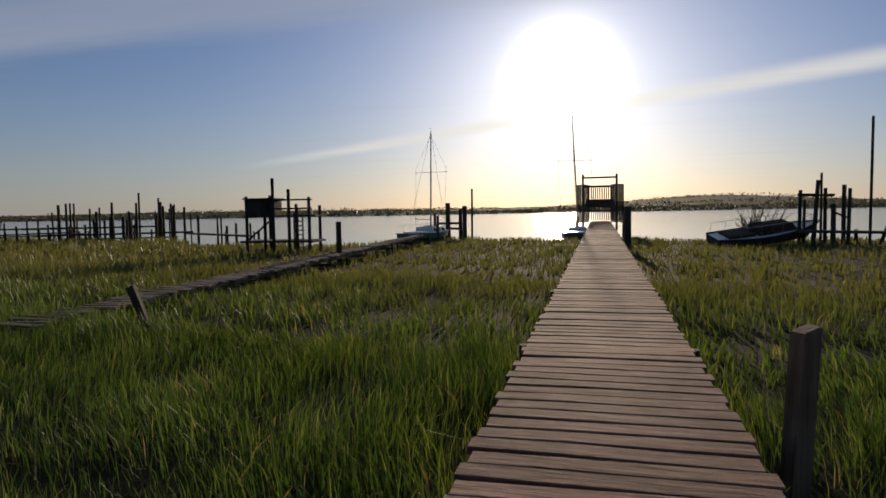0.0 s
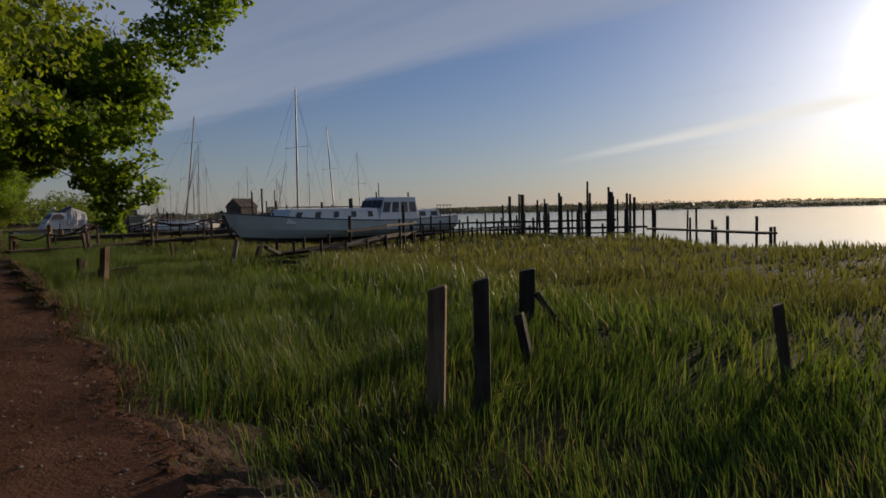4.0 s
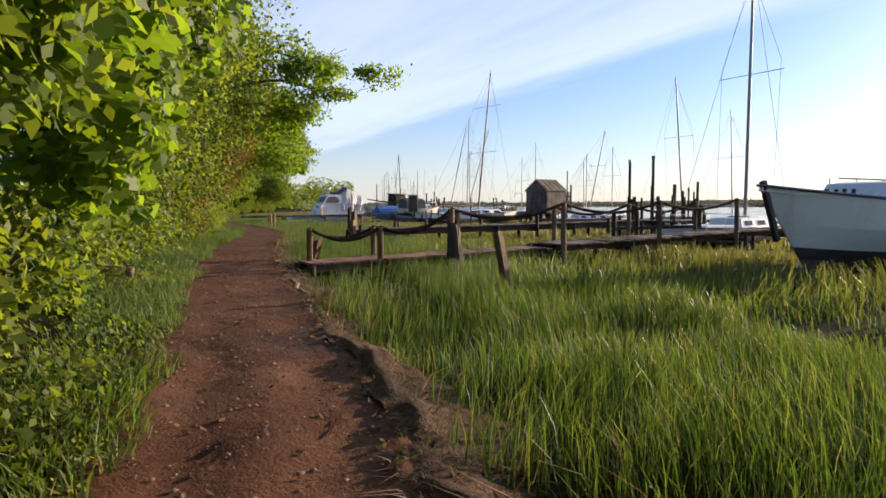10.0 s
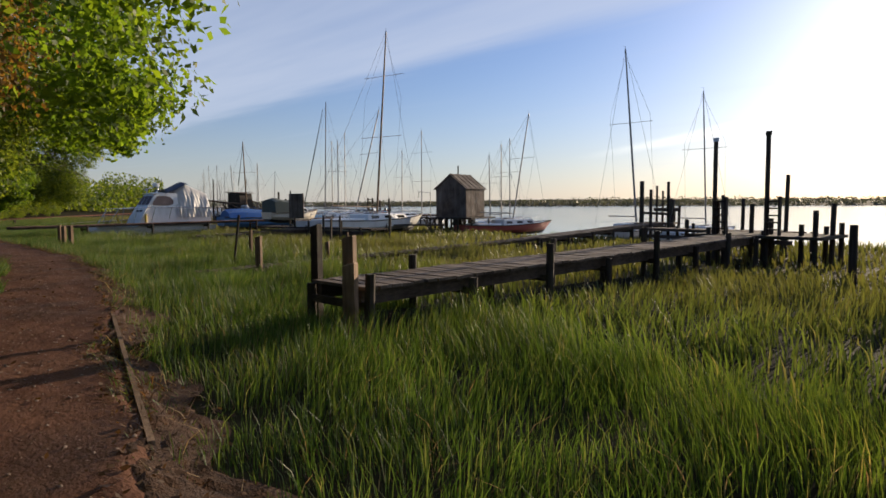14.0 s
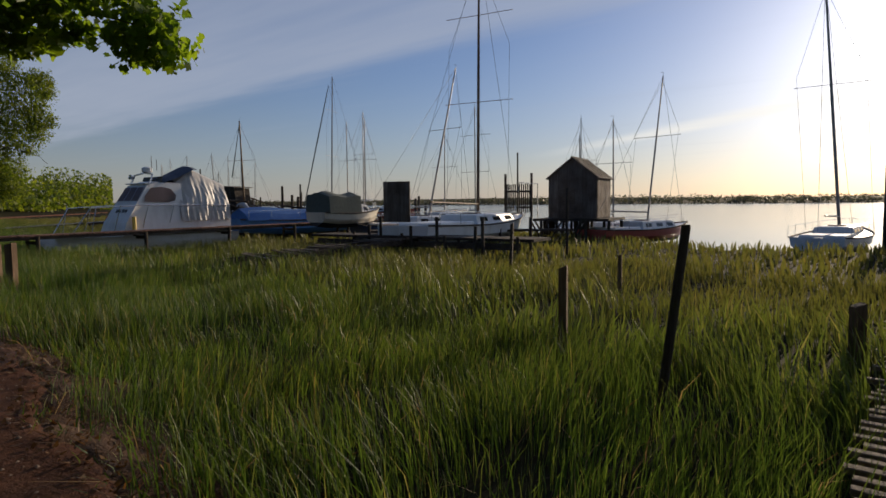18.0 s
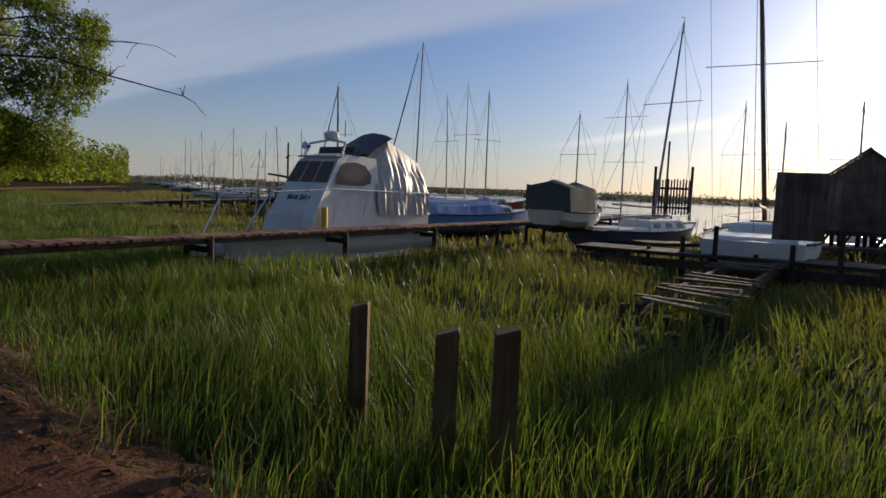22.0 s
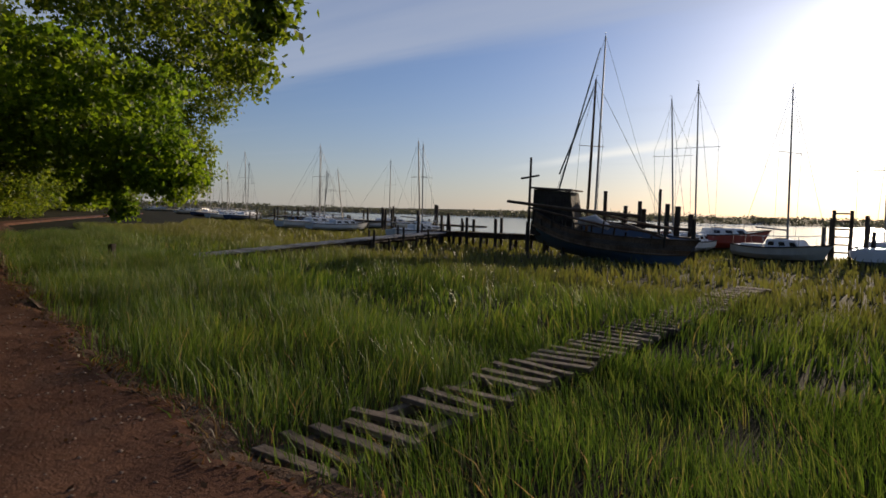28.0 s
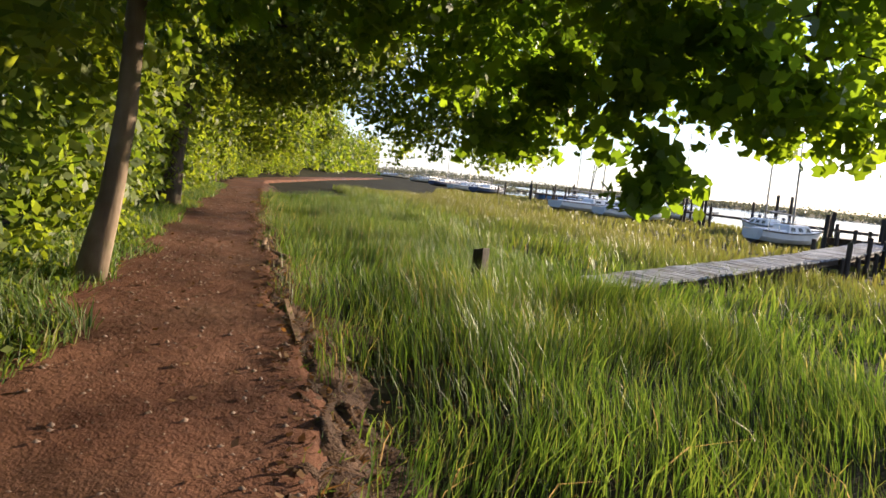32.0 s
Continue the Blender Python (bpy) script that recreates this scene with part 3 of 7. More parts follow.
def scatter(count, x0, x1, d0, d1, seed, power=1.0, keep=None):
    """Points between two distances from the footpath's river side."""
    r = np.random.default_rng(seed)
    x = r.uniform(x0, x1, count)
    d = d0 + (d1 - d0) * r.uniform(0, 1, count) ** power
    y = edge(x) + d
    ok = y < shore(x) - 0.4
    for ax, bx, ay, by in KEEP_CLEAR:
        ok &= ~((x > ax) & (x < bx) & (y > ay) & (y < by))
    for (ax, ay), (bx, by), half in DECKS + THIN:
        f = np.clip((y - ay) / (by - ay), 0, 1)
        inside = (np.abs(x - ax - (bx - ax) * f) < half) & (y > ay - 0.1) & (y < by)
        ok &= ~inside | ((half < 0.45) & ((ax, ay) in [q[0] for q in THIN]) & (r.uniform(0, 1, count) < np.where(y - ay < 2.2, 0.45, 1.0)))
    clump = np.sin(3.1 * x + 1.7 * y) * np.sin(2.3 * y - 1.9 * x) + 0.6 * np.sin(7.7 * x - 3 * y) * np.sin(6.1 * y + 2 * x)
    ok &= r.uniform(-1.5, 0.9, count) < clump
    bare = ((x + 30.9) / 1.7) ** 2 + ((d - 0.85) / 0.75) ** 2 < 1
    ok &= ~bare | (r.uniform(0, 1, count) < 0.22)
    if keep is not None:
        ok &= keep(x, y, d)
    return np.stack([x, y], -1)[ok]


def grow_grass():
    start = lambda x, y, d: d > 0.18 + 0.22 * np.exp(-(((x + 21.5) / 4.5) ** 2)) + 0.22 * np.exp(-(((x + 37.0) / 8.0) ** 2)) + 0.1 * np.sin(4 * x) + 0.1 * np.sin(9 * x) + 0.08 * np.sin(23 * x)  # noqa: E731
    near = scatter(600000, -90, 6, 0.05, 3.4, 11, 0.85, start)
    blades("marsh_grass", near, 0.31, 0.0052, 0.36, 12, M_GRASS, "tall green marsh grass beside the footpath")
    mid = scatter(260000, -100, 12, 3.0, 9.0, 13)
    blades("marsh_grass", mid, 0.33, 0.014, 0.36, 14, M_GRASS, "tall green and straw-tipped marsh grass")
    far = scatter(190000, -118, 20, 8.4, 30.0, 15)
    blades("marsh_grass", far, 0.28, 0.042, 0.24, 16, M_GRASS, "brownish salt marsh grass towards the river")
    low = scatter(26000, -90, 6, -0.06, 0.5, 17)
    blades("verge_grass", low, 0.10, 0.008, 0.9, 18, M_GRASS, "short ragged grass on the path's edge")
    dry = scatter(8000, -90, 6, 0.05, 2.5, 19)
    blades("dry_stalk", dry, 0.26, 0.007, 1.1, 20, M_STRAW, "bleached dry stalks lying among the grass")
    mould = scatter(42000, -90, 6, -0.02, 1.3, 23, 1.6)
    blades("dead_grass", mould, 0.10, 0.009, 2.2, 24, M_LITTER, "brown dead grass matted at the marsh edge")
    r = np.random.default_rng(21)
    x = r.uniform(-92, 4, 100000)
    x = x[(x > -50) | (x < -64)]
    d = -wide(x) + 0.10 - 0.75 * r.uniform(0, 1, len(x)) + 0.05 * np.sin(5 * x)
    roots = np.stack([x, edge(x) + d], -1)
    blades("verge_grass", roots, 0.21, 0.008, 0.6, 22, M_GRASS, "lush low grass and weeds at the foot of the hedge")


# ---- trees and hedge ----
LEAF_LOBED = np.array([(0, -0.42), (0.42, -0.27), (0.27, 0.02), (0.5, 0.22), (0, 0.58), (-0.5, 0.22), (-0.27, 0.02), (-0.42, -0.27)])
LEAF_PLAIN = np.array([(0, -0.5), (0.29, 0.04), (0, 0.5), (-0.29, 0.04)])


def leaf_mesh(name, at, normal, size, shape, seed):
    r = np.random.default_rng(seed)
    k = len(at)
    normal = normal / (np.linalg.norm(normal, axis=1, keepdims=True) + 1e-9)
    rand = r.normal(size=(k, 3))
    u = np.cross(normal, rand)
    u /= np.linalg.norm(u, axis=1, keepdims=True) + 1e-9
    v = np.cross(normal, u)
    s = (size * r.uniform(0.6, 1.3, k))[:, None, None]
    flat = shape[None, :, 0, None] * u[:, None] + shape[None, :, 1, None] * v[:, None]
    flat = flat + normal[:, None] * (-0.35 * np.abs(shape[None, :, 0, None]) ** 1.3)
    verts = at[:, None] + s * flat
    m = len(shape)
    loops = np.arange(k * m)
    return array_mesh(name, verts.reshape(-1, 3), np.arange(k) * m, loops)


def blob_points(blobs, per, seed):
    """Leaf places, facings and sizes in rough ellipsoids: clumps at the rim with gaps, a dense heart of larger leaves."""
    r = np.random.default_rng(seed)
    at, nor, big = [], [], []
    for cx, cy, cz, rx, ry, rz, dens in blobs:
        area = 4 * math.pi * ((rx * ry) ** 1.6 / 3 + (rx * rz) ** 1.6 / 3 + (ry * rz) ** 1.6 / 3) ** (1 / 1.6)
        clumps = max(8, int(area * 5.0 * dens))
        d = r.normal(size=(clumps, 3))
        d /= np.linalg.norm(d, axis=1, keepdims=True)
        rad = r.uniform(0.5, 1.04, clumps)[:, None] ** 0.7
        centre = np.array([cx, cy, cz]) + d * rad * np.array([rx, ry, rz])
        k = max(8, int(per))
        off = np.clip(r.normal(size=(clumps, k, 3)), -1.7, 1.7) * np.array([0.17, 0.17, 0.12]) * r.uniform(0.6, 1.3, (clumps, 1, 1)) * min(1.0, 0.45 + 0.5 * min(rx, ry, rz))
        p = centre[:, None] + off
        n = d[:, None] * 0.5 + r.normal(size=(clumps, k, 3)) * 0.7 + np.array([0, 0.3, 0.5])
        at.append(p.reshape(-1, 3)), nor.append(n.reshape(-1, 3)), big.append(np.ones(clumps * k))
        heart = int(clumps * k * (0.4 if k < 45 else 0.13))
        d = r.normal(size=(heart, 3))
        d *= (r.uniform(0, 1, heart) ** 0.33 * 0.86 / np.linalg.norm(d, axis=1))[:, None]
        at.append(np.array([cx, cy, cz]) + d * np.array([rx, ry, rz])), nor.append(r.normal(size=(heart, 3))), big.append(np.full(heart, 1.35 if k < 45 else 1.1))
    return np.concatenate(at), np.concatenate(nor), np.concatenate(big)


def limb_points(a, b, sag, count=7, seed=0):
    r = random.Random(seed)
    a, b = Vector(a), Vector(b)
    pts = []
    for i in range(count):
        f = i / (count - 1)
        p = a.lerp(b, f)
        p.z += sag * math.sin(math.pi * f)
        w = 0.05 * (b - a).length * math.sin(math.pi * f)
        pts.append(p + Vector((r.uniform(-w, w), r.uniform(-w, w), r.uniform(-w, w) * 0.6)))
    return pts


def tree(label, base, height, lean, blobs, limbs, seed, size=0.085, per=26, shape=LEAF_PLAIN, mat=None, girth=0.13, clear=None, name="tree"):
    bx, by = base
    bz = float(land(bx, by)) - 0.1
    top = thing(name, label, "tree", (bx, by, bz))
    inv = Vector((-bx, -by, -bz))
    pts = limb_points((bx, by, bz), (bx + lean[0], by + lean[1], bz + height), 0.0, 8, seed)
    rad = [girth * (1 - 0.72 * i / 7) * (1.35 if i == 0 else 1) for i in range(8)]
    part("trunk", tube([p + inv for p in pts], rad, 10), M_BARK, top, smooth=True)
    r = random.Random(seed)
    for j, (fork, tip, thick) in enumerate(limbs):
        start = pts[fork]
        line = limb_points(start, tip, 0.25, 8, seed + j)
        bm = tube([p + inv for p in line], [thick * (1 - 0.8 * i / 7) for i in range(8)], 7)
        for i in range(2, 8):
            for _ in range(3):
                end = line[i] + Vector((r.uniform(-0.5, 0.5), r.uniform(-0.5, 0.4), r.uniform(-0.3, 0.4)))
                add_tube(bm, [p + inv for p in (line[i], line[i].lerp(end, 0.5) + Vector((0, 0, 0.05)), end)], [thick * 0.22, thick * 0.14, 0.004], 5)
        part("limb", bm, M_BARK, top, smooth=True)
    if blobs:
        at, nor, big = blob_points(blobs, per, seed)
        if clear is not None:
            ok = clear(at)
            at, nor, big = at[ok], nor[ok], big[ok]
        at = at + np.array(inv)
        mesh_part("crown", leaf_mesh("crown", at, nor, size * big, shape, seed), mat or M_LEAF, top)
    return top


def bush(label, x, y, rx, ry, rz, seed, mat, size=0.07, per=22, dens=1.0):
    bz = float(land(x, y)) - 0.05
    top = thing("hedge_bush", label, "bush", (x, y, bz), group="hedge along the footpath")
    r = random.Random(seed)
    bm = bmesh.new()
    for _ in range(7):
        a = r.uniform(0, 6.28)
        tip = Vector((math.cos(a) * rx * 0.7, math.sin(a) * ry * 0.6, rz * r.uniform(0.9, 1.6)))
        add_tube(bm, [Vector((r.uniform(-0.1, 0.1), r.uniform(-0.1, 0.1), 0)), tip * 0.5 + Vector((0, 0, 0.1)), tip], [0.022, 0.014, 0.004], 5)
    part("stem", bm, M_BARK, top)
    at, nor, big = blob_points([(0, 0, rz * 0.85, rx, ry, rz, dens)], per, seed)
    ok = (at[:, 2] > -0.02) & tunnel(at + np.array([x, y, bz]))
    at, nor, big = at[ok], nor[ok], big[ok]
    mesh_part("crown", leaf_mesh("crown", at, nor, size * big, LEAF_PLAIN, seed), mat, top)
    return top


def tunnel(at):
    """Nothing hangs into the way of a walker."""
    d = at[:, 1] - edge(at[:, 0])
    w = wide(at[:, 0])
    lean = 0.35 * np.clip(at[:, 2] - 0.5, 0, 2)
    return ~((d > -w + 0.05 - 0.1 * np.sin(3 * at[:, 0]) + lean) & (d < 0.35) & (at[:, 2] < 1.7)) & ~((d > -w - 0.02 - 0.4 * (at[:, 0] < -22) * (at[:, 0] > -47) * (at[:, 2] < 0.75)) & (d < 0.6) & (at[:, 2] < 1.15))


def lie(x, d):
    """A point d metres from the footpath's river side."""
    return float(edge(x)) + d


def crown(x, d, z, rx, ry, rz, dens=1.0):
    """A ball of foliage given by its distance from the footpath's river side."""
    return (x, lie(x, d), z, rx, ry, rz, dens)


def grow_trees():
    r = random.Random(5)
    # hedge along the land side
    x = -9.5
    n = 0
    while x > -104:
        if -64 < x < -50:
            x -= 1.6
            n += 1
        rust = -42.0 < x < -40.4
        rz = r.uniform(0.55, 0.75) if not rust else 0.95
        bush("rust-leaved shrub in the hedge" if rust else "dense leafy green hedge bush beside the footpath", x, lie(x, -float(wide(x)) - (0.95 if -47 < x < -22 else 0.68) - r.uniform(0, 0.15)),
             r.uniform(0.75, 1.0), r.uniform(0.5, 0.62), rz, 100 + n, M_LEAF_RUST if rust else M_LEAF_HEDGE, 0.075, 44 if -48 < x < -10 or x < -66 else 20)
        x -= r.uniform(1.0, 1.3)
        n += 1
    # a dense wall of crowns that leans out over the hedge and the path
    x = -10.6
    n = 0
    while x > -112:
        w = float(wide(x))
        open_gap = -68 < x < -49.5
        by = lie(x, -w - 1.7 - r.uniform(0, 0.3))
        out = r.uniform(-0.15, 0.25) + (0.25 if x < -79 else 0.0) + (0.5 if -15.5 < x < -12.5 else 0.0)
        if open_gap:
            out -= 1.2
        skirt = [crown(x, -w - 0.6, 0.9, 1.4, 0.6, 0.8, 1.1), crown(x + 1.2, -w - 0.7, 1.2, 1.2, 0.6, 0.8, 1.0)] if x < -77 else []
        blobs = [crown(x + r.uniform(-0.4, 0.4), -w - 0.55 + out, 1.75, 1.25, 0.85, 0.75, 0.9), crown(x + r.uniform(-0.6, 0.6), -w - 0.35 + out, 2.75, 1.4, 1.25, 0.85, 0.8),
                 crown(x, -w + 0.1 + out, 3.9, 1.6, 1.45, 1.0, 0.7), crown(x, -w - 0.9, 5.4, 1.7, 1.6, 1.1, 0.5), crown(x + 0.7, -w - 1.6, 2.6, 1.3, 0.8, 1.6, 0.6)] + skirt
        if -33 < x < -25.5:
            blobs = blobs[:2] + [crown(x, -w - 0.6, 3.7, 1.5, 1.2, 0.9, 0.7)]
        rust = -43.2 < x < -40.4
        tree("rust-leaved tree in the belt behind the hedge" if rust else "leafy green tree in the belt behind the hedge", (x, by), 4.8, (r.uniform(-0.4, 0.4), r.uniform(0.1, 0.7)), blobs,
             [(4, (x + 0.8, by + 1.2, 3.3), 0.05), (5, (x - 0.9, by + 1.1, 4.2), 0.05), (3, (x + r.uniform(-0.6, 0.6), by + 1.0, 2.4), 0.04)],
             300 + n, 0.11 if x < -50 else 0.072, 22 if x < -50 else 42, mat=M_LEAF_RUST if rust else M_LEAF_HEDGE, clear=tunnel, girth=r.uniform(0.07, 0.12))
        x -= r.uniform(2.3, 2.8) if not open_gap else 5.0
        n += 1
    # maple whose boughs make a roof over the path and droop towards the marsh
    w = float(wide(-21.0))
    tree("maple with a long limb drooping over the footpath", (-21.5, lie(-21.5, -w - 1.0)), 4.8, (0.6, 0.9),
         [crown(-19.2, -0.6, 2.65, 1.2, 1.2, 0.5, 0.95), crown(-21.0, -0.5, 2.7, 1.2, 1.1, 0.45, 0.9), crown(-19.9, 0.6, 2.65, 0.9, 0.8, 0.5, 0.95), crown(-20.1, 1.45, 2.15, 0.75, 0.65, 0.6, 0.95), crown(-20.05, 1.9, 1.65, 0.42, 0.42, 0.42, 0.9), crown(-20.25, 1.5, 1.2, 0.22, 0.24, 0.32, 1.0), crown(-21.0, 0.9, 3.3, 1.3, 1.2, 0.7, 0.9), crown(-20.4, 2.0, 3.1, 0.9, 0.6, 0.55, 0.9), crown(-21.9, 0.2, 3.6, 1.5, 1.4, 0.7, 0.9), crown(-22.18, 1.55, 1.45, 0.30, 0.28, 0.26, 1.0)] +
         # crowns at x -24.3 and -25.6 are unseen, added to shade the hedge
         [crown(-22.6, 1.8, 3.1, 1.5, 0.8, 0.55, 0.95), crown(-24.2, 1.4, 3.0, 1.3, 0.8, 0.5, 0.95), crown(-20.6, 1.2, 3.7, 1.5, 1.2, 0.6, 0.95), crown(-22.2, 1.3, 1.85, 0.3, 0.24, 0.16, 1.0), crown(-22.8, 0.6, 2.25, 0.8, 0.45, 0.14, 0.9), crown(-21.6, 1.75, 3.9, 1.0, 0.8, 0.6, 0.9), crown(-20.3, 2.9, 4.5, 0.8, 0.7, 0.5, 0.95), crown(-20.0, 3.3, 5.4, 0.9, 0.8, 0.6, 0.95), crown(-24.3, 0.6, 3.4, 1.0, 0.9, 0.5, 0.95), crown(-25.6, 0.3, 3.6, 1.0, 0.9, 0.5, 0.95), crown(-22.6, 0.8, 4.6, 1.2, 1.2, 0.6, 0.95), crown(-23.4, -0.3, 3.0, 0.9, 0.8, 0.4, 0.9), crown(-22.1, -1.0, 2.2, 1.0, 0.7, 0.5, 0.9)] +
         [crown(-22.2, 0.5, 2.35, 0.8, 0.5, 0.14, 0.9), crown(-21.3, 1.15, 2.0, 0.6, 0.45, 0.22, 0.9), crown(-21.0, 1.6, 1.75, 0.22, 0.22, 0.2, 1.0), crown(-23.6, 0.5, 2.15, 0.5, 0.35, 0.16, 0.9), crown(-23.0, -0.6, 2.1, 0.8, 0.6, 0.25, 0.9), crown(-22.8, -1.2, 1.8, 0.7, 0.4, 0.4, 0.9)],
         [(4, (-20.05, lie(-20.05, 1.8), 1.75), 0.05), (5, (-20.4, lie(-20.4, 1.6), 3.2), 0.045), (4, (-22.18, lie(-22.18, 1.5), 1.6), 0.03), (4, (-23.6, lie(-23.6, 0.6), 2.2), 0.03), (3, (-20.4, lie(-20.4, -0.3), 2.3), 0.05), (4, (-19.4, lie(-19.4, 0.0), 2.6), 0.045), (4, (-21.1, lie(-21.1, 1.6), 1.8), 0.03)],
         31, 0.08, 56, LEAF_LOBED, M_LEAF, 0.16, tunnel)
    w = float(wide(-27.0))
    tree("young maple leaning out of the hedge with broad leaves", (-27.6, lie(-27.6, -w - 1.1)), 3.4, (0.5, 0.5),
         [crown(-26.4, -w - 0.30, 1.75, 0.9, 0.42, 0.55, 1.1), crown(-27.6, -w - 0.25, 1.35, 0.9, 0.40, 0.50, 1.1), crown(-28.6, -w - 0.25, 1.9, 0.9, 0.45, 0.55, 1.1), crown(-27.2, -w - 0.1, 2.45, 1.1, 0.6, 0.45, 1.1), crown(-29.6, -w - 0.2, 2.6, 0.9, 0.6, 0.5, 1.0), crown(-25.4, -w - 0.3, 2.3, 0.8, 0.45, 0.5, 1.1)],
         [(4, (-26.4, lie(-26.4, -w - 0.3), 1.8), 0.03), (5, (-28.6, lie(-28.6, -w - 0.2), 2.0), 0.03)], 32, 0.105, 30, LEAF_LOBED, M_LEAF, 0.07, tunnel)
    # trees that reach out over the path further on
    tree("tall open tree leaning out over the footpath", (-38.2, lie(-38.2, -2.6)), 4.4, (0.8, 1.6),
         [crown(-36.4, 0.3, 3.9, 0.9, 0.9, 0.5, 0.7), crown(-35.9, 1.3, 3.15, 0.45, 0.55, 0.16, 0.9), crown(-36.3, 1.0, 3.7, 0.6, 0.6, 0.2, 0.8), crown(-37.0, 0.4, 2.9, 0.7, 0.5, 0.22, 0.8), crown(-38.6, -0.2, 3.2, 1.0, 0.9, 0.8, 0.8), crown(-40.0, 0.05, 2.35, 0.9, 0.7, 0.7, 1.0), crown(-36.2, 0.9, 3.6, 0.9, 0.7, 0.4, 0.9), crown(-36.8, 0.5, 3.0, 0.9, 0.6, 0.4, 0.9), crown(-37.7, 0.2, 2.6, 0.8, 0.6, 0.45, 1.0), crown(-34.6, 1.9, 3.35, 0.45, 0.45, 0.2, 0.9)],
         [(5, (-35.9, lie(-35.9, 1.7), 3.15), 0.040), (6, (-36.2, lie(-36.2, 1.2), 3.8), 0.035), (4, (-37.0, lie(-37.0, 0.6), 2.9), 0.03)], 33, 0.08, 40, clear=tunnel)
    tree("broad tree with foliage over the footpath's edge", (-46.3, lie(-46.3, -2.4)), 4.6, (0.5, 1.6),
         [crown(-43.8, 0.1, 2.4, 1.1, 0.85, 0.6), crown(-45.3, 0.5, 2.7, 1.0, 0.8, 0.6), crown(-45.0, 0.0, 3.7, 1.3, 1.1, 0.8, 0.8), crown(-46.8, 0.0, 4.3, 1.4, 1.3, 0.7, 0.7), crown(-47.8, -0.4, 2.9, 1.2, 0.9, 0.9, 0.9)],
         [(4, (-44.6, lie(-44.6, 0.6), 2.6), 0.05), (5, (-45.6, lie(-45.6, 0.5), 4.0), 0.05)], 35, 0.09, 42, clear=tunnel)
    tree("maple sapling branch hanging over the footpath", (-53.0, lie(-53.0, -2.6)), 4.0, (1.2, 1.8),
         [crown(-50.5, 0.9, 3.1, 0.8, 0.7, 0.4), crown(-50.0, 1.5, 2.55, 0.45, 0.4, 0.3, 1.1), crown(-51.5, 0.3, 3.4, 1.0, 0.9, 0.6), crown(-50.7, 0.6, 2.6, 0.6, 0.5, 0.3)],
         [(5, (-50.0, lie(-50.0, 1.6), 2.6), 0.03), (6, (-50.6, lie(-50.6, 1.0), 3.3), 0.03)], 37, 0.09, 40, LEAF_LOBED, clear=tunnel)
    tree("bare dead tree with forking grey branches", (-66.8, lie(-66.8, -2.6)), 3.2, (1.2, 2.2), [],
         [(6, (-60.8, 27.3, 2.2), 0.035), (7, (-62.2, 26.6, 3.1), 0.03), (6, (-61.3, 26.9, 2.9), 0.025), (5, (-63.2, 25.6, 3.3), 0.025)], 39, girth=0.08)
    tree("large leaning tree with hanging foliage", (-74.0, lie(-74.0, -2.3)), 4.8, (1.0, 1.6),
         [crown(-72.4, 0.9, 3.9, 1.3, 1.2, 0.8, 0.65), crown(-72.6, 2.3, 3.35, 0.8, 0.75, 0.5, 0.7), crown(-72.3, 2.9, 2.95, 0.35, 0.35, 0.35, 1.1), crown(-73.6, 1.6, 4.2, 1.3, 1.2, 0.7, 0.6), crown(-69.0, 1.25, 3.45, 0.35, 0.3, 0.25), crown(-68.5, 1.15, 2.55, 0.16, 0.16, 0.3, 1.2), crown(-70.6, 0.7, 4.1, 1.2, 0.9, 0.5, 0.7), crown(-74.0, 2.9, 5.2, 1.4, 1.1, 0.8, 0.45)],
         [(5, (-68.5, lie(-68.5, 1.2), 2.9), 0.03), (6, (-72.4, lie(-72.4, 2.4), 3.4), 0.05)], 41, 0.085, 42, mat=M_LEAF_HEDGE, clear=tunnel)
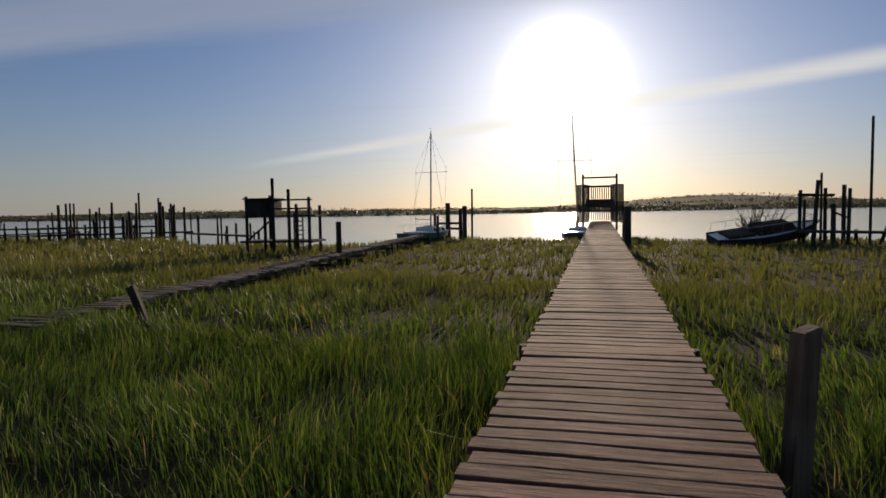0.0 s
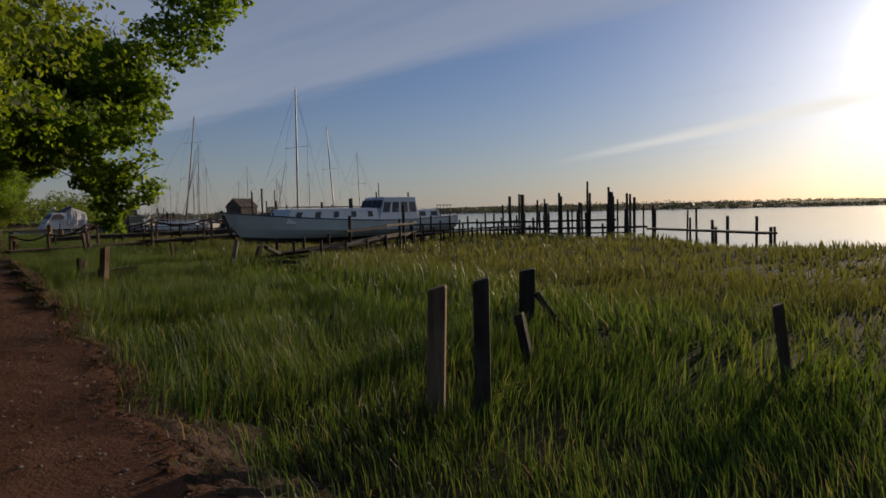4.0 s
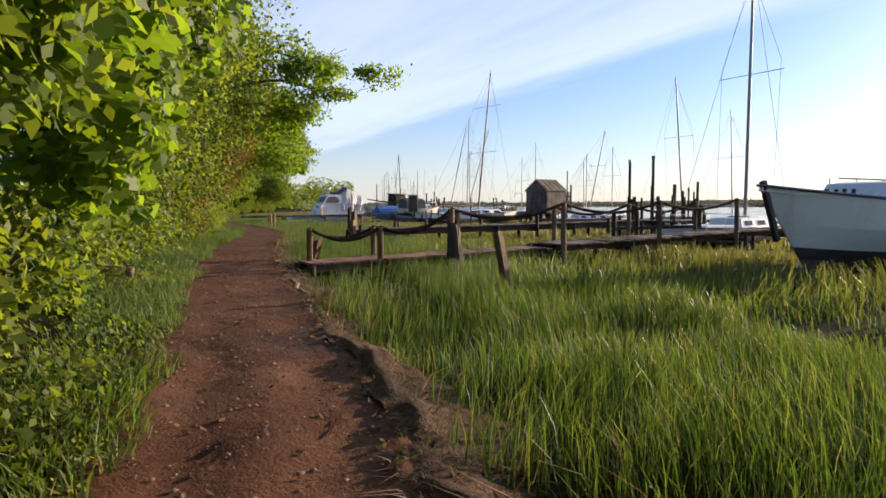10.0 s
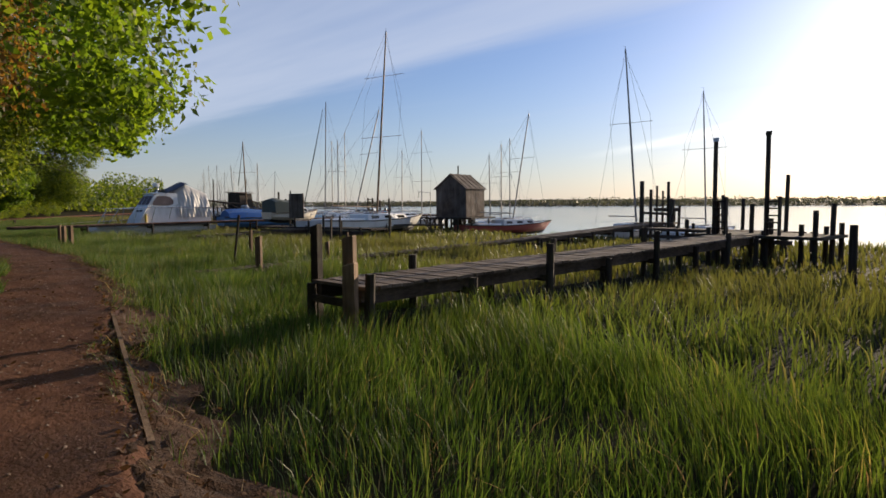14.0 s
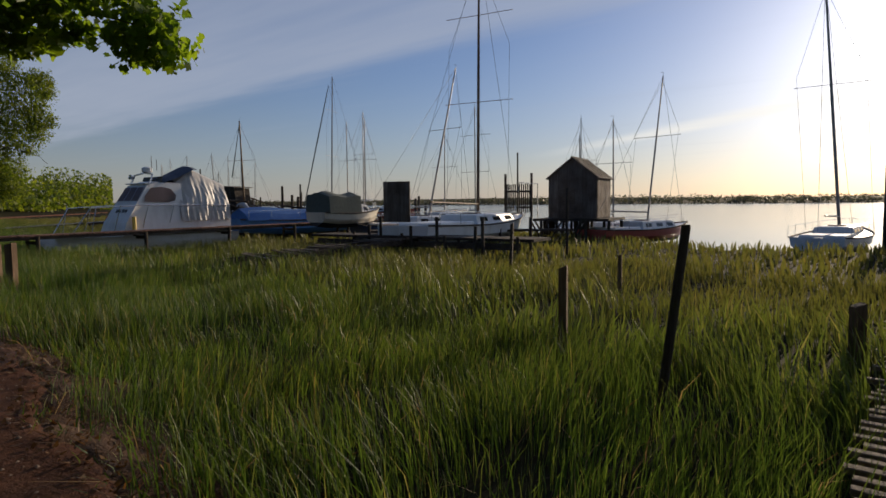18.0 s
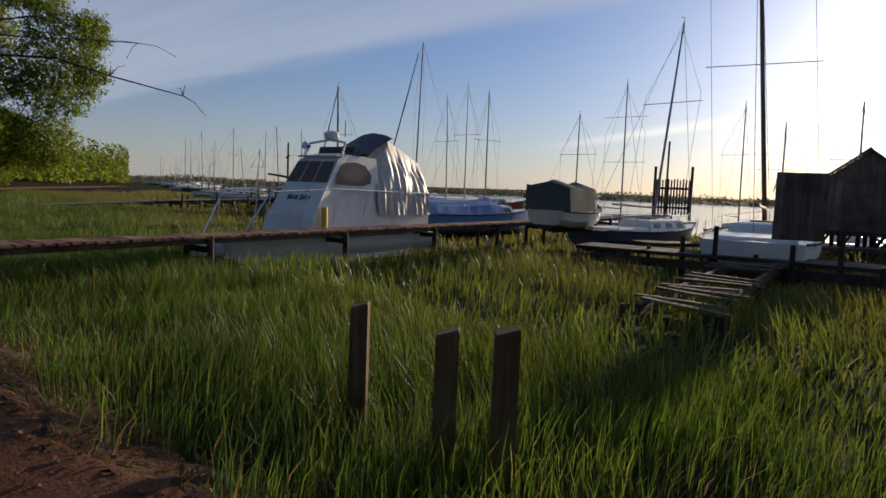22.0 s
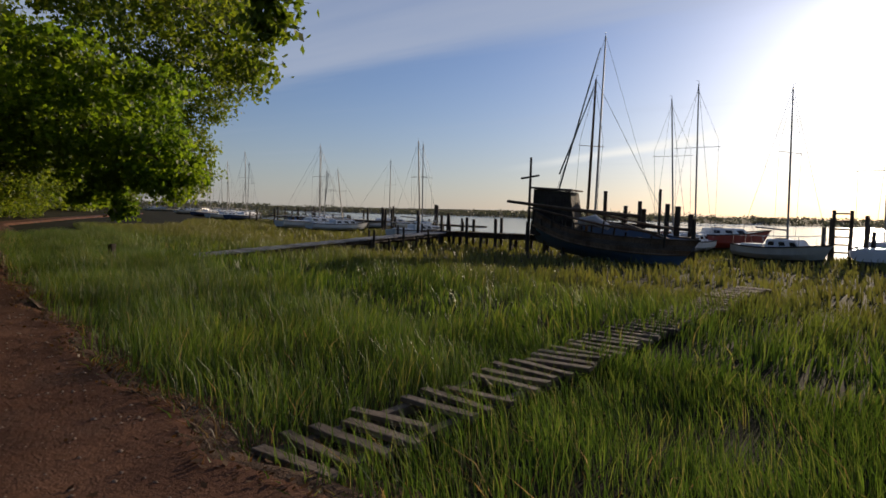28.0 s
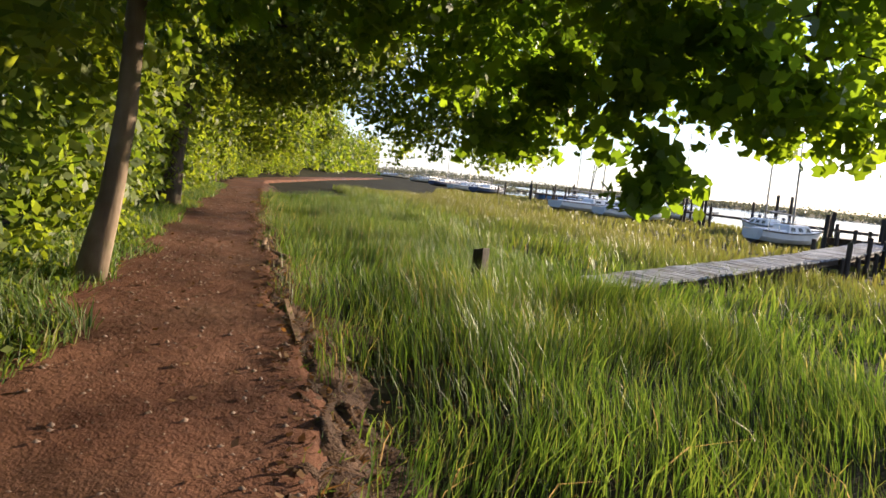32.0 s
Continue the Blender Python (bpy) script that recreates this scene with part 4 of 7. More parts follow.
    pale = tree("maple with heavy boughs arching over the footpath", (-77.6, lie(-77.6, -1.23)), 4.6, (0.6, 0.65),
         [crown(-75.4, 1.0, 2.25, 1.0, 1.0, 0.45, 0.65), crown(-75.0, 1.9, 2.05, 0.8, 0.7, 0.5, 0.65), crown(-74.7, 2.45, 1.45, 0.42, 0.42, 0.32, 0.72), crown(-75.25, 1.55, 1.15, 0.20, 0.22, 0.48, 0.94), crown(-76.1, 1.15, 1.35, 0.34, 0.3, 0.32, 0.79), crown(-75.6, 2.4, 1.75, 0.6, 0.6, 0.32, 0.65), crown(-76.0, 2.0, 2.2, 1.1, 1.1, 0.45, 0.54), crown(-77.2, 1.2, 2.5, 1.2, 1.1, 0.55, 0.54), crown(-77.2, 1.9, 2.2, 0.9, 0.8, 0.5, 0.61), crown(-75.2, 0.4, 3.2, 1.4, 1.2, 0.6, 0.61)] +
         [crown(-76.6, 0.6, 2.75, 1.3, 0.8, 0.4, 0.61), crown(-78.6, 2.2, 2.6, 1.1, 0.9, 0.5, 0.79), crown(-75.2, 2.0, 3.0, 0.9, 0.9, 0.5, 0.65), crown(-76.4, 0.0, 2.1, 0.9, 0.6, 0.4, 0.65), crown(-75.2, 2.75, 1.45, 0.35, 0.35, 0.28, 0.72), crown(-74.9, 2.6, 1.75, 0.5, 0.4, 0.35, 0.65), crown(-76.5, 1.3, 1.55, 0.7, 0.5, 0.34, 0.65), crown(-75.9, 1.9, 1.5, 0.6, 0.5, 0.32, 0.65), crown(-75.0, 1.75, 1.5, 0.4, 0.4, 0.28, 0.65), crown(-77.5, 1.9, 1.75, 0.8, 0.6, 0.4, 0.65), crown(-76.6, 0.5, 1.9, 0.5, 0.4, 0.25, 0.65), crown(-74.8, -0.9, 2.3, 0.8, 0.6, 0.5, 0.65), crown(-78.6, 1.0, 3.1, 1.1, 1.0, 0.6, 0.61), crown(-77.0, 2.2, 3.0, 1.2, 1.1, 0.5, 0.79), crown(-77.4, -0.6, 1.95, 0.7, 0.5, 0.4, 0.65)],
         [(4, (-74.8, lie(-74.8, 2.3), 1.75), 0.045), (5, (-75.0, lie(-75.0, 2.6), 1.65), 0.04), (5, (-74.6, lie(-74.6, 1.6), 3.1), 0.04), (3, (-76.8, lie(-76.8, 2.4), 2.0), 0.04), (4, (-75.5, lie(-75.5, 1.6), 2.0), 0.035)], 43, 0.076, 56, LEAF_LOBED, M_LEAF, 0.078, tunnel)
    for ob in pale.children:
        if ob.name.startswith("trunk"):
            ob.data.materials[0] = M_BARK_PALE
    # trees whose skirts reach out over the marsh edge beyond
    tree("big bushy tree bulging out over the marsh edge", (-83.6, lie(-83.6, -1.5)), 7.4, (0.5, 1.6),
         [(-83.2, 31.9, 2.45, 1.4, 1.35, 1.3, 1.0), (-83.0, 32.5, 4.8, 1.7, 1.7, 1.4, 0.9), (-82.8, 32.6, 6.9, 1.8, 1.8, 1.3, 0.8), (-83.0, 31.6, 8.8, 1.8, 1.8, 1.3, 0.7), (-83.6, 30.1, 2.6, 1.6, 1.4, 1.5, 0.9), (-83.6, 30.2, 5.3, 1.7, 1.6, 1.6, 0.8), (-84.0, 29.6, 7.8, 1.8, 1.7, 1.5, 0.7), (-84.6, 28.6, 4.0, 1.5, 1.4, 1.6, 0.8), (-82.9, 33.7, 5.6, 0.9, 0.8, 0.7, 0.9), (-82.7, 33.8, 7.4, 0.9, 0.8, 0.8, 0.8)],
         [(4, (-83.2, 31.6, 3.0), 0.07), (5, (-83.0, 32.2, 4.9), 0.07), (6, (-83.0, 32.0, 6.8), 0.06)], 45, 0.11, 36, mat=M_LEAF_HEDGE, girth=0.16)
    tree("big bushy tree rising over the hedge by the path", (-92.6, lie(-92.6, -1.6)), 7.6, (0.3, 0.8),
         [crown(-92.0, 0.2, 2.2, 1.9, 1.2, 1.4, 0.9), crown(-92.4, 0.3, 4.2, 2.1, 1.5, 1.5, 0.8), crown(-92.6, -0.4, 6.2, 2.1, 1.8, 1.4, 0.7)],
         [(4, (-91.8, lie(-91.8, 0.0), 3.2), 0.06), (5, (-92.4, lie(-92.4, 0.0), 4.8), 0.06)], 46, 0.12, 30, mat=M_LEAF_HEDGE)
    for k, (x, d, ht) in enumerate(((-83.0, -2.4, 4.2), (-88.0, -2.4, 4.6), (-94.0, -2.4, 4.8), (-100.5, -2.4, 5.0), (-107.0, -2.3, 5.0))):
        tree("broad tree with a skirt of leaves over the marsh edge", (x, lie(x, d)), ht, (0.2, 0.8),
             [crown(x, 0.5, 2.6, 1.8, 1.3, 1.0, 0.8), crown(x + 0.8, 1.1, 2.9, 1.2, 1.0, 0.7, 0.9), crown(x - 0.5, 0.4, 3.9, 1.9, 1.5, 1.1, 0.7), crown(x, -0.4, 5.0, 1.7, 1.4, 0.9, 0.6)],
             [(4, (x + 0.6, lie(x, 0.8), 2.7), 0.05)], 500 + k, 0.12, 26, mat=M_LEAF_HEDGE, clear=tunnel)


def hedge_weeds():
    """Low leafy weeds between the hedge and the footpath."""
    r = np.random.default_rng(61)
    n = 60000
    x = r.uniform(-92, -9, n)
    x = x[(x > -50) | (x < -66)]
    n = len(x)
    back = np.abs(r.normal(size=n)) * 0.42
    y = edge(x) - wide(x) + 0.04 - back
    tall = (0.05 + 0.34 * np.clip(back, 0, 1)) * (0.7 + 0.4 * np.sin(2.1 * x) * np.sin(0.7 * x + 1))
    z = land(x, y) + r.uniform(0.1, 1.0, n) * np.maximum(tall, 0.03)
    nor = r.normal(size=(n, 3)) * 0.6 + np.array([0, 0.5, 0.8])
    me = leaf_mesh("hedge_weeds", np.stack([x, y, z], -1), nor, 0.045 * r.uniform(0.6, 1.5, n), LEAF_PLAIN, 62)
    tagged(mesh_part("hedge_weeds", me, M_LEAF_HEDGE), "lush low weeds and nettles along the hedge foot", "weeds", kind="stuff")


def fallen_leaves():
    """Leaf litter and small stones along both sides of the footpath."""
    r = np.random.default_rng(91)
    n = 26000
    x = r.uniform(-92, 4, n)
    side = r.uniform(0, 1, n) < 0.62
    d = np.where(side, np.abs(r.normal(size=n)) * 0.30 - 0.12, -wide(x) + 0.12 - np.abs(r.normal(size=n)) * 0.3)
    loose = r.uniform(0, 1, n) < 0.08
    d = np.where(loose, -wide(x) * r.uniform(0, 1, n), d)
    y = edge(x) + d
    inside = (d < 0) & (d > -wide(x))
    z = np.where(inside, path_relief(x, -d / wide(x)) + 0.012, np.maximum(land(x, y) + 0.018, 0.012 - 0.25 * np.clip(d, 0, 1)))
    nor = r.normal(size=(n, 3)) * 0.35 + np.array([0, 0, 1.0])
    me = leaf_mesh("leaf_litter", np.stack([x, y, z], -1), nor, 0.034 * r.uniform(0.6, 1.4, n), LEAF_PLAIN, 92)
    tagged(mesh_part("leaf_litter", me, M_LITTER), "dry brown leaves scattered along the footpath's edges", "leaves", kind="stuff")
    n = 15000
    x = r.uniform(-92, 4, n)
    u = r.uniform(0.02, 0.98, n)
    z = path_relief(x, u) + 0.003
    c = np.stack([x, edge(x) - u * wide(x), z], -1)
    s = (0.004 + 0.011 * r.uniform(0, 1, n) ** 3)[:, None, None]
    form = np.array([(1, 0, 0), (0, 1, 0), (-1, 0, 0), (0, -1, 0), (0, 0, 0.8)])
    a = r.uniform(0, 6.28, n)
    rot = np.stack([np.stack([np.cos(a), -np.sin(a)], -1), np.stack([np.sin(a), np.cos(a)], -1)], -2)
    v = np.repeat((form * np.array([1.3, 0.9, 1]))[None], n, 0) * r.uniform(0.7, 1.2, (n, 5, 3))
    v[:, :, :2] = np.einsum("nij,nkj->nki", rot, v[:, :, :2])
    v = c[:, None] + v * s
    tri = np.array([(0, 1, 4), (1, 2, 4), (2, 3, 4), (3, 0, 4)])
    loops = (np.arange(n)[:, None, None] * 5 + tri[None]).ravel()
    me = array_mesh("gravel", v.reshape(-1, 3), np.arange(n * 4) * 3, loops)
    tagged(mesh_part("gravel", me, M_STONE), "small loose stones trodden into the footpath", "gravel", kind="stuff")


def puddles():
    """Standing water in the muddy rut by the marsh."""
    xs = np.arange(-24.5, -15.0, 0.25)
    ring = [(x, float(edge(x)) + 0.06 + 0.05 * math.sin(5 * x)) for x in xs] + [(x, float(edge(x) - wide(x) * 0.36)) for x in xs[::-1]]
    bm = bmesh.new()
    bm.faces.new([bm.verts.new((x, y, -0.024)) for x, y in ring][::-1])
    bmesh.ops.triangulate(bm, faces=bm.faces[:])
    tagged(part("puddle", bm, M_PUDDLE), "shallow brown puddle in a muddy wheel rut", "puddle", kind="structure")


def verges():
    """Bare brown earth with roots between the footpath and the grass."""
    xs = np.arange(-96, 6, 0.07)
    fs = np.linspace(0, 1, 12)
    gx, gf = np.meshgrid(xs, fs, indexing="ij")
    for name, off, sgn, reach in (("verge_marsh", 0.0, 1, 0.6), ("verge_hedge", 0.0, -1, 0.6)):
        far = reach * (0.75 + 0.25 * np.sin(1.9 * gx) * np.sin(0.7 * gx + 1) + 0.12 * np.sin(7.3 * gx))
        d = gf * far - 0.06
        gy = np.where(sgn > 0, edge(gx) + d, edge(gx) - wide(gx) - d)
        z = land(gx, gy) + 0.02 - 0.06 * (gf == 1) + 0.012 * np.sin(9 * gx + 5 * gf) * np.sin(14 * gf + 3 * gx)
        z = np.maximum(z, -0.035 - 0.15 * np.clip(d, 0, 1)) if sgn > 0 else z
        z = z + (0.034 * path_muddy(gx) * (gf > 0.1) * (gf < 0.8) * (1 + 0.5 * np.sin(5 * gx) * np.sin(2.2 * gx)) if sgn > 0 else 0) + np.random.default_rng(8).normal(size=gx.shape) * 0.009
        verts = np.stack([gx, gy, z], -1).reshape(-1, 3)
        a = (np.arange(len(xs) - 1)[:, None] * len(fs) + np.arange(len(fs) - 1)).ravel()
        quads = [a, a + len(fs), a + len(fs) + 1, a + 1]
        loops = np.stack(quads if sgn > 0 else quads[::-1], -1).ravel()
        tagged(mesh_part(name, array_mesh(name, verts, np.arange(len(a)) * 4, loops), M_VERGE, smooth=True), "bare brown earth verge strewn with leaf mould", "ground", kind="structure")


# ---- far distance ----
def far_woods():
    r = np.random.default_rng(51)
    # tree belt on the far bank
    at, nor = [], []
    x = r.uniform(-900, 520, 9000)
    f = 285 + 0.10 * x + 14 * np.sin(x * 0.013) - 0.0004 * np.clip(x, -600, 0) ** 2 * 0.35
    depth = r.choice([4, 14, 60, 140, 240], len(x), p=[0.35, 0.2, 0.2, 0.15, 0.1])
    y = f + depth + r.uniform(0, 8, len(x))
    tall = (1.1 + 0.6 * np.sin(x * 0.021) + 0.4 * np.sin(x * 0.057 + 2) + 0.25 * np.sin(x * 0.31)) * r.uniform(0.7, 1.15, len(x)) * np.where(depth > 50, 1.5, 1)
    z = land(x, y)
    for k in range(5):
        at.append(np.stack([x + r.normal(size=len(x)) * 1.5, y + r.normal(size=len(x)), z + tall * r.uniform(0.0, 1.0, len(x)) - 0.3], -1))
        nor.append(r.normal(size=(len(x), 3)) + np.array([0, -0.6, 0.5]))
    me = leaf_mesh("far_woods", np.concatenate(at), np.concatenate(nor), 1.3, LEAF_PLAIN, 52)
    tagged(mesh_part("far_woods", me, M_FAR_HAZE), "dark belt of trees on the far bank, haze in the leaf colour", "trees", kind="stuff")
    # woods that go on along the near bank beyond the walk
    n = 34000
    x = -108 - 200 * r.uniform(0, 1, n) ** 1.6
    d = -r.uniform(0, 1, n) ** 1.4 * 10 - 1.6 + 1.2 * np.sin(x * 0.06)
    y = edge(x) + d
    z = land(x, y) + r.uniform(0.1, 1.0, n) * (3.6 + 1.4 * np.sin(x * 0.11) + np.sin(x * 0.31))
    me = leaf_mesh("near_woods", np.stack([x, y, z], -1), r.normal(size=(n, 3)) + np.array([0.5, 0.4, 0.5]), 0.5, LEAF_PLAIN, 53)
    tagged(mesh_part("bank_woods", me, M_LEAF_HEDGE), "green woodland edge along the river bank", "trees", kind="stuff")
    n = 16000
    x = r.uniform(-420, -150, n)
    y = edge(x) + 8 + (shore(x) - edge(x)) * r.uniform(0.1, 1.3, n)
    z = np.maximum(land(x, y), -0.5) + r.uniform(0, 1, n) * (1.6 + 1.0 * np.sin(x * 0.09))
    # scrub takes the same leaf colour with haze painted in
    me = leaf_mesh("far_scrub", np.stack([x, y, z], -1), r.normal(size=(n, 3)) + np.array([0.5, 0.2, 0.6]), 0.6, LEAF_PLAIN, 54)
    tagged(mesh_part("far_scrub", me, M_FAR_HAZE), "dark scrub and trees beyond the far moorings, haze in the leaf colour", "trees", kind="stuff")


# ---- jetties and posts ----
def plank_mesh(length, width, thick, seed):
    r = random.Random(seed)
    bm = bmesh.new()
    rings = []
    for k in range(4):
        x = (k / 3 - 0.5) * length
        w, t, up = width * r.uniform(0.93, 1.03) / 2, thick / 2, r.uniform(-0.003, 0.003)
        c = 0.004
        rings.append([(x, -w, -t + up), (x, w, -t + up), (x, w, t - c + up), (x, w - c, t + up), (x, -w + c, t + up), (x, -w, t - c + up)])
    add_loft(bm, rings)
    me = bpy.data.meshes.new("plank")
    bm.to_mesh(me)
    bm.free()
    return me


def jetty(label, p0, p1, width, plank, gap, mat, seed, leg_top=0.0, bent=0.0, missing=0.0, beam=0.10, skew=1.5, leg_gap=1.6, leg_r=0.045, limit=300, sag=None, first_leg=0):
    """A deck of cross planks on two long beams from p0 to p1 (x, y, deck height)."""
    a, b = Vector(p0), Vector(p1)
    span = b - a
    flat = math.hypot(span.x, span.y)
    turn = math.degrees(math.atan2(span.y, span.x))
    top = thing("jetty", label, "jetty", (a.x, a.y, 0), turn)
    r = random.Random(seed)
    kinds = [plank_mesh(width, plank, 0.028, seed + k) for k in range(5)]
    for me in kinds:
        me.materials.append(mat)
    count = int(flat / (plank + gap))
    height = lambda f: a.z + span.z * f + (sag(f) if sag else 0.0)  # noqa: E731
    for side in (-1, 1):
        pts = [(f * flat, side * width * 0.36, height(f) - 0.016 - beam / 2) for f in (k / 8 for k in range(9))]
        bm = bmesh.new()
        add_loft(bm, [[(x, y - 0.03, z - beam / 2), (x, y + 0.03, z - beam / 2), (x, y + 0.03, z + beam / 2), (x, y - 0.03, z + beam / 2)] for x, y, z in pts])
        part("beam", bm, M_BEAM, top)
    rest = bmesh.new()
    for k in range(count):
        if r.random() < missing:
            continue
        f = (k + 0.5) / count
        m = Matrix.Translation((f * flat, r.uniform(-0.015, 0.015) * (1 + bent), height(f) + r.uniform(-0.003, 0.003))) @ pose(0, 0, 0, r.uniform(-bent, bent), r.uniform(-bent, bent) * 0.6, 90 + r.uniform(-skew, skew))
        if k < limit:
            ob = new("plank", kinds[k % 5])
            ob.parent, ob.matrix_basis = top, m
        else:
            verts = [rest.verts.new(m @ v.co) for v in kinds[k % 5].vertices]
            for poly in kinds[k % 5].polygons:
                rest.faces.new([verts[i] for i in poly.vertices])
    if rest.verts:
        tagged(part("deck_boards", rest, mat, top), kind="stuff")
    else:
        rest.free()
    n = max(2, int(flat / leg_gap))
    for k in range(first_leg, n + 1):
        f = k / n
        x, y = a.x + span.x * f, a.y + span.y * f
        low = float(land(x, y)) - 0.15
        for side in (-1, 1):
            up = height(f) - 0.02 + (leg_top if (k + (side > 0)) % 2 == 0 else 0.0) * r.uniform(0.6, 1.2)
            q = side * (width * 0.5 + leg_r * 0.4)
            part("leg", tube([(f * flat, q + r.uniform(-0.02, 0.02), max(low, -2.2)), (f * flat + r.uniform(-0.02, 0.02), q, up)], [leg_r, leg_r * 0.92], 8), M_PILE, top)
        if low < height(f) - 0.35:
            part("crossbar", box((f * flat, 0, height(f) - 0.16), (0.05, width * 1.05, 0.07)), M_BEAM, top)
    return top


def square_post(label, x, y, top_z, size=0.10, lean=(0, 0), turn=20, mat=None, name="post", group="", round_post=False, low=None):
    z0 = float(land(x, y)) - 0.12 if low is None else low
    ob_label = label
    h = top_z - z0
    bm = bmesh.new()
    s = size / 2
    if round_post:
        add_tube(bm, [(0, 0, 0), (lean[0] * 0.5, lean[1] * 0.5, h * 0.5), (lean[0], lean[1], h - 0.012), (lean[0], lean[1], h)], [s, s * 0.97, s * 0.94, s * 0.8], 10)
    else:
        rings = []
        for f, k in ((0, 1), (0.5, 1), (0.985, 1), (1.0, 0.9)):
            rings.append([(lean[0] * f + dx * s * k, lean[1] * f + dy * s * k, h * f + (0.012 * dx if f > 0.9 else 0)) for dx, dy in ((-1, -1), (1, -1), (1, 1), (-1, 1))])
        add_loft(bm, rings)
    ob = part(name, bm, mat or M_POST)
    ob.matrix_basis = pose(x, y, z0, 0, 0, turn)
    return tagged(ob, ob_label, "post", group)


def rope(label, a, b, sag, radius=0.032, parent=None, rust=True):
    """A thick three-strand rope that hangs between two posts."""
    a, b = Vector(a), Vector(b)
    steps = max(12, int((b - a).length / 0.05))
    way = (b - a).normalized()
    side = way.cross(Vector((0, 0, 1))).normalized()
    bms = bmesh.new()
    for strand in range(3):
        pts = []
        for i in range(steps + 1):
            f = i / steps
            p = a.lerp(b, f)
            p.z -= sag * 4 * f * (1 - f)
            ang = f * (b - a).length * 30 + strand * 2.094
            pts.append(p + 0.55 * radius * (math.cos(ang) * side + math.sin(ang) * Vector((0, 0, 1))))
        add_tube(bms, pts, radius * 0.62, 6)
    ob = part("rope", bms, M_ROPE, parent, "frayed dark mooring rope with rusty stains" if parent is not None else "", smooth=True)
    if parent is None:
        tagged(ob, label, "rope")
    return ob


def pole_run(name, label, category, poles, rails=(), mat=None, group=""):
    """Piles (x, y, top, radius, lean x, lean y) as one stage, with rails between points."""
    x0, y0 = poles[0][0], poles[0][1]
    top = thing(name, label, category, (x0, y0, 0), group=group)
    for x, y, h, rad, lx, ly in poles:
        low = max(float(land(x, y)), -2.2) - 0.1
        part("pile", tube([(x - x0, y - y0, low), (x - x0 + lx * 0.5, y - y0 + ly * 0.5, (h + low) / 2), (x - x0 + lx, y - y0 + ly, h)], [rad, rad * 0.95, rad * 0.9], 8), mat or M_PILE, top)
    for a, b, w, h in rails:
        a, b = Vector(a) - Vector((x0, y0, 0)), Vector(b) - Vector((x0, y0, 0))
        m = (b - a).to_track_quat("X", "Z").to_matrix().to_4x4()
        part("rail", box((a + b) / 2, ((b - a).length, w, h), m), M_BEAM, top)
    return top


# ---- boats ----
def hull_rings(L, beam, depth, sheer_bow, sheer_stern, stern=0.7, bow_rake=0.12, fine=0.55, count=15):
    """Half sections from stern (u=0) to bow (u=1): lists of (x along, half width, z), keel first."""
    rings = []
    for i in range(count):
        u = i / (count - 1)
        w = beam / 2 * (stern + (1 - stern) * math.sin(min(u / 0.45, 1) * math.pi / 2)) if u < 0.45 else beam / 2 * max(0.0, 1 - ((u - 0.45) / 0.55) ** (2.0 / fine * 0.62))
        w = max(w, 0.012)
        top = depth + sheer_bow * max(0, (u - 0.35) / 0.65) ** 1.9 + sheer_stern * max(0, (0.35 - u) / 0.35) ** 1.5
        keel = 0.10 * depth * max(0, (u - 0.75) / 0.25) ** 2 + 0.16 * depth * max(0, (0.22 - u) / 0.22)
        ring = []
        for k in range(8):
            s = k / 7
            z = keel + (top - keel) * s
            half = w * min(1.0, (s * 1.9) ** 0.55) * (0.90 + 0.10 * s)
            x = (u - 0.5) * L + bow_rake * L * (s - 0.5) * max(0, (u - 0.55) / 0.45) ** 1.5
            ring.append((x, max(half, 0.006), z))
        rings.append(ring)
    return rings


def hull_part(bm, rings, z0, z1, out=0.0):
    """The skin between two shares of the section's height."""
    rows = []
    for ring in rings:
        side = [(x, w + out, z) for x, w, z in ring]
        cut = [side[min(7, max(0, k))] for k in range(z0, z1 + 1)]
        rows.append(cut)
    for sgn in (1, -1):
        made = [[bm.verts.new((x, sgn * w, z)) for x, w, z in row] for row in rows]
        for a, b in zip(made, made[1:]):
            for k in range(len(a) - 1):
                quad = (a[k], b[k], b[k + 1], a[k + 1])
                bm.faces.new(quad if sgn < 0 else quad[::-1])
    first = rows[0]
    for k in range(len(first) - 1):  # transom
        (x, w, z), (x2, w2, z2) = first[k], first[k + 1]
        bm.faces.new([bm.verts.new(p) for p in ((x, -w, z), (x, w, z), (x2, w2, z2), (x2, -w2, z2))][::-1])
    return bm


def build_hull(top, rings, paint, bottom, strake, deck, wet=2, deck_drop=0.03):
    part("hull", hull_part(bmesh.new(), rings, wet, 7), paint, top, smooth=False)
    part("bottom", hull_part(bmesh.new(), rings, 0, wet), bottom, top)
    for sgn in (1, -1):
        part("rubbing_strake", tube([(x, sgn * (w + 0.008), z) for x, w, z in (ring[7] for ring in rings)], 0.022, 6), strake, top)
    bm = bmesh.new()
    row = [(bm.verts.new((ring[7][0], ring[7][1] * 0.97, ring[7][2] - deck_drop)), bm.verts.new((ring[7][0], 0, ring[7][2] - deck_drop + 0.03)), bm.verts.new((ring[7][0], -ring[7][1] * 0.97, ring[7][2] - deck_drop))) for ring in rings]
    for a, b in zip(row, row[1:]):
        bm.faces.new((a[0], b[0], b[1], a[1]))
        bm.faces.new((a[1], b[1], b[2], a[2]))
    part("deck", bm, deck, top)


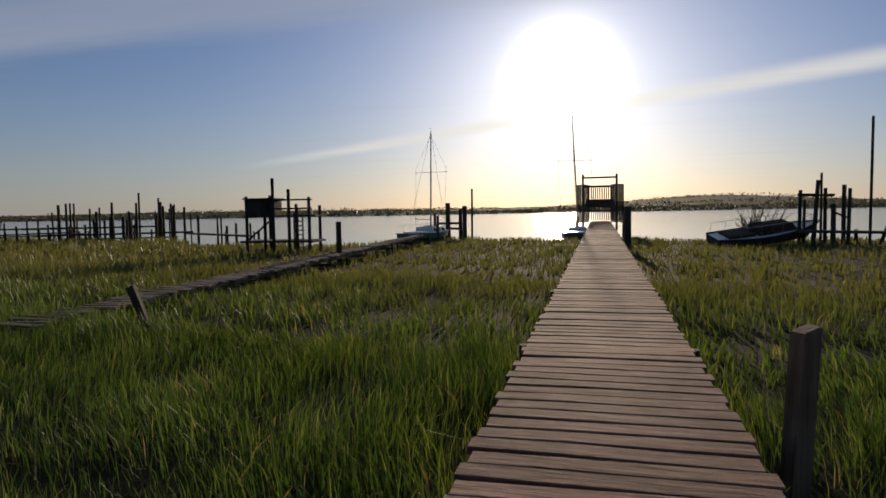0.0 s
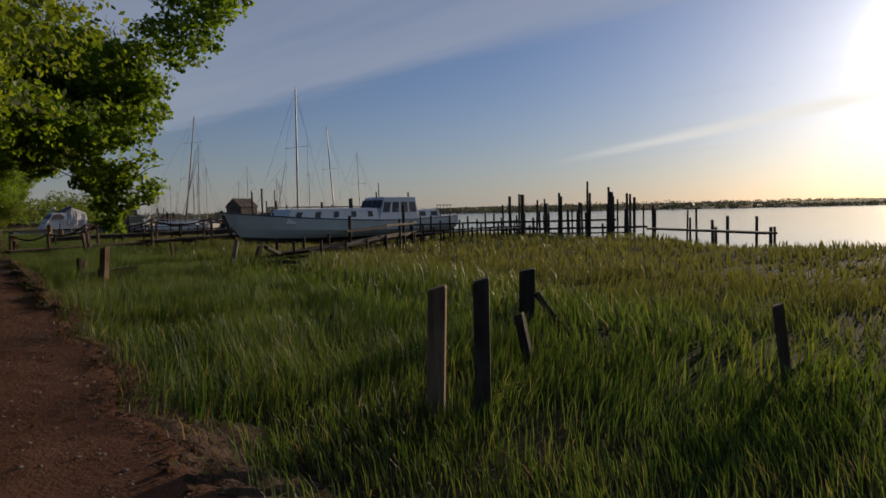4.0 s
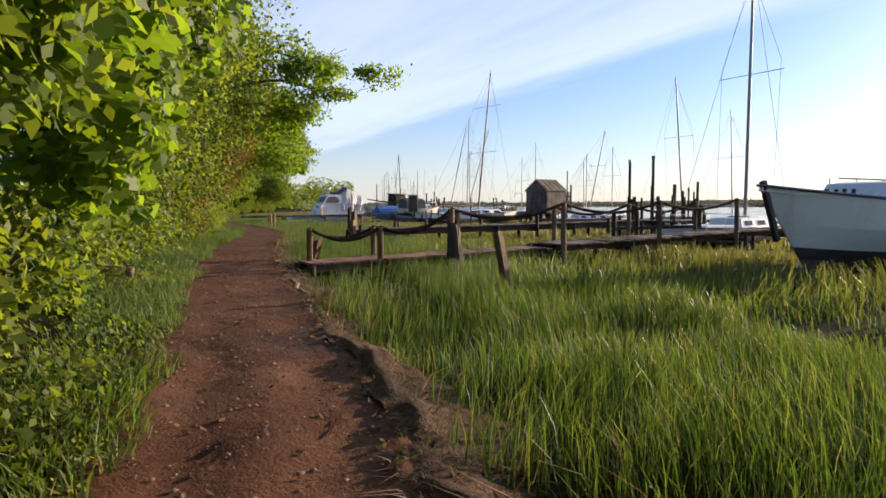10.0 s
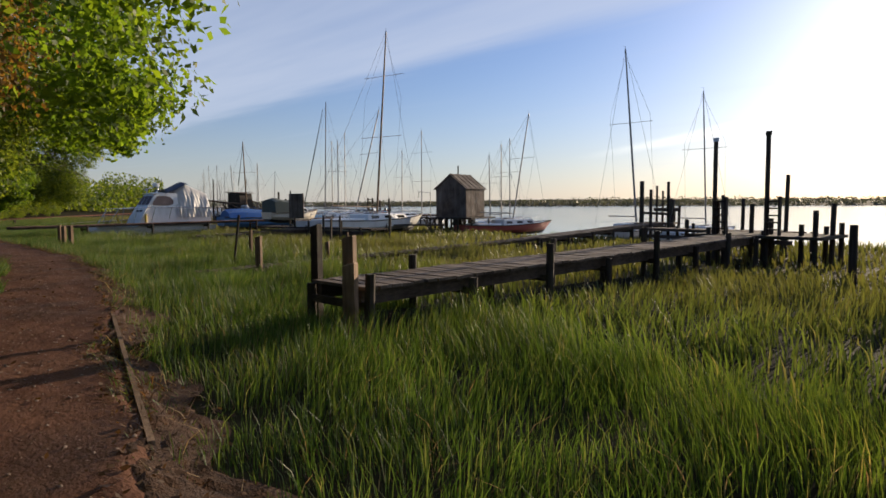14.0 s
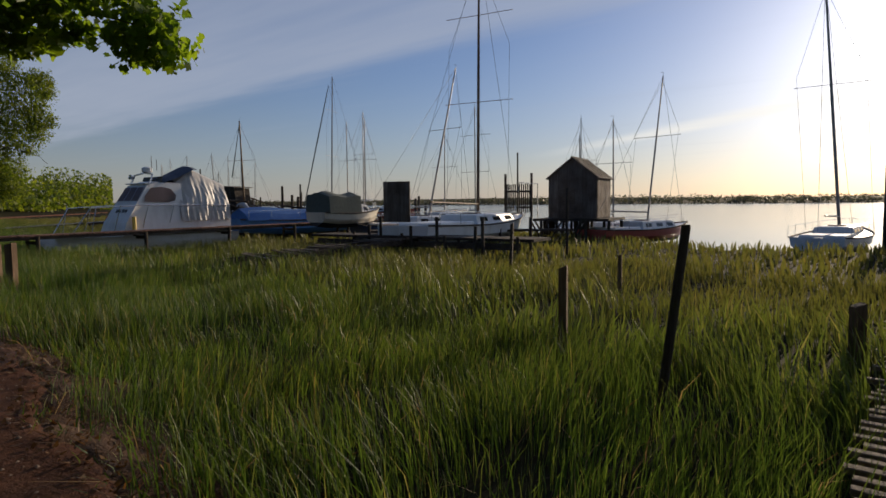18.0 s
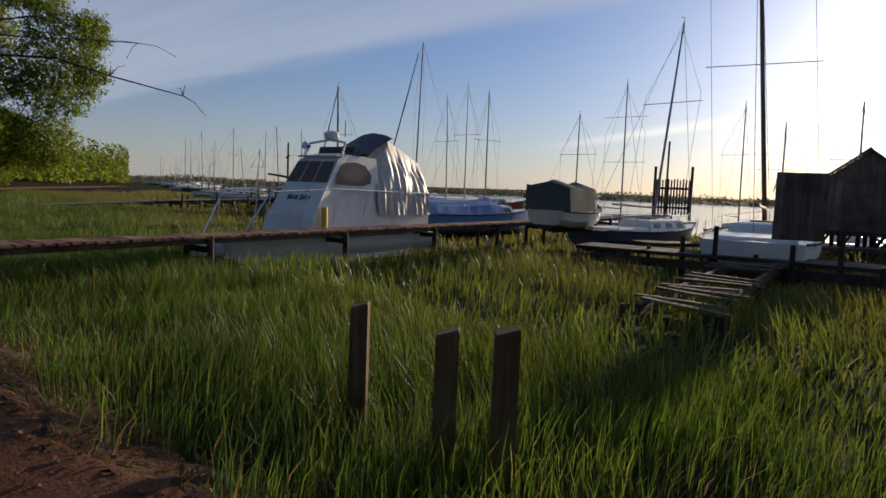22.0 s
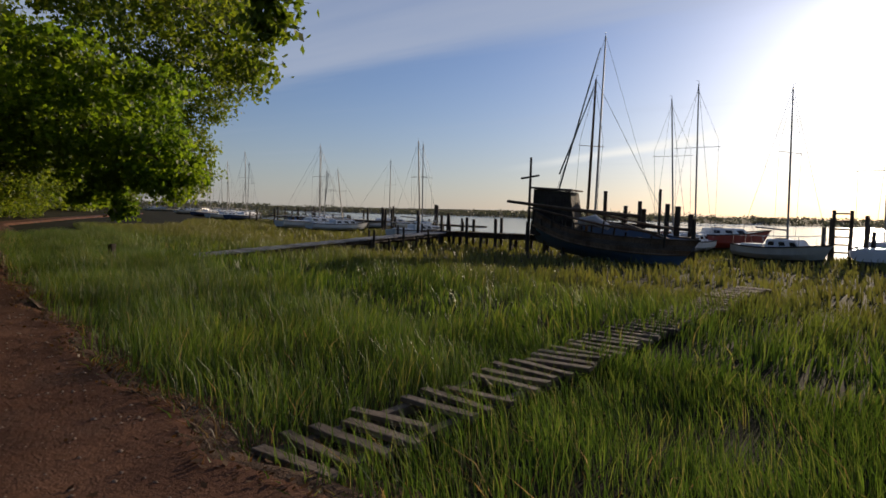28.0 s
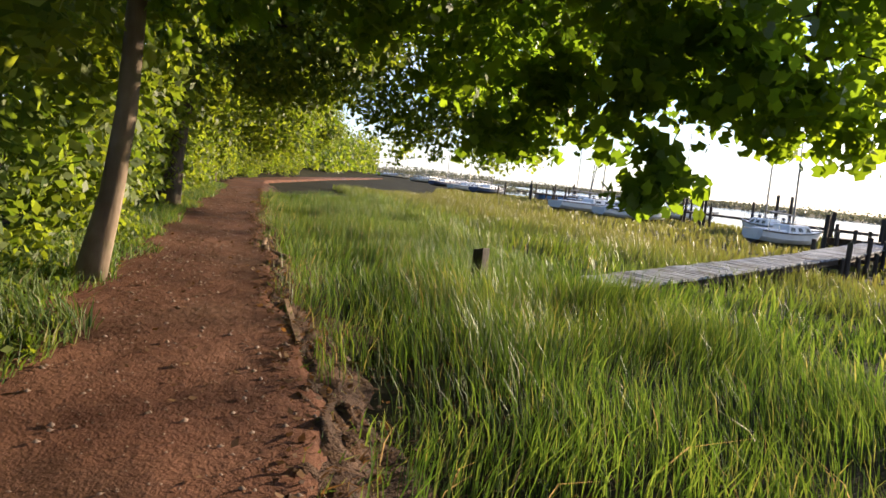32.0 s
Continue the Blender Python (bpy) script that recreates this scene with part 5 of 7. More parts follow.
def cabin_block(top, x0, x1, half, z0, z1, mat, slope_front=0.25, slope_back=0.05, tuck=0.88, name="cabin", windows=0, win_mat=None, roof=None, win=(0.25, 0.8)):
    bm = bmesh.new()
    lo = [(x0, -half, z0), (x1, -half * 0.9, z0), (x1, half * 0.9, z0), (x0, half, z0)]
    hi = [(x0 + slope_back, -half * tuck, z1), (x1 - slope_front, -half * tuck * 0.88, z1), (x1 - slope_front, half * tuck * 0.88, z1), (x0 + slope_back, half * tuck, z1)]
    mid = [((a[0] + b[0]) / 2, (a[1] + b[1]) / 2, z1 + 0.035) for a, b in zip(hi, hi)]
    crown = [(p[0] * 0.9 + 0.05 * (x0 + x1), p[1] * 0.75, z1 + 0.03) for p in hi]
    add_loft(bm, [lo, hi, crown])
    body = part(name, bm, mat, top)
    if windows:
        for sgn in (1, -1):
            for k in range(windows):
                f0, f1 = (k + win[0]) / windows, (k + win[1]) / windows
                quad = []
                for f, s in ((f0, 0.35), (f1, 0.35), (f1, 0.8), (f0, 0.8)):
                    a = Vector((x0 + (x1 - x0) * f, sgn * half * (1 - 0.1 * f), z0))
                    b = Vector((x0 + slope_back + (x1 - slope_front - x0 - slope_back) * f, sgn * half * tuck * (1 - 0.12 * f), z1))
                    p = a.lerp(b, s)
                    quad.append(p + Vector((0, sgn * 0.006, 0)))
                bm = bmesh.new()
                inner = [bm.verts.new(p - Vector((0, sgn * 0.02, 0))) for p in quad]
                outer = [bm.verts.new(p) for p in quad]
                bm.faces.new(outer if sgn > 0 else outer[::-1])
                for i in range(4):
                    bm.faces.new((outer[i], inner[i], inner[(i + 1) % 4], outer[(i + 1) % 4]))
                part("window", bm, win_mat or M_GLASS, body)
    return body


def rig(top, x, z0, height, lean, L, mat, boom=True, spreaders=1, wires=True, rad=0.035, stay_bow=None, stay_stern=None, beam=0.6):
    tip = Vector((x + lean[0], lean[1], z0 + height))
    foot = Vector((x, 0, z0))
    mast = part("mast", tube([foot, foot.lerp(tip, 0.5), tip], [rad, rad * 0.9, rad * 0.6], 8), mat, top)
    for k in range(spreaders):
        f = (k + 1) / (spreaders + 1) + 0.08
        c = foot.lerp(tip, f)
        part("spreader", tube([c + Vector((0, -beam * 0.55, 0)), c, c + Vector((0, beam * 0.55, 0))], 0.010, 5), mat, mast)
    if boom:
        part("boom", tube([foot + Vector((-0.02, 0, 0.35)), foot + Vector((-0.38 * L, 0.02, 0.42))], 0.026, 7), mat, top)
    if wires:
        ends = [Vector((L * 0.5 if stay_bow is None else stay_bow, 0, z0)), Vector((-L * 0.48 if stay_stern is None else stay_stern, 0, z0))]
        for end in ends:
            part("stay", tube([end, tip], 0.006, 4), M_WIRE, top)
        for sgn in (1, -1):
            f = 0.62
            c = foot.lerp(tip, f) + Vector((0, sgn * beam * 0.5, 0))
            part("shroud", tube([Vector((x - 0.1, sgn * beam * 0.48, z0 - 0.05)), c, foot.lerp(tip, 0.96)], 0.005, 4), M_WIRE, top)
    part("masthead", tube([tip, tip + Vector((0.02, 0, 0.12)), tip + Vector((0.02, 0.09, 0.14))], 0.007, 4), M_WIRE, mast)
    return mast


def sailboat(label, at, turn, L, beam, paint, mast=None, depth=0.42, bottom=None, cabin=None, tilt=(0, 0), lean=(0, 0), mast_mat=None, cover=None, spreaders=1, cabin_len=0.42, mast_at=0.08, boom=True, z=None, wires=True, hood=0.42, hood_len=0.62):
    x, y = at
    z = (max(float(land(x, y)) + 0.02, WATER_Z - 0.18)) if z is None else z
    top = thing("sailing_boat" if mast else "motor_boat", label, "boat")
    top.matrix_basis = pose(x, y, z, tilt[0], tilt[1], turn)
    rings = hull_rings(L, beam, depth, depth * 0.32, depth * 0.10)
    build_hull(top, rings, paint, bottom or M_TAR, M_BEAM, M_WHITE)
    cab = cabin_block(top, -0.10 * L, (cabin_len - 0.12) * L, beam * 0.30, depth - 0.02, depth + 0.24, cabin or M_WHITE, 0.22, 0.03, windows=3)
    part("cockpit_coaming", box((-0.26 * L, 0, depth + 0.04), (0.26 * L, beam * 0.6, 0.10), None, 0.02), cabin or M_WHITE, top)
    part("hatch", box((0.02 * L, 0, depth + 0.28), (0.3, beam * 0.25, 0.04), None, 0.01), M_BEAM, top)
    # rails fore and aft
    for sgn in (1, -1):
        part("guard_rail", tube([(0.47 * L, 0.02 * sgn, depth * 1.3), (0.46 * L, 0.05 * sgn, depth * 1.3 + 0.28), (0.2 * L, sgn * beam * 0.40, depth + 0.36), (-0.45 * L, sgn * beam * 0.40, depth + 0.34)], 0.008, 5), M_STEEL, top)
        for f in (0.3, 0.1, -0.1, -0.3, -0.45):
            part("stanchion", tube([(f * L, sgn * beam * 0.41, depth), (f * L, sgn * beam * 0.40, depth + 0.35)], 0.007, 5), M_STEEL, top)
    if mast:
        rig(top, mast_at * L, depth + 0.2, mast, lean, L, mast_mat or M_ALU, boom, spreaders, wires, 0.035 if mast < 6 else 0.05, beam=beam)
    if cover:
        bm = bmesh.new()
        rows = []
        for i in range(9):
            f = i / 8
            xx = (-0.46 + hood_len * f) * L
            ridge = depth + hood + 0.05 * math.sin(7 * f)
            rows.append([(xx, -beam * 0.46, depth + 0.02), (xx, -beam * (0.30 if hood < 0.5 else 0.42), depth + hood * (0.57 if hood < 0.5 else 0.8) + 0.03 * math.sin(9 * f)), (xx, 0, ridge), (xx, beam * (0.30 if hood < 0.5 else 0.42), depth + hood * (0.57 if hood < 0.5 else 0.8) + 0.03 * math.cos(11 * f)), (xx, beam * 0.46, depth + 0.02)])
        add_loft(bm, rows)
        part("boat_cover", bm, cover, top, smooth=False)
    return top


def lettering(parent, words, m, size, mat):
    """Words as a thin mesh under a thing."""
    curve = bpy.data.curves.new("lettering", "FONT")
    curve.body, curve.size, curve.extrude, curve.align_x = words, size, 0.003, "CENTER"
    holder = bpy.data.objects.new("lettering", curve)
    me = bpy.data.meshes.new_from_object(holder)
    bpy.data.objects.remove(holder)
    ob = mesh_part("lettering", me, mat, parent)
    ob.matrix_basis = m
    return ob


# ---- the first jetty with its gate ----
def first_jetty():
    top = jetty("long jetty of weathered red-brown planks out to a gate", (1.92, 15.25, 0.15), (0.66, 48.4, 0.30), 0.95, 0.105, 0.012, M_PLANK, 61, leg_gap=2.4, leg_top=0.0)
    gate = thing("gate", "tall slatted wooden gate between posts at a jetty's end", "gate", (0.62, 48.6, 0.30), 3)
    for x in (-0.88, 0.86):
        part("gate_post", box((x, 0, 1.0), (0.11, 0.12, 3.0), None, 0.01), M_PILE, gate)
    part("lintel", box((0, 0, 2.32), (1.66, 0.07, 0.09), None, 0.01), M_PILE, gate)
    for k in range(11):
        part("slat", box((-0.56 + k * 0.112, 0.0, 0.95), (0.055, 0.03, 1.75)), M_PILE, gate)
    for z in (0.55, 0.95, 1.85):
        part("gate_rail", box((0, -0.035, z), (1.35, 0.03, 0.10 if z != 0.95 else 0.42)), M_PILE, gate)
    for sgn in (-1, 1):
        for k in range(7):
            part("side_board", box((sgn * (0.62 + k * 0.095), 0.035, 0.95), (0.088, 0.03, 2.0 + 0.02 * (k % 3))), M_PILE, gate)
    for sgn in (-1, 1):
        part("leg", tube([(sgn * 1.2, 0.02, -1.4), (sgn * 1.2, 0.02, 0.1)], 0.06, 7), M_PILE, gate)
    return top


def marsh_posts():
    g = "posts in the marsh"
    square_post("sawn timber post with a split top beside the jetty", 2.53, 16.43, 0.53, 0.075, (0.05, 0.0), 25, group=g)
    square_post("old dark timber post standing in the reeds", 1.99, 33.12, 1.04, 0.16, group=g, mat=M_PILE)
    square_post("thick sawn post at the foot of a low boardwalk", -2.93, 17.17, 0.66, 0.065, (0.0, 0.0), 32, group=g)
    square_post("leaning broken stake in the reeds", -2.51, 18.98, 0.30, 0.07, (-0.25, 0.1), group=g, mat=M_PILE)
    knee = square_post("stout old post with a knee brace", -11.55, 20.85, 0.45, 0.15, (0.02, 0), 35, group=g, mat=M_PILE)
    part("brace", tube([(0.10, 0.0, 0.50), (0.42, -0.08, 0.06)], [0.035, 0.03], 6), M_PILE, knee)
    square_post("thin leaning stake in the marsh grass", -9.0, 20.05, 0.42, 0.06, (-0.08, 0.02), group=g)
    square_post("short leaning stake in the marsh grass", -10.6, 19.65, 0.26, 0.065, (-0.12, 0.02), group=g, mat=M_PILE)
    square_post("broad sawn timber post near the path", -10.44, 18.45, 0.60, 0.10, (0.03, 0.0), 38, group=g)
    square_post("second broad dark post near the path", -10.22, 18.62, 0.64, 0.09, (0.0, 0.02), 38, group=g, mat=M_PILE)
    square_post("tall leaning sawn post in the grass", -19.68, 19.70, 0.54, 0.105, (0.06, 0.03), 30, group=g)
    square_post("short rotten stump of a post", -20.69, 19.64, 0.33, 0.075, (0.02, 0.01), group=g, mat=M_PILE)
    square_post("broad dark stump of a post", -20.07, 19.83, 0.16, 0.10, group=g, mat=M_PILE)
    square_post("short rotten stump of a post", -21.55, 20.00, 0.19, 0.085, group=g)
    square_post("slanting pale timber in the reeds", -28.99, 22.32, 0.60, 0.08, (-0.28, 0.1), group=g)
    square_post("slim pale stake in the reeds", -24.2, 22.9, 0.38, 0.055, (-0.12, 0.02), group=g)
    square_post("tall slanting dark pole by a boardwalk", -45.35, 25.95, 0.86, 0.05, (0.10, 0.10), 0, group=g, mat=M_PILE, round_post=True)
    square_post("square dark post beside a low boardwalk", -43.90, 25.75, 0.50, 0.095, turn=40, group=g)
    square_post("slim dark post beside a low boardwalk", -44.75, 27.7, 0.29, 0.075, turn=40, group=g)
    square_post("sawn pale post by a collapsed boardwalk", -54.25, 24.98, 0.51, 0.080, turn=40, group=g)
    square_post("sawn pale post by a collapsed boardwalk", -53.70, 24.96, 0.49, 0.092, turn=40, group=g)
    square_post("sawn pale post by a collapsed boardwalk", -53.50, 25.08, 0.51, 0.097, turn=40, group=g)
    square_post("dark stump of a post in the marsh", -77.9, 27.8, 0.24, 0.11, group=g, mat=M_PILE)
    square_post("slim stake in the marsh", -46.49, 26.90, 0.5, 0.06, group=g)
    square_post("slim stake in the marsh", -47.72, 30.26, 0.3, 0.05, group=g)
    square_post("slim stake in the marsh", -50.29, 31.43, 0.62, 0.05, (0.03, 0), group=g, mat=M_PILE)


def fallen_beam():
    a, b = Vector((-20.98, 19.65, -0.05)), Vector((-20.88, 20.75, 0.02))
    m = (b - a).to_track_quat("X", "Z").to_matrix().to_4x4()
    ob = part("fallen_beam", box((0, 0, 0), ((b - a).length, 0.06, 0.17), None, 0.012), M_PLANK)
    ob.matrix_basis = Matrix.Translation((a + b) / 2) @ m
    tagged(ob, "split weathered timber beam lying in the grass", "beam")


def second_jetty():
    jetty("low boardwalk of uneven old planks through the reeds", (-3.66, 18.38, -0.03), (-5.5, 36.65, 0.10), 0.50, 0.10, 0.05, M_PLANK_GREY, 63, bent=4, missing=0.06, skew=5, leg_gap=2.6, beam=0.07, leg_r=0.03)
    pole_run("mooring_stage", "cluster of dark mooring piles at a boardwalk's end", "piles",
             [(-5.59, 39.16, 0.8, 0.06, 0, 0), (-5.14, 41.21, 1.05, 0.09, 0, 0), (-4.96, 42.65, 2.0, 0.05, 0.02, 0), (-6.07, 40.34, 0.9, 0.06, 0, 0), (-5.84, 41.66, 1.35, 0.12, 0, 0), (-4.75, 40.43, 1.2, 0.1, 0, 0)],
             [((-6.07, 40.34, 0.45), (-4.75, 40.43, 0.45), 0.06, 0.10), ((-5.84, 41.66, 0.2), (-4.75, 40.43, 0.2), 0.06, 0.1)])
    square_post("dark mooring bollard post", -4.64, 27.67, 0.78, 0.14, mat=M_PILE, round_post=True)


def stilt_hut():
    x, y = -8.5, 31.8
    top = thing("stilt_hut", "small dark wooden lookout box on tall piles", "hut", (x, y, 0), 8)
    for px_, py_, h in ((-1.1, -0.3, 1.55), (-0.75, 0.7, 1.6), (-0.2, -0.35, 2.1), (0.15, 0.7, 1.3), (0.55, -0.3, 1.2), (0.95, -0.3, 1.5), (0.95, 0.7, 1.25), (0.3, -0.32, 1.75), (-0.5, -0.3, 1.3)):
        part("pile", tube([(px_, py_, -1.2), (px_, py_, h)], [0.055, 0.05], 8), M_PILE, top)
    part("platform", box((-0.1, 0.2, 0.12), (2.4, 1.2, 0.07)), M_PILE, top)
    part("upper_platform", box((0.0, 0.2, 0.92), (2.3, 1.1, 0.05)), M_PILE, top)
    for k in range(9):
        part("board", box((-1.1 + 0.105 * k, -0.3, 1.2), (0.10, 0.02, 0.52 + 0.02 * (k % 3))), M_PILE, top)
    part("box_body", box((-0.68, 0.1, 1.18), (0.86, 0.75, 0.48)), M_PILE, top)
    part("roof_board", box((-0.68, 0.05, 1.47), (1.0, 0.95, 0.04)), M_PILE, top)
    for k in range(7):
        part("ladder_rung", box((0.62, -0.38, 0.05 + 0.14 * k), (0.28, 0.03, 0.03)), M_PILE, top)
    for sx in (0.48, 0.76):
        part("ladder_side", box((sx, -0.36, 0.45), (0.035, 0.04, 1.15)), M_PILE, top)
    for z in (1.15, 1.42):
        part("hand_rail", box((0.4, -0.33, z), (1.3, 0.04, 0.05)), M_PILE, top)
    part("brace", tube([(-1.1, -0.3, 0.15), (-0.2, -0.3, 0.88)], 0.03, 6), M_PILE, top)


def pile_field():
    r = random.Random(71)
    poles = []
    for k in range(44):
        f = k / 43
        x, y = -26.9 + 5.2 * f + r.uniform(-0.5, 0.5), 41.2 + 3.2 * f + r.uniform(-1.2, 1.2)
        h = r.choice([0.4, 0.8, 0.9, 1.1, 1.4, 1.6]) + r.uniform(-0.15, 0.2)
        poles.append((x, y, h, r.uniform(0.04, 0.08), r.uniform(-0.06, 0.06), 0))
    poles += [(-24.24, 43.27, 2.3, 0.06, 0.02, 0), (-26.83, 41.39, 1.75, 0.05, 0, 0), (-23.39, 43.83, 2.0, 0.06, 0, 0), (-25.25, 39.40, 1.69, 0.06, 0, 0), (-24.95, 42.06, 1.6, 0.07, 0, 0)]
    rails = [((-27.78, 39.67, 0.05), (-21.84, 44.72, 0.05), 0.12, 0.10), ((-27.76, 39.02, 0.42), (-22.87, 43.61, 0.42), 0.05, 0.09), ((-26.92, 41.17, -0.2), (-22.35, 44.05, -0.2), 0.3, 0.06)]
    pole_run("ruined_stage", "ruined landing stage of many uneven dark piles", "piles", poles, rails)
    # rail stage beside the barge
    poles, rails = [], []
    for k in range(15):
        f = k / 14
        x, y = -26.85 + 0.27 * f, 33.2 + 8.1 * f
        poles.append((x, y, 0.62 + r.uniform(-0.1, 0.25), 0.045, r.uniform(-0.03, 0.03), 0))
        poles.append((x + 0.75, y, 0.3 + r.uniform(-0.1, 0.3), 0.045, 0, 0))
    rails += [((-26.85, 33.2, 0.48), (-26.58, 41.28, 0.45), 0.05, 0.07), ((-26.85, 33.2, 0.2), (-26.58, 41.28, 0.2), 0.05, 0.07), ((-26.45, 33.2, 0.12), (-26.2, 41.29, 0.12), 0.6, 0.05)]
    pole_run("landing_stage", "long narrow dark landing stage with rails beside a barge", "jetty", poles, rails)
    poles, rails = [], []
    line = [(-22.3, 25.0, 0.02), (-22.6, 26.9, 0.12), (-23.3, 29.0, 0.22), (-24.6, 31.4, 0.26), (-26.4, 33.3, 0.24)]
    for (ax, ay, az), (bx, by, bz) in zip(line, line[1:]):
        rails += [((ax - 0.3, ay, az), (bx - 0.3, by, bz), 0.14, 0.05), ((ax + 0.3, ay, az + 0.02), (bx + 0.3, by, bz + 0.02), 0.14, 0.05), ((ax, ay, az - 0.07), (bx, by, bz - 0.07), 0.06, 0.09)]
        if ay > 26:
            rails.append(((ax + 0.42, ay, az + 0.40), (bx + 0.42, by, bz + 0.36), 0.04, 0.07))
        for f in (0.0, 0.5):
            x, y = ax + (bx - ax) * f, ay + (by - ay) * f
            poles += [(x - 0.42, y, r.uniform(0.15, 0.45), 0.04, 0.02, 0), (x + 0.42, y, r.uniform(0.2, 0.6), 0.04, -0.02, 0)]
    poles += [(-23.9, 30.7, 1.26, 0.055, 0, 0), (-22.9, 27.6, 0.95, 0.05, 0, 0)]
    pole_run("sagging_stage", "sagging ruined walkway of loose rails and posts by the barge", "jetty", poles, rails)
    square_post("pale weathered timber leaning in the reeds", -21.75, 23.75, 0.30, 0.10, (0.16, 0.10), 10, mat=M_SHED)
    # stage further down the river at the first view
    poles = []
    for k in range(36):
        f = k / 35
        x, y = -35 + 20 * f + r.uniform(-0.4, 0.4), 49 - 9 * f * f + r.uniform(-1.0, 1.0) * 0.6
        if x < -20:
            continue
        poles.append((x, y, r.uniform(0.1, 1.0), r.uniform(0.04, 0.07), r.uniform(-0.05, 0.05), 0))
    pole_run("old_stage", "row of old dark piles along the water", "piles", poles, [((-21.06, 43.50, 0.0), (-14.79, 39.51, 0.0), 0.5, 0.08)])
    # heap of broken timbers by the barge
    bm_list = [((-20.95, 22.79, 0.0), (-21.46, 23.18, 0.55)), ((-22.17, 23.77, 0.05), (-19.92, 24.15, 0.30)), ((-22.29, 24.58, 0.02), (-19.54, 23.79, 0.22)), ((-21.40, 24.61, 0.0), (-20.47, 23.34, 0.42)), ((-21.90, 23.42, 0.08), (-19.36, 23.42, 0.12))]
    heap = thing("timber_heap", "heap of broken dark timbers and a pale spar in the reeds", "timber", (-20.83, 23.57, 0))
    for k, (a, b) in enumerate(bm_list):
        a, b = Vector(a) - Vector((-20.83, 23.57, 0.0)), Vector(b) - Vector((-20.83, 23.57, 0.0))
        m = (b - a).to_track_quat("X", "Z").to_matrix().to_4x4()
        part("timber", box((a + b) / 2 + Vector((0, 0, -0.1)), ((b - a).length, 0.09, 0.07), m, 0.008), M_SHED if k == 0 else M_PILE, heap)


def barge():
    """Long white motor barge with a wheelhouse, bow towards the land."""
    top = thing("barge", "long white wooden motor barge with a glazed wheelhouse", "boat", (-29.45, 33.0, -0.22), -90)
    L, beam, depth = 11.2, 2.5, 0.92
    rings = hull_rings(L, beam, depth, 0.46, 0.12, stern=0.72, bow_rake=0.10, fine=0.62, count=19)
    build_hull(top, rings, M_BARGE, M_TAR, M_NAVY, M_CREAM, wet=2, deck_drop=0.08)
    low = cabin_block(top, -0.7, 3.9, 0.82, depth - 0.02, depth + 0.52, M_WHITE, 0.35, 0.05, windows=5, win=(0.35, 0.65), name="coach_roof")
    house = cabin_block(top, -3.0, -0.75, 0.85, depth - 0.02, depth + 0.98, M_WHITE, 0.38, 0.10, 0.86, name="wheelhouse", windows=4, win=(0.12, 0.88))
    for k in range(4):
        y = -0.52 + 0.35 * k
        bm = bmesh.new()
        m = pose(-0.945, y, depth + 0.70, 0, -21, 0)
        add_box(bm, m.translation, (0.015, 0.29, 0.36), pose(0, 0, 0, 0, -21.5, 0))
        part("windscreen_pane", bm, M_GLASS, house)
    aft = cabin_block(top, -4.6, -3.05, 0.74, depth - 0.02, depth + 0.42, M_WHITE, 0.1, 0.1, windows=2, name="aft_cabin")
    part("funnel", tube([(0.35, 0.2, depth + 0.3), (0.35, 0.2, depth + 0.95)], 0.085, 10), M_TAR, top)
    for x in (-0.9, -2.8):
        part("roof_post", tube([(x, 0.4, depth + 0.95), (x, 0.4, depth + 1.22)], 0.035, 7), M_PILE, top)
    part("wheelhouse_mast", tube([(-1.4, 0, depth + 0.95), (-1.38, 0, depth + 1.65)], [0.03, 0.02], 7), M_TAR, top)
    for sgn in (1, -1):
        part("hand_rail", tube([(-0.5, sgn * 0.62, depth + 0.60), (3.4, sgn * 0.52, depth + 0.62)], 0.014, 5), M_BEAM, top)
        for k in range(6):
            x = -0.4 + 0.78 * k
            part("rail_leg", tube([(x, sgn * 0.62, depth + 0.5), (x, sgn * 0.62, depth + 0.62)], 0.010, 5), M_BEAM, top)
    for k in range(5):
        part("stern_rail_post", tube([(-4.3 - 0.25 * k, 0.75 - 0.02 * k, depth), (-4.3 - 0.25 * k, 0.75 - 0.02 * k, depth + 0.62)], 0.016, 6), M_PILE, top)
    part("stern_rail", tube([(-4.3, 0.75, depth + 0.62), (-5.4, 0.67, depth + 0.62)], 0.016, 6), M_PILE, top)
    part("stern_rail", tube([(-4.3, 0.75, depth + 0.38), (-5.4, 0.67, depth + 0.38)], 0.013, 6), M_PILE, top)
    part("stem_post", box((L * 0.5 + 0.30, 0, 1.0), (0.09, 0.08, 0.95), pose(0, 0, 0, 0, 22, 0), 0.01), M_TAR, top)
    for k in range(4):
        part("bollard", tube([(4.4 - 0.12 * k, (-0.1, 0.1, -0.1, 0.1)[k], depth + 0.22), (4.4 - 0.12 * k, (-0.1, 0.1, -0.1, 0.1)[k], depth + 0.42)], 0.03, 7), M_PILE, top)


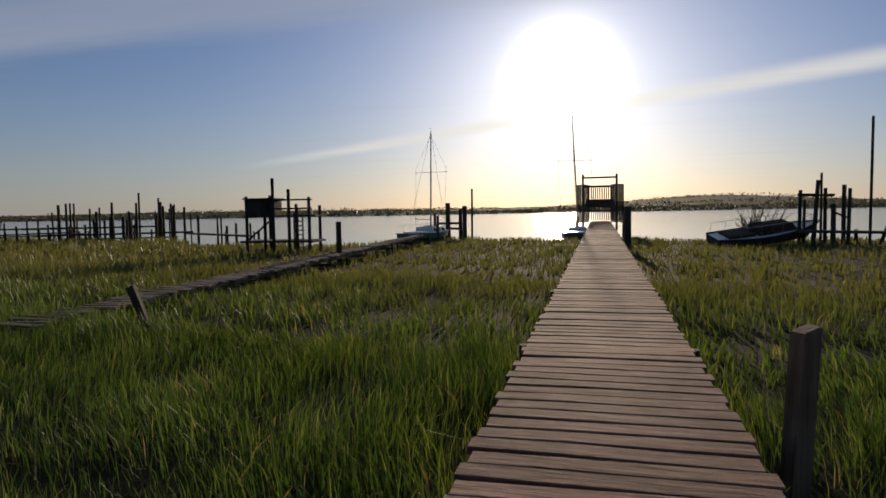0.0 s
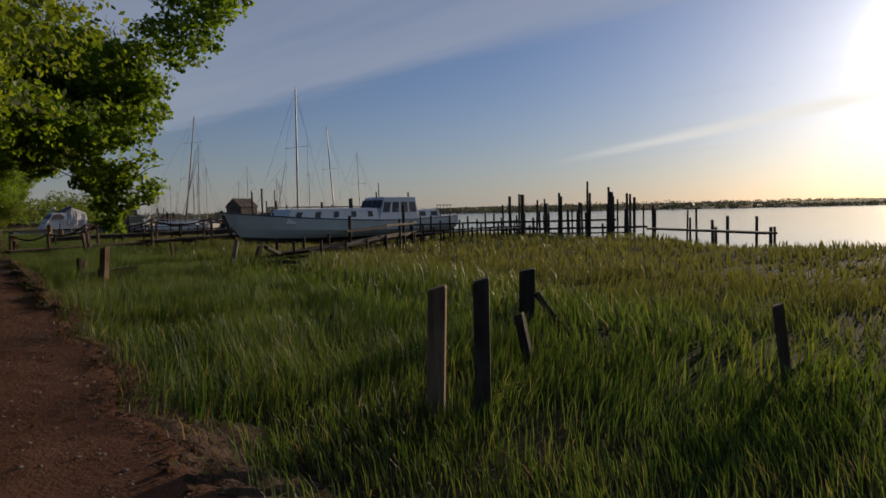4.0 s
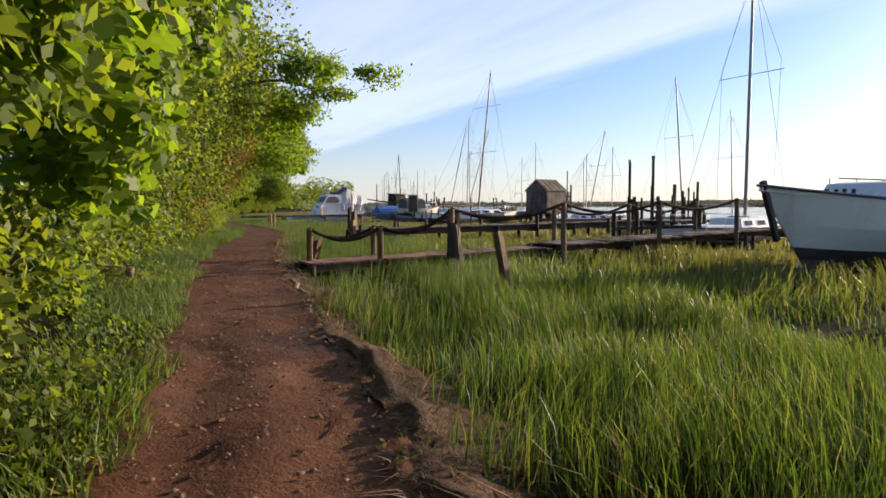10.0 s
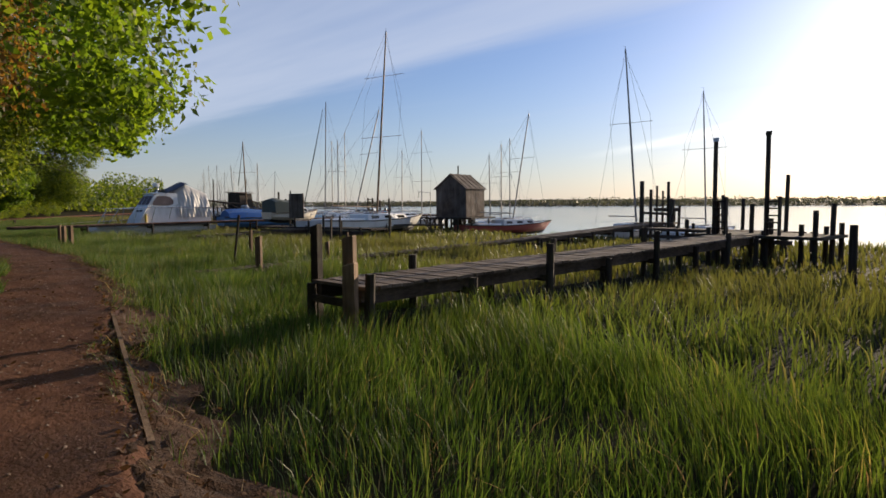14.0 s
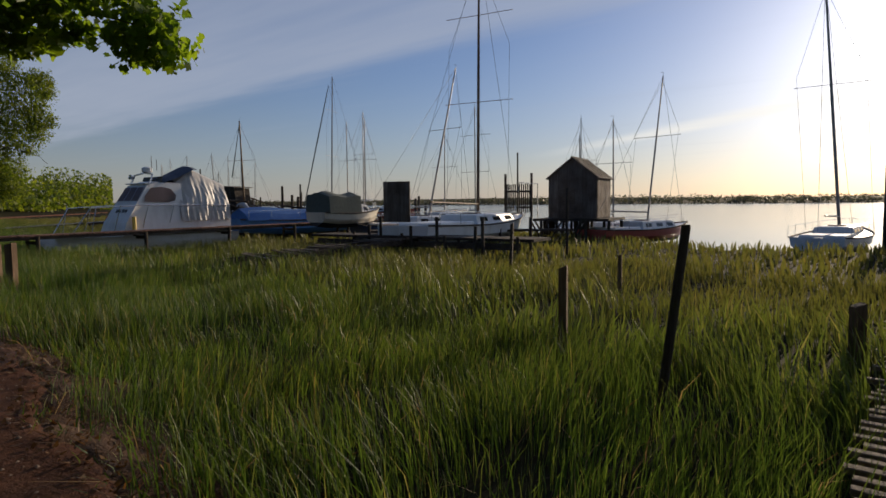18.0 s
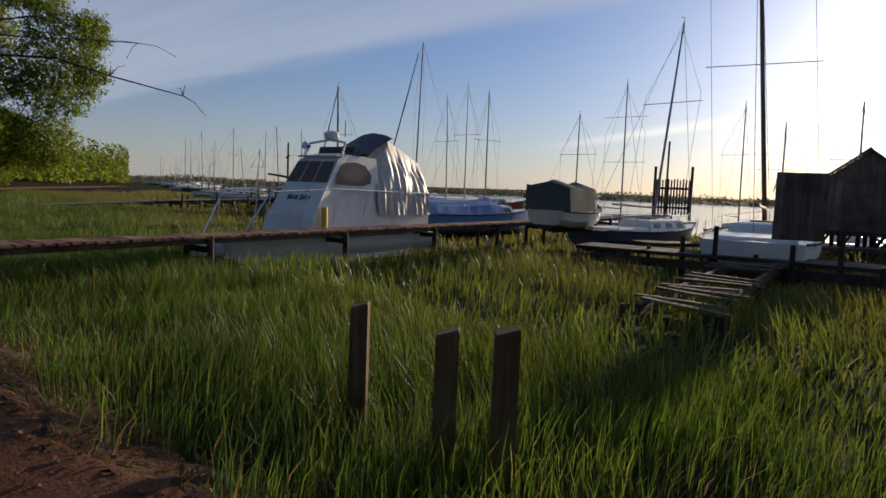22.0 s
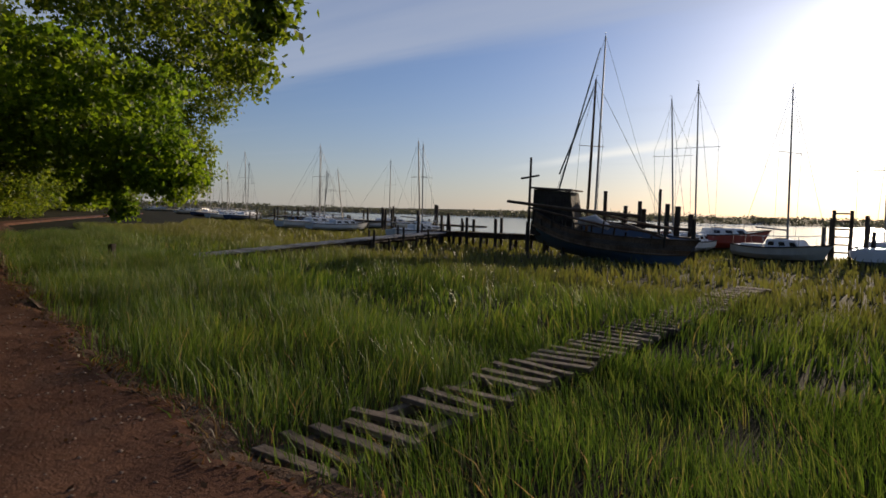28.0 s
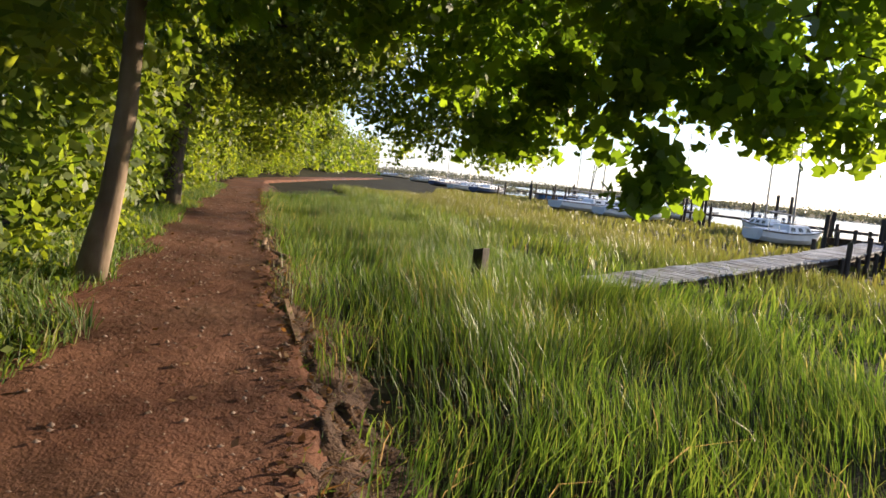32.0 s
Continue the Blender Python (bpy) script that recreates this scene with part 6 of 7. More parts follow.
def rope_jetty():
    top = jetty("footbridge of broad planks between rope-hung posts", (-32.64, 21.05, 0.05), (-32.95, 25.47, 0.12), 0.70, 0.135, 0.010, M_PLANK, 81, bent=0.6, leg_gap=2.0)
    jetty("outer footbridge of loose weathered planks", (-32.88, 25.58, 0.17), (-33.3, 32.55, 0.30), 0.95, 0.14, 0.014, M_PLANK_GREY, 82, bent=2.5, skew=3, leg_gap=1.5)
    fence = thing("rope_fence", "round posts hung with thick dark mooring rope", "fence", (-32.58, 20.98, 0))
    left = [(-34.25, 21.57, 0.49), (-33.50, 22.46, 0.54), (-33.42, 24.05, 0.80), (-33.42, 26.2, 0.86), (-33.5, 28.2, 0.9), (-33.7, 30.4, 0.95)]
    right = [(-32.84, 21.18, 0.56), (-32.50, 22.20, 0.57), (-32.14, 23.25, 0.84), (-32.35, 25.6, 0.92), (-32.45, 28.0, 0.95), (-32.6, 30.4, 1.0)]
    for row in (left, right):
        for x, y, h in row:
            low = float(land(x, y)) - 0.1
            part("post", tube([(x + 32.58, y - 20.98, low), (x + 32.58, y - 20.98, h - 0.01), (x + 32.58, y - 20.98, h)], [0.05, 0.047, 0.036], 10), M_POST, fence)
        for a, b in zip(row, row[1:]):
            pa, pb = Vector(a) - Vector((-32.58, 20.98, 0)), Vector(b) - Vector((-32.58, 20.98, 0))
            rope("", pa, pb, 0.17 + 0.04 * random.Random(int(a[1] * 10)).random(), 0.027, fence)
    square_post("square sawn post with a slanting foot board", -33.45, 21.35, 0.34, 0.10, (0.12, 0.06), 30)
    # big rotten stump beside the footbridge
    bm = bmesh.new()
    r = random.Random(8)
    rings = []
    for k in range(7):
        f = k / 6
        rad = 0.19 * (1 - 0.5 * f)
        rings.append([(rad * math.cos(a) * r.uniform(0.85, 1.15), rad * 0.8 * math.sin(a) * r.uniform(0.85, 1.15), f * 0.86 + (r.uniform(-0.05, 0.08) if k == 6 else 0)) for a in (6.283 * i / 11 for i in range(11))])
    add_loft(bm, rings)
    ob = part("mooring_stump", bm, M_PILE)
    ob.matrix_basis = pose(-32.04, 23.28, float(land(-32.04, 23.28)) - 0.08, 2, -4, 0)
    tagged(ob, "thick rotten mooring stump beside the footbridge", "post")
    pole_run("old_fence", "low rails and piles of an old stage by the footbridge", "piles",
             [(-35.30, 29.42, 0.75, 0.06, 0, 0), (-34.29, 31.22, 0.8, 0.06, 0, 0), (-36.30, 31.14, 0.7, 0.06, 0, 0)],
             [((-35.30, 29.42, 0.3), (-34.29, 31.22, 0.35), 0.05, 0.08)])


def raised_jetty():
    jetty("raised plank jetty on stout posts leading to mooring poles", (-38.72, 23.90, 0.29), (-38.95, 33.4, 0.36), 0.88, 0.13, 0.012, M_PLANK_GREY, 83, bent=0.8, leg_gap=1.2, leg_top=0.26, leg_r=0.05, beam=0.14)
    square_post("tall square post at the jetty's landward end", -39.22, 23.98, 0.84, 0.085, mat=M_PILE)
    square_post("stout post at the jetty's landward end", -38.42, 23.82, 0.76, 0.10, turn=35)
    square_post("shorter stout post at the jetty's landward end", -38.30, 23.74, 0.53, 0.11, turn=35)
    stage = thing("pole_jetty", "jetty head with tall mooring poles and slatted wooden steps", "jetty", (-38.9, 34.0, 0.3))
    for x, h in ((-0.62, 2.0), (0.42, 2.05)):
        part("pole", tube([(x, -0.1, -1.4), (x, -0.1, h)], [0.05, 0.045], 8), M_PILE, stage)
        part("pole_cap", tube([(x, -0.1, h), (x, -0.1, h + 0.08)], 0.06, 8), M_PLASTIC if x < 0 else M_PILE, stage)
        for k in range(6):
            part("step", box((x + 0.12, -0.12, 0.05 + 0.14 * k), (0.26, 0.12, 0.03)), M_PILE, stage)
        for sx in (0.0, 0.25):
            part("step_side", box((x + sx, -0.12, 0.42), (0.03, 0.12, 0.85)), M_PILE, stage)
    part("head_deck", box((0.2, 0.5, 0.04), (2.6, 1.6, 0.06)), M_PILE, stage)
    r = random.Random(4)
    for k in range(14):
        x, y = r.uniform(-1.0, 1.6), r.uniform(-0.2, 1.3)
        part("pile", tube([(x, y, -1.5), (x + r.uniform(-0.05, 0.05), y, r.uniform(0.1, 0.8))], 0.05, 7), M_PILE, stage)
    # second stage behind, with low deck and poles
    poles = []
    for k in range(14):
        f = k / 13
        x, y = -43.2 + 4.7 * f + r.uniform(-0.3, 0.3), 38.4 - 1.6 * f + r.uniform(-0.5, 0.5)
        poles.append((x, y, r.choice([0.35, 0.4, 0.5, 1.2, 1.7]) + r.uniform(-0.1, 0.1), 0.05, r.uniform(-0.03, 0.03), 0))
    pole_run("long_stage", "long dark landing stage on piles behind the marsh", "jetty", poles, [((-43.2, 38.15, 0.25), (-38.72, 36.40, 0.3), 0.7, 0.08), ((-43.2, 37.88, 0.05), (-38.70, 36.07, 0.1), 0.06, 0.1)])


def low_boardwalks():
    jetty("sunken slatted boardwalk overgrown with reeds", (-44.14, 24.80, -0.07), (-45.0, 34.6, 0.06), 0.44, 0.05, 0.05, M_PLANK_GREY, 85, bent=2, missing=0.04, skew=2.5, leg_gap=3.0, beam=0.06, leg_r=0.025)
    jetty("raised outer boardwalk running up to a mooring stage", (-45.0, 34.6, 0.06), (-46.0, 43.6, 0.26), 0.7, 0.10, 0.02, M_PLANK_GREY, 84, bent=1, leg_gap=1.3, leg_r=0.04)
    pole_run("mooring_stage", "tall grey mooring posts round a small deck over the water", "jetty",
             [(-46.62, 43.6, 1.88, 0.10, 0, 0), (-46.45, 44.0, 1.55, 0.07, 0, 0), (-46.35, 44.3, 1.70, 0.05, 0, 0), (-46.2, 44.5, 1.5, 0.05, 0, 0), (-45.5, 43.9, 1.16, 0.10, 0, 0), (-45.68, 44.2, 1.2, 0.07, 0, 0), (-45.35, 44.1, 0.9, 0.06, 0.05, 0), (-45.9, 44.9, 0.7, 0.05, 0, 0)],
             [((-46.6, 43.7, 0.22), (-45.4, 44.0, 0.22), 0.8, 0.08), ((-46.6, 43.75, 0.62), (-45.5, 43.95, 0.58), 0.06, 0.10), ((-46.2, 43.65, -0.5), (-45.5, 43.8, 0.15), 0.05, 0.07), ((-45.5, 43.78, -0.5), (-46.2, 43.62, 0.15), 0.05, 0.07), ((-46.3, 44.3, 0.75), (-45.5, 44.1, 0.75), 0.5, 0.14)])
    jetty("collapsed boardwalk with bare side beams and loose planks", (-54.42, 28.95, 0.02), (-55.35, 37.2, 0.26), 0.85, 0.09, 0.16, M_SHED, 86, bent=5, missing=0.35, skew=9, leg_gap=2.0, beam=0.10)
    jetty("long clean plank boardwalk leading past a moored catamaran", (-59.30, 24.56, 0.35), (-62.71, 48.41, 0.38), 0.46, 0.105, 0.022, M_PLANK, 87, leg_gap=2.2, beam=0.07, skew=0.8, first_leg=1)
    gate = thing("gate", "dark slatted gate across the boardwalk's end", "gate", (-62.78, 49.19, 0.38), 6)
    for k in range(12):
        part("slat", box((-0.66 + k * 0.12, 0, 0.75), (0.06, 0.03, 1.45 + 0.06 * math.sin(k * 2.2))), M_PILE, gate)
    for z in (0.3, 1.1):
        part("gate_rail", box((0, 0.03, z), (1.5, 0.04, 0.09)), M_PILE, gate)
    part("gate_post", box((-0.75, 0, 0.9), (0.09, 0.09, 2.2)), M_PILE, gate)
    part("gate_post", box((0.75, 0, 0.9), (0.09, 0.09, 2.2)), M_PILE, gate)
    square_post("tall bare mooring pole beyond the boardwalk", -63.37, 49.96, 3.5, 0.09, mat=M_PILE, round_post=True, low=-1.5)
    jetty("sunken ladder-like slatted boardwalk in the reeds", (-66.71, 23.75, -0.05), (-67.09, 33.2, -0.03), 0.52, 0.075, 0.10, M_PLANK_GREY, 88, bent=3, missing=0.05, skew=5, leg_gap=3.0, beam=0.05, leg_r=0.022)
    tower = pole_run("mooring_tower", "dark timber tower with ladder beside a moored boat", "piles",
                     [(-68.07, 46.17, 0.9, 0.07, 0, 0), (-67.77, 45.88, 1.45, 0.06, 0, 0), (-67.28, 45.89, 1.45, 0.06, 0, 0), (-66.90, 46.21, 1.3, 0.07, 0, 0), (-67.99, 47.07, 1.2, 0.07, 0, 0), (-66.95, 47.12, 1.0, 0.07, 0, 0), (-66.73, 46.52, 0.8, 0.07, 0, 0)],
                     [((-67.77, 45.83, 0.1 + 0.25 * k), (-67.28, 45.84, 0.1 + 0.25 * k), 0.04, 0.05) for k in range(6)])
    jetty("long boardwalk crossing the marsh, grey-blue with painted sky sheen", (-77.65, 29.2, -0.05), (-78.75, 35.6, 0.18), 0.6, 0.10, 0.02, M_PLANK_SKY_SHEEN, 89, leg_gap=1.2, leg_r=0.035)
    jetty("outer stage on dark piles", (-78.75, 35.6, 0.18), (-80.6, 42.2, 0.30), 0.7, 0.11, 0.02, M_PLANK_SKY_SHEEN, 90, leg_gap=0.9, leg_top=0.3)


def hut_on_piles():
    """Boarded hut with a gabled roof on a crowd of piles."""
    top = thing("boat_hut", "weathered board hut with a gabled roof on piles", "hut", (-54.95, 41.75, 0.42), 14)
    w, d, h, ridge = 1.6, 1.7, 1.30, 0.62
    for sy, name in ((-1, "front_wall"), (1, "back_wall")):
        bm = bmesh.new()
        prof = [(-w / 2, 0), (w / 2, 0), (w / 2, h), (0, h + ridge), (-w / 2, h)]
        add_loft(bm, [[(x, sy * d / 2 - 0.02, z) for x, z in prof], [(x, sy * d / 2 + 0.02, z) for x, z in prof]])
        wall = part(name, bm, M_SHED, top)
        for k in range(10):
            x = -w / 2 + (k + 0.5) * w / 10
            hh = h + ridge * (1 - abs(x) / (w / 2))
            part("board", box((x, sy * (d / 2 + 0.028), hh / 2), (w / 10 - 0.012, 0.016, hh - 0.04)), M_SHED, wall)
    for sx in (-1, 1):
        bm = box((sx * (w / 2 - 0.02), 0, h / 2), (0.04, d - 0.05, h))
        wall = part("side_wall", bm, M_SHED, top)
        for k in range(10):
            y = -d / 2 + (k + 0.5) * d / 10
            part("board", box((sx * (w / 2 + 0.008), y, h / 2), (0.016, d / 10 - 0.012, h - 0.03)), M_SHED, wall)
        slope = math.degrees(math.atan2(ridge, w / 2))
        roof = part("roof", box((sx * w / 4 * 1.05, 0, h + ridge / 2 + 0.02), (math.hypot(w / 2, ridge) * 1.12, d + 0.24, 0.04), pose(0, 0, 0, 0, sx * slope, 0)), M_SHED, top)
        for k in range(5):
            part("roof_batten", box((sx * w / 4 * 1.05, -d / 2 + k * d / 4, h + ridge / 2 + 0.055), (math.hypot(w / 2, ridge) * 1.1, 0.03, 0.02), pose(0, 0, 0, 0, sx * slope, 0)), M_PILE, roof)
    part("door", box((-0.12, -d / 2 - 0.05, 0.52), (0.42, 0.03, 1.0)), M_PLANK_GREY, top)
    part("deck", box((0, 0, -0.05), (2.5, 2.3, 0.08)), M_PILE, top)
    r = random.Random(12)
    for k in range(24):
        x, y = r.uniform(-1.3, 1.4), r.uniform(-1.2, 1.2)
        part("pile", tube([(x, y, -1.6), (x + r.uniform(-0.15, 0.15), y, -0.06)], 0.05, 7), M_PILE, top)
    for k in range(8):
        a = (r.uniform(-1.3, 1.3), -1.15, -0.9)
        part("brace", tube([a, (a[0] + r.choice([-0.5, 0.5]), -1.15, -0.08)], 0.03, 6), M_PILE, top)
    part("pipe_frame", tube([(-1.25, -0.7, 0.0), (-1.25, -0.7, 1.15), (-1.9, -0.7, 1.2), (-1.95, -0.7, 0.9)], 0.018, 6), M_STEEL, top)
    box_ = thing("board_screen", "upright dark plank screen on a stage, boards paled for haze", "screen", (-54.22, 32.56, 0.55), 25)
    # boards use a paler wood, which puts the haze into their colour
    for k in range(6):
        part("board", box((-0.26 + 0.105 * k, 0, 0.45), (0.10, 0.03, 0.9)), M_SHED, box_)
    for z in (0.2, 0.7):
        part("batten", box((0, 0.03, z), (0.62, 0.03, 0.06)), M_PILE, box_)
    pole_run("dark_stage", "dark stage of planks and piles below the moored boats", "jetty",
             [(-56.6 + 0.55 * k, 33.3 + 0.25 * math.sin(k * 3), 0.25 + 0.2 * (k % 3), 0.04, 0, 0) for k in range(10)] + [(-50.89, 34.22, 1.25, 0.03, 0, 0), (-52.92, 35.87, 0.6, 0.05, 0, 0)],
             [((-57.76, 33.22, 0.16), (-51.54, 34.30, 0.16), 0.9, 0.06), ((-57.38, 32.77, 0.02), (-51.72, 33.74, 0.02), 0.06, 0.14), ((-57.26, 34.39, 0.2), (-54.2, 39.9, 0.1), 0.6, 0.06)])


def catamaran():
    """White motor catamaran with a high deckhouse, its rear under a sheet; bows towards the land."""
    top = thing("catamaran", "white motor catamaran with a big windscreen, stern under a silver sheet", "boat", (-60.90, 30.1, 0.04), -83)
    L = 4.7
    for sgn in (1, -1):
        rings = hull_rings(L, 0.40, 0.34, 0.03, 0.0, stern=0.9, bow_rake=0.06, fine=0.75)
        bm = hull_part(bmesh.new(), rings, 0, 7)
        bmesh.ops.translate(bm, verts=bm.verts, vec=(0.24, sgn * 0.52, -0.16))
        hull = part("hull", bm, M_WHITE, top)
        bm = bmesh.new()
        row = [[bm.verts.new((r_[7][0] + 0.24, sgn * 0.52 + s * r_[7][1], r_[7][2] - 0.17)) for s in (-1, 1)] for r_ in rings]
        for a, b in zip(row, row[1:]):
            bm.faces.new((a[0], b[0], b[1], a[1]))
        part("foredeck", bm, M_WHITE, hull)
        part("keel", box((0.2, sgn * 0.52, -0.10), (3.4, 0.10, 0.32), None, 0.02), M_WHITE, hull)
    # bridge deck and deckhouse: outline along the boat, half width at each height
    prof = [(-1.95, 0.12), (1.2, 0.10), (1.05, 0.50), (0.74, 1.0), (0.44, 1.44), (0.2, 1.52), (-0.5, 1.50), (-0.55, 0.62), (-1.95, 0.60)]
    wide_at = lambda z: 0.56 if z < 0.65 else 0.55 - 0.10 * (z - 0.65) / 0.85  # noqa: E731
    bm = bmesh.new()
    add_loft(bm, [[(x, -wide_at(z), z) for x, z in prof], [(x, -wide_at(z) * 0.6, z + (0.03 if z > 1.3 else 0)) for x, z in prof], [(x, wide_at(z) * 0.6, z + (0.03 if z > 1.3 else 0)) for x, z in prof], [(x, wide_at(z), z) for x, z in prof]])
    house = part("deckhouse", bm, M_WHITE, top)
    front = lambda z, out=0.012: 0.74 - 0.30 * (z - 1.0) / 0.44 + out + 0.02 * (z > 1.3)  # noqa: E731
    for k in range(3):  # windscreen panes
        y0, y1 = -0.49 + 0.335 * k, -0.49 + 0.335 * k + 0.305
        bm = bmesh.new()
        bm.faces.new([bm.verts.new(p) for p in ((front(1.05), y0, 1.05), (front(1.05), y1, 1.05), (front(1.40), y1 * 0.9, 1.40), (front(1.40), y0 * 0.9, 1.40))])
        bmesh.ops.solidify(bm, geom=bm.faces[:], thickness=-0.02)
        part("windscreen_pane", bm, M_GLASS_BROWN_LIT, house)
    part("windscreen_brow", box((0.42, 0, 1.49), (0.16, 0.92, 0.03), None, 0.01), M_PLASTIC, house)
    for sgn in (1, -1):
        bm = bmesh.new()
        pts = [(0.56, 1.03), (0.52, 1.18), (0.34, 1.38), (0.05, 1.41), (-0.20, 1.36), (-0.34, 1.20), (-0.30, 1.06), (-0.08, 1.01)]
        bm.faces.new([bm.verts.new((x, sgn * (wide_at(z) + 0.008), z)) for x, z in pts])
        bmesh.ops.solidify(bm, geom=bm.faces[:], thickness=0.02 * sgn)
        part("side_window", bm, M_GLASS_BROWN_LIT, house)
        part("bow_rail", tube([(2.35, sgn * 0.45, 0.20), (1.9, sgn * 0.55, 0.88), (0.6, sgn * 0.60, 0.95), (-1.9, sgn * 0.61, 0.92)], 0.013, 6), M_STEEL, top)
        for x in (1.9, 1.2, 0.5, -0.2, -0.8, -1.4, -1.9):
            part("stanchion", tube([(x + 0.18, sgn * 0.52, 0.18), (x, sgn * 0.60, 0.94)], 0.010, 5), M_STEEL, top)
        part("fender", tube([(0.9, sgn * 0.63, 0.34), (0.9, sgn * 0.63, 0.66)], [0.05, 0.05], 8), M_ORANGE if sgn < 0 else M_YELLOW, top)
    part("boarding_plank", box((1.4, -0.66, 0.40), (0.07, 0.02, 0.62), pose(0, 0, 0, 0, 28, 0)), M_YELLOW, top)
    # dark bars where the painted name runs across the front
    bars = bmesh.new()
    for k in range(13):
        if k in (6,):
            continue
        y, z = -0.25 + 0.042 * k, 0.80 - 0.01 * (k % 2)
        add_box(bars, (1.05 - 0.31 * (z - 0.5) / 0.5 + 0.004, y, z), (0.008, 0.024, 0.12 if k in (0, 7) else 0.055 + 0.02 * (k % 3)), pose(0, 0, 0, 8, -32, 0))
    part("name_lettering", bars, M_LETTER, top, "dark painted name on the bow front")
    bars = bmesh.new()
    for k in range(4):
        add_box(bars, (-1.7 + 0.10 * k, -0.565, 0.47), (0.05, 0.006, 0.09))
    part("number_lettering", bars, M_LETTER, top, "dark painted number on the side")
    # silver sheet that hangs from the flybridge frame to the deck
    bm = bmesh.new()
    rows = []
    for i in range(19):
        f = i / 18
        x = -0.42 - 1.5 * f
        peak = 1.62 + 0.34 * min(f / 0.32, 1) if f < 0.32 else 1.96 - 0.40 * (f - 0.32) / 0.68
        ring = []
        for k in range(25):
            s = k / 24 * 2 - 1
            run = abs(s)
            fold = 0.03 * math.sin(13 * f + 5 * run + 1) * math.sin(5 * f + 2 * s) + 0.016 * math.sin(41 * f * (1 + 0.25 * run) + 3 * s) + 0.01 * math.sin(9 * run + 17 * f)
            if run < 0.36:
                y, z = s / 0.36 * 0.34, peak - 0.10 * (run / 0.36) ** 2
            else:
                g = (run - 0.36) / 0.64
                y, z = math.copysign(0.34 + 0.27 * min(1, g * 1.5) + fold * min(1, g * 3), s), peak - 0.10 - (peak - 0.10 - 0.52) * g
            ring.append((x + 0.02 * math.sin(17 * s), y, z))
        rows.append(ring)
    add_loft(bm, rows, closed=False, caps=False)
    end = [bm.verts.new(p) for p in rows[-1]]
    bm.faces.new(end)
    part("sheet", bm, M_TARP, top, "creased silver-grey tarpaulin")
    bm = bmesh.new()
    add_loft(bm, [[(x, y, z - 0.55 * abs(y) ** 2 + 0.02) for y in (-0.46, -0.25, 0, 0.25, 0.46)] for x, z in ((0.02, 1.56), (-0.15, 1.66), (-0.45, 1.76), (-0.90, 1.98), (-1.02, 1.97))], closed=False, caps=False)
    part("flybridge_canopy", bm, M_TARP_DARK, top, "sagging dark blue canvas canopy")
    part("flybridge_screen", box((0.02, 0, 1.60), (0.03, 0.86, 0.16), pose(0, 0, 0, 0, -18, 0), 0.005), M_GLASS, top)
    part("radar_arch", tube([(0.35, -0.44, 1.50), (0.25, -0.42, 1.72), (0.2, 0, 1.78), (0.25, 0.42, 1.72), (0.35, 0.44, 1.50)], 0.022, 7), M_STEEL, top)
    part("radar_dome", tube([(0.15, 0.0, 1.79), (0.15, 0, 1.82), (0.15, 0, 1.90), (0.15, 0, 1.93)], [0.11, 0.13, 0.13, 0.08], 12), M_PLASTIC, top)
    part("search_lamp", tube([(0.30, -0.40, 1.66), (0.40, -0.40, 1.68)], [0.05, 0.07], 9), M_STEEL, top)
    part("aerial", tube([(0.05, 0.05, 1.9), (0.05, 0.05, 2.22)], 0.008, 5), M_TAR, top)
    part("aerial", tube([(-0.05, 0.12, 1.85), (-0.05, 0.12, 2.12)], 0.008, 5), M_TAR, top)
    part("tiller_engine", box((-2.05, 0.2, 0.5), (0.22, 0.24, 0.42), None, 0.04), M_TAR, top)


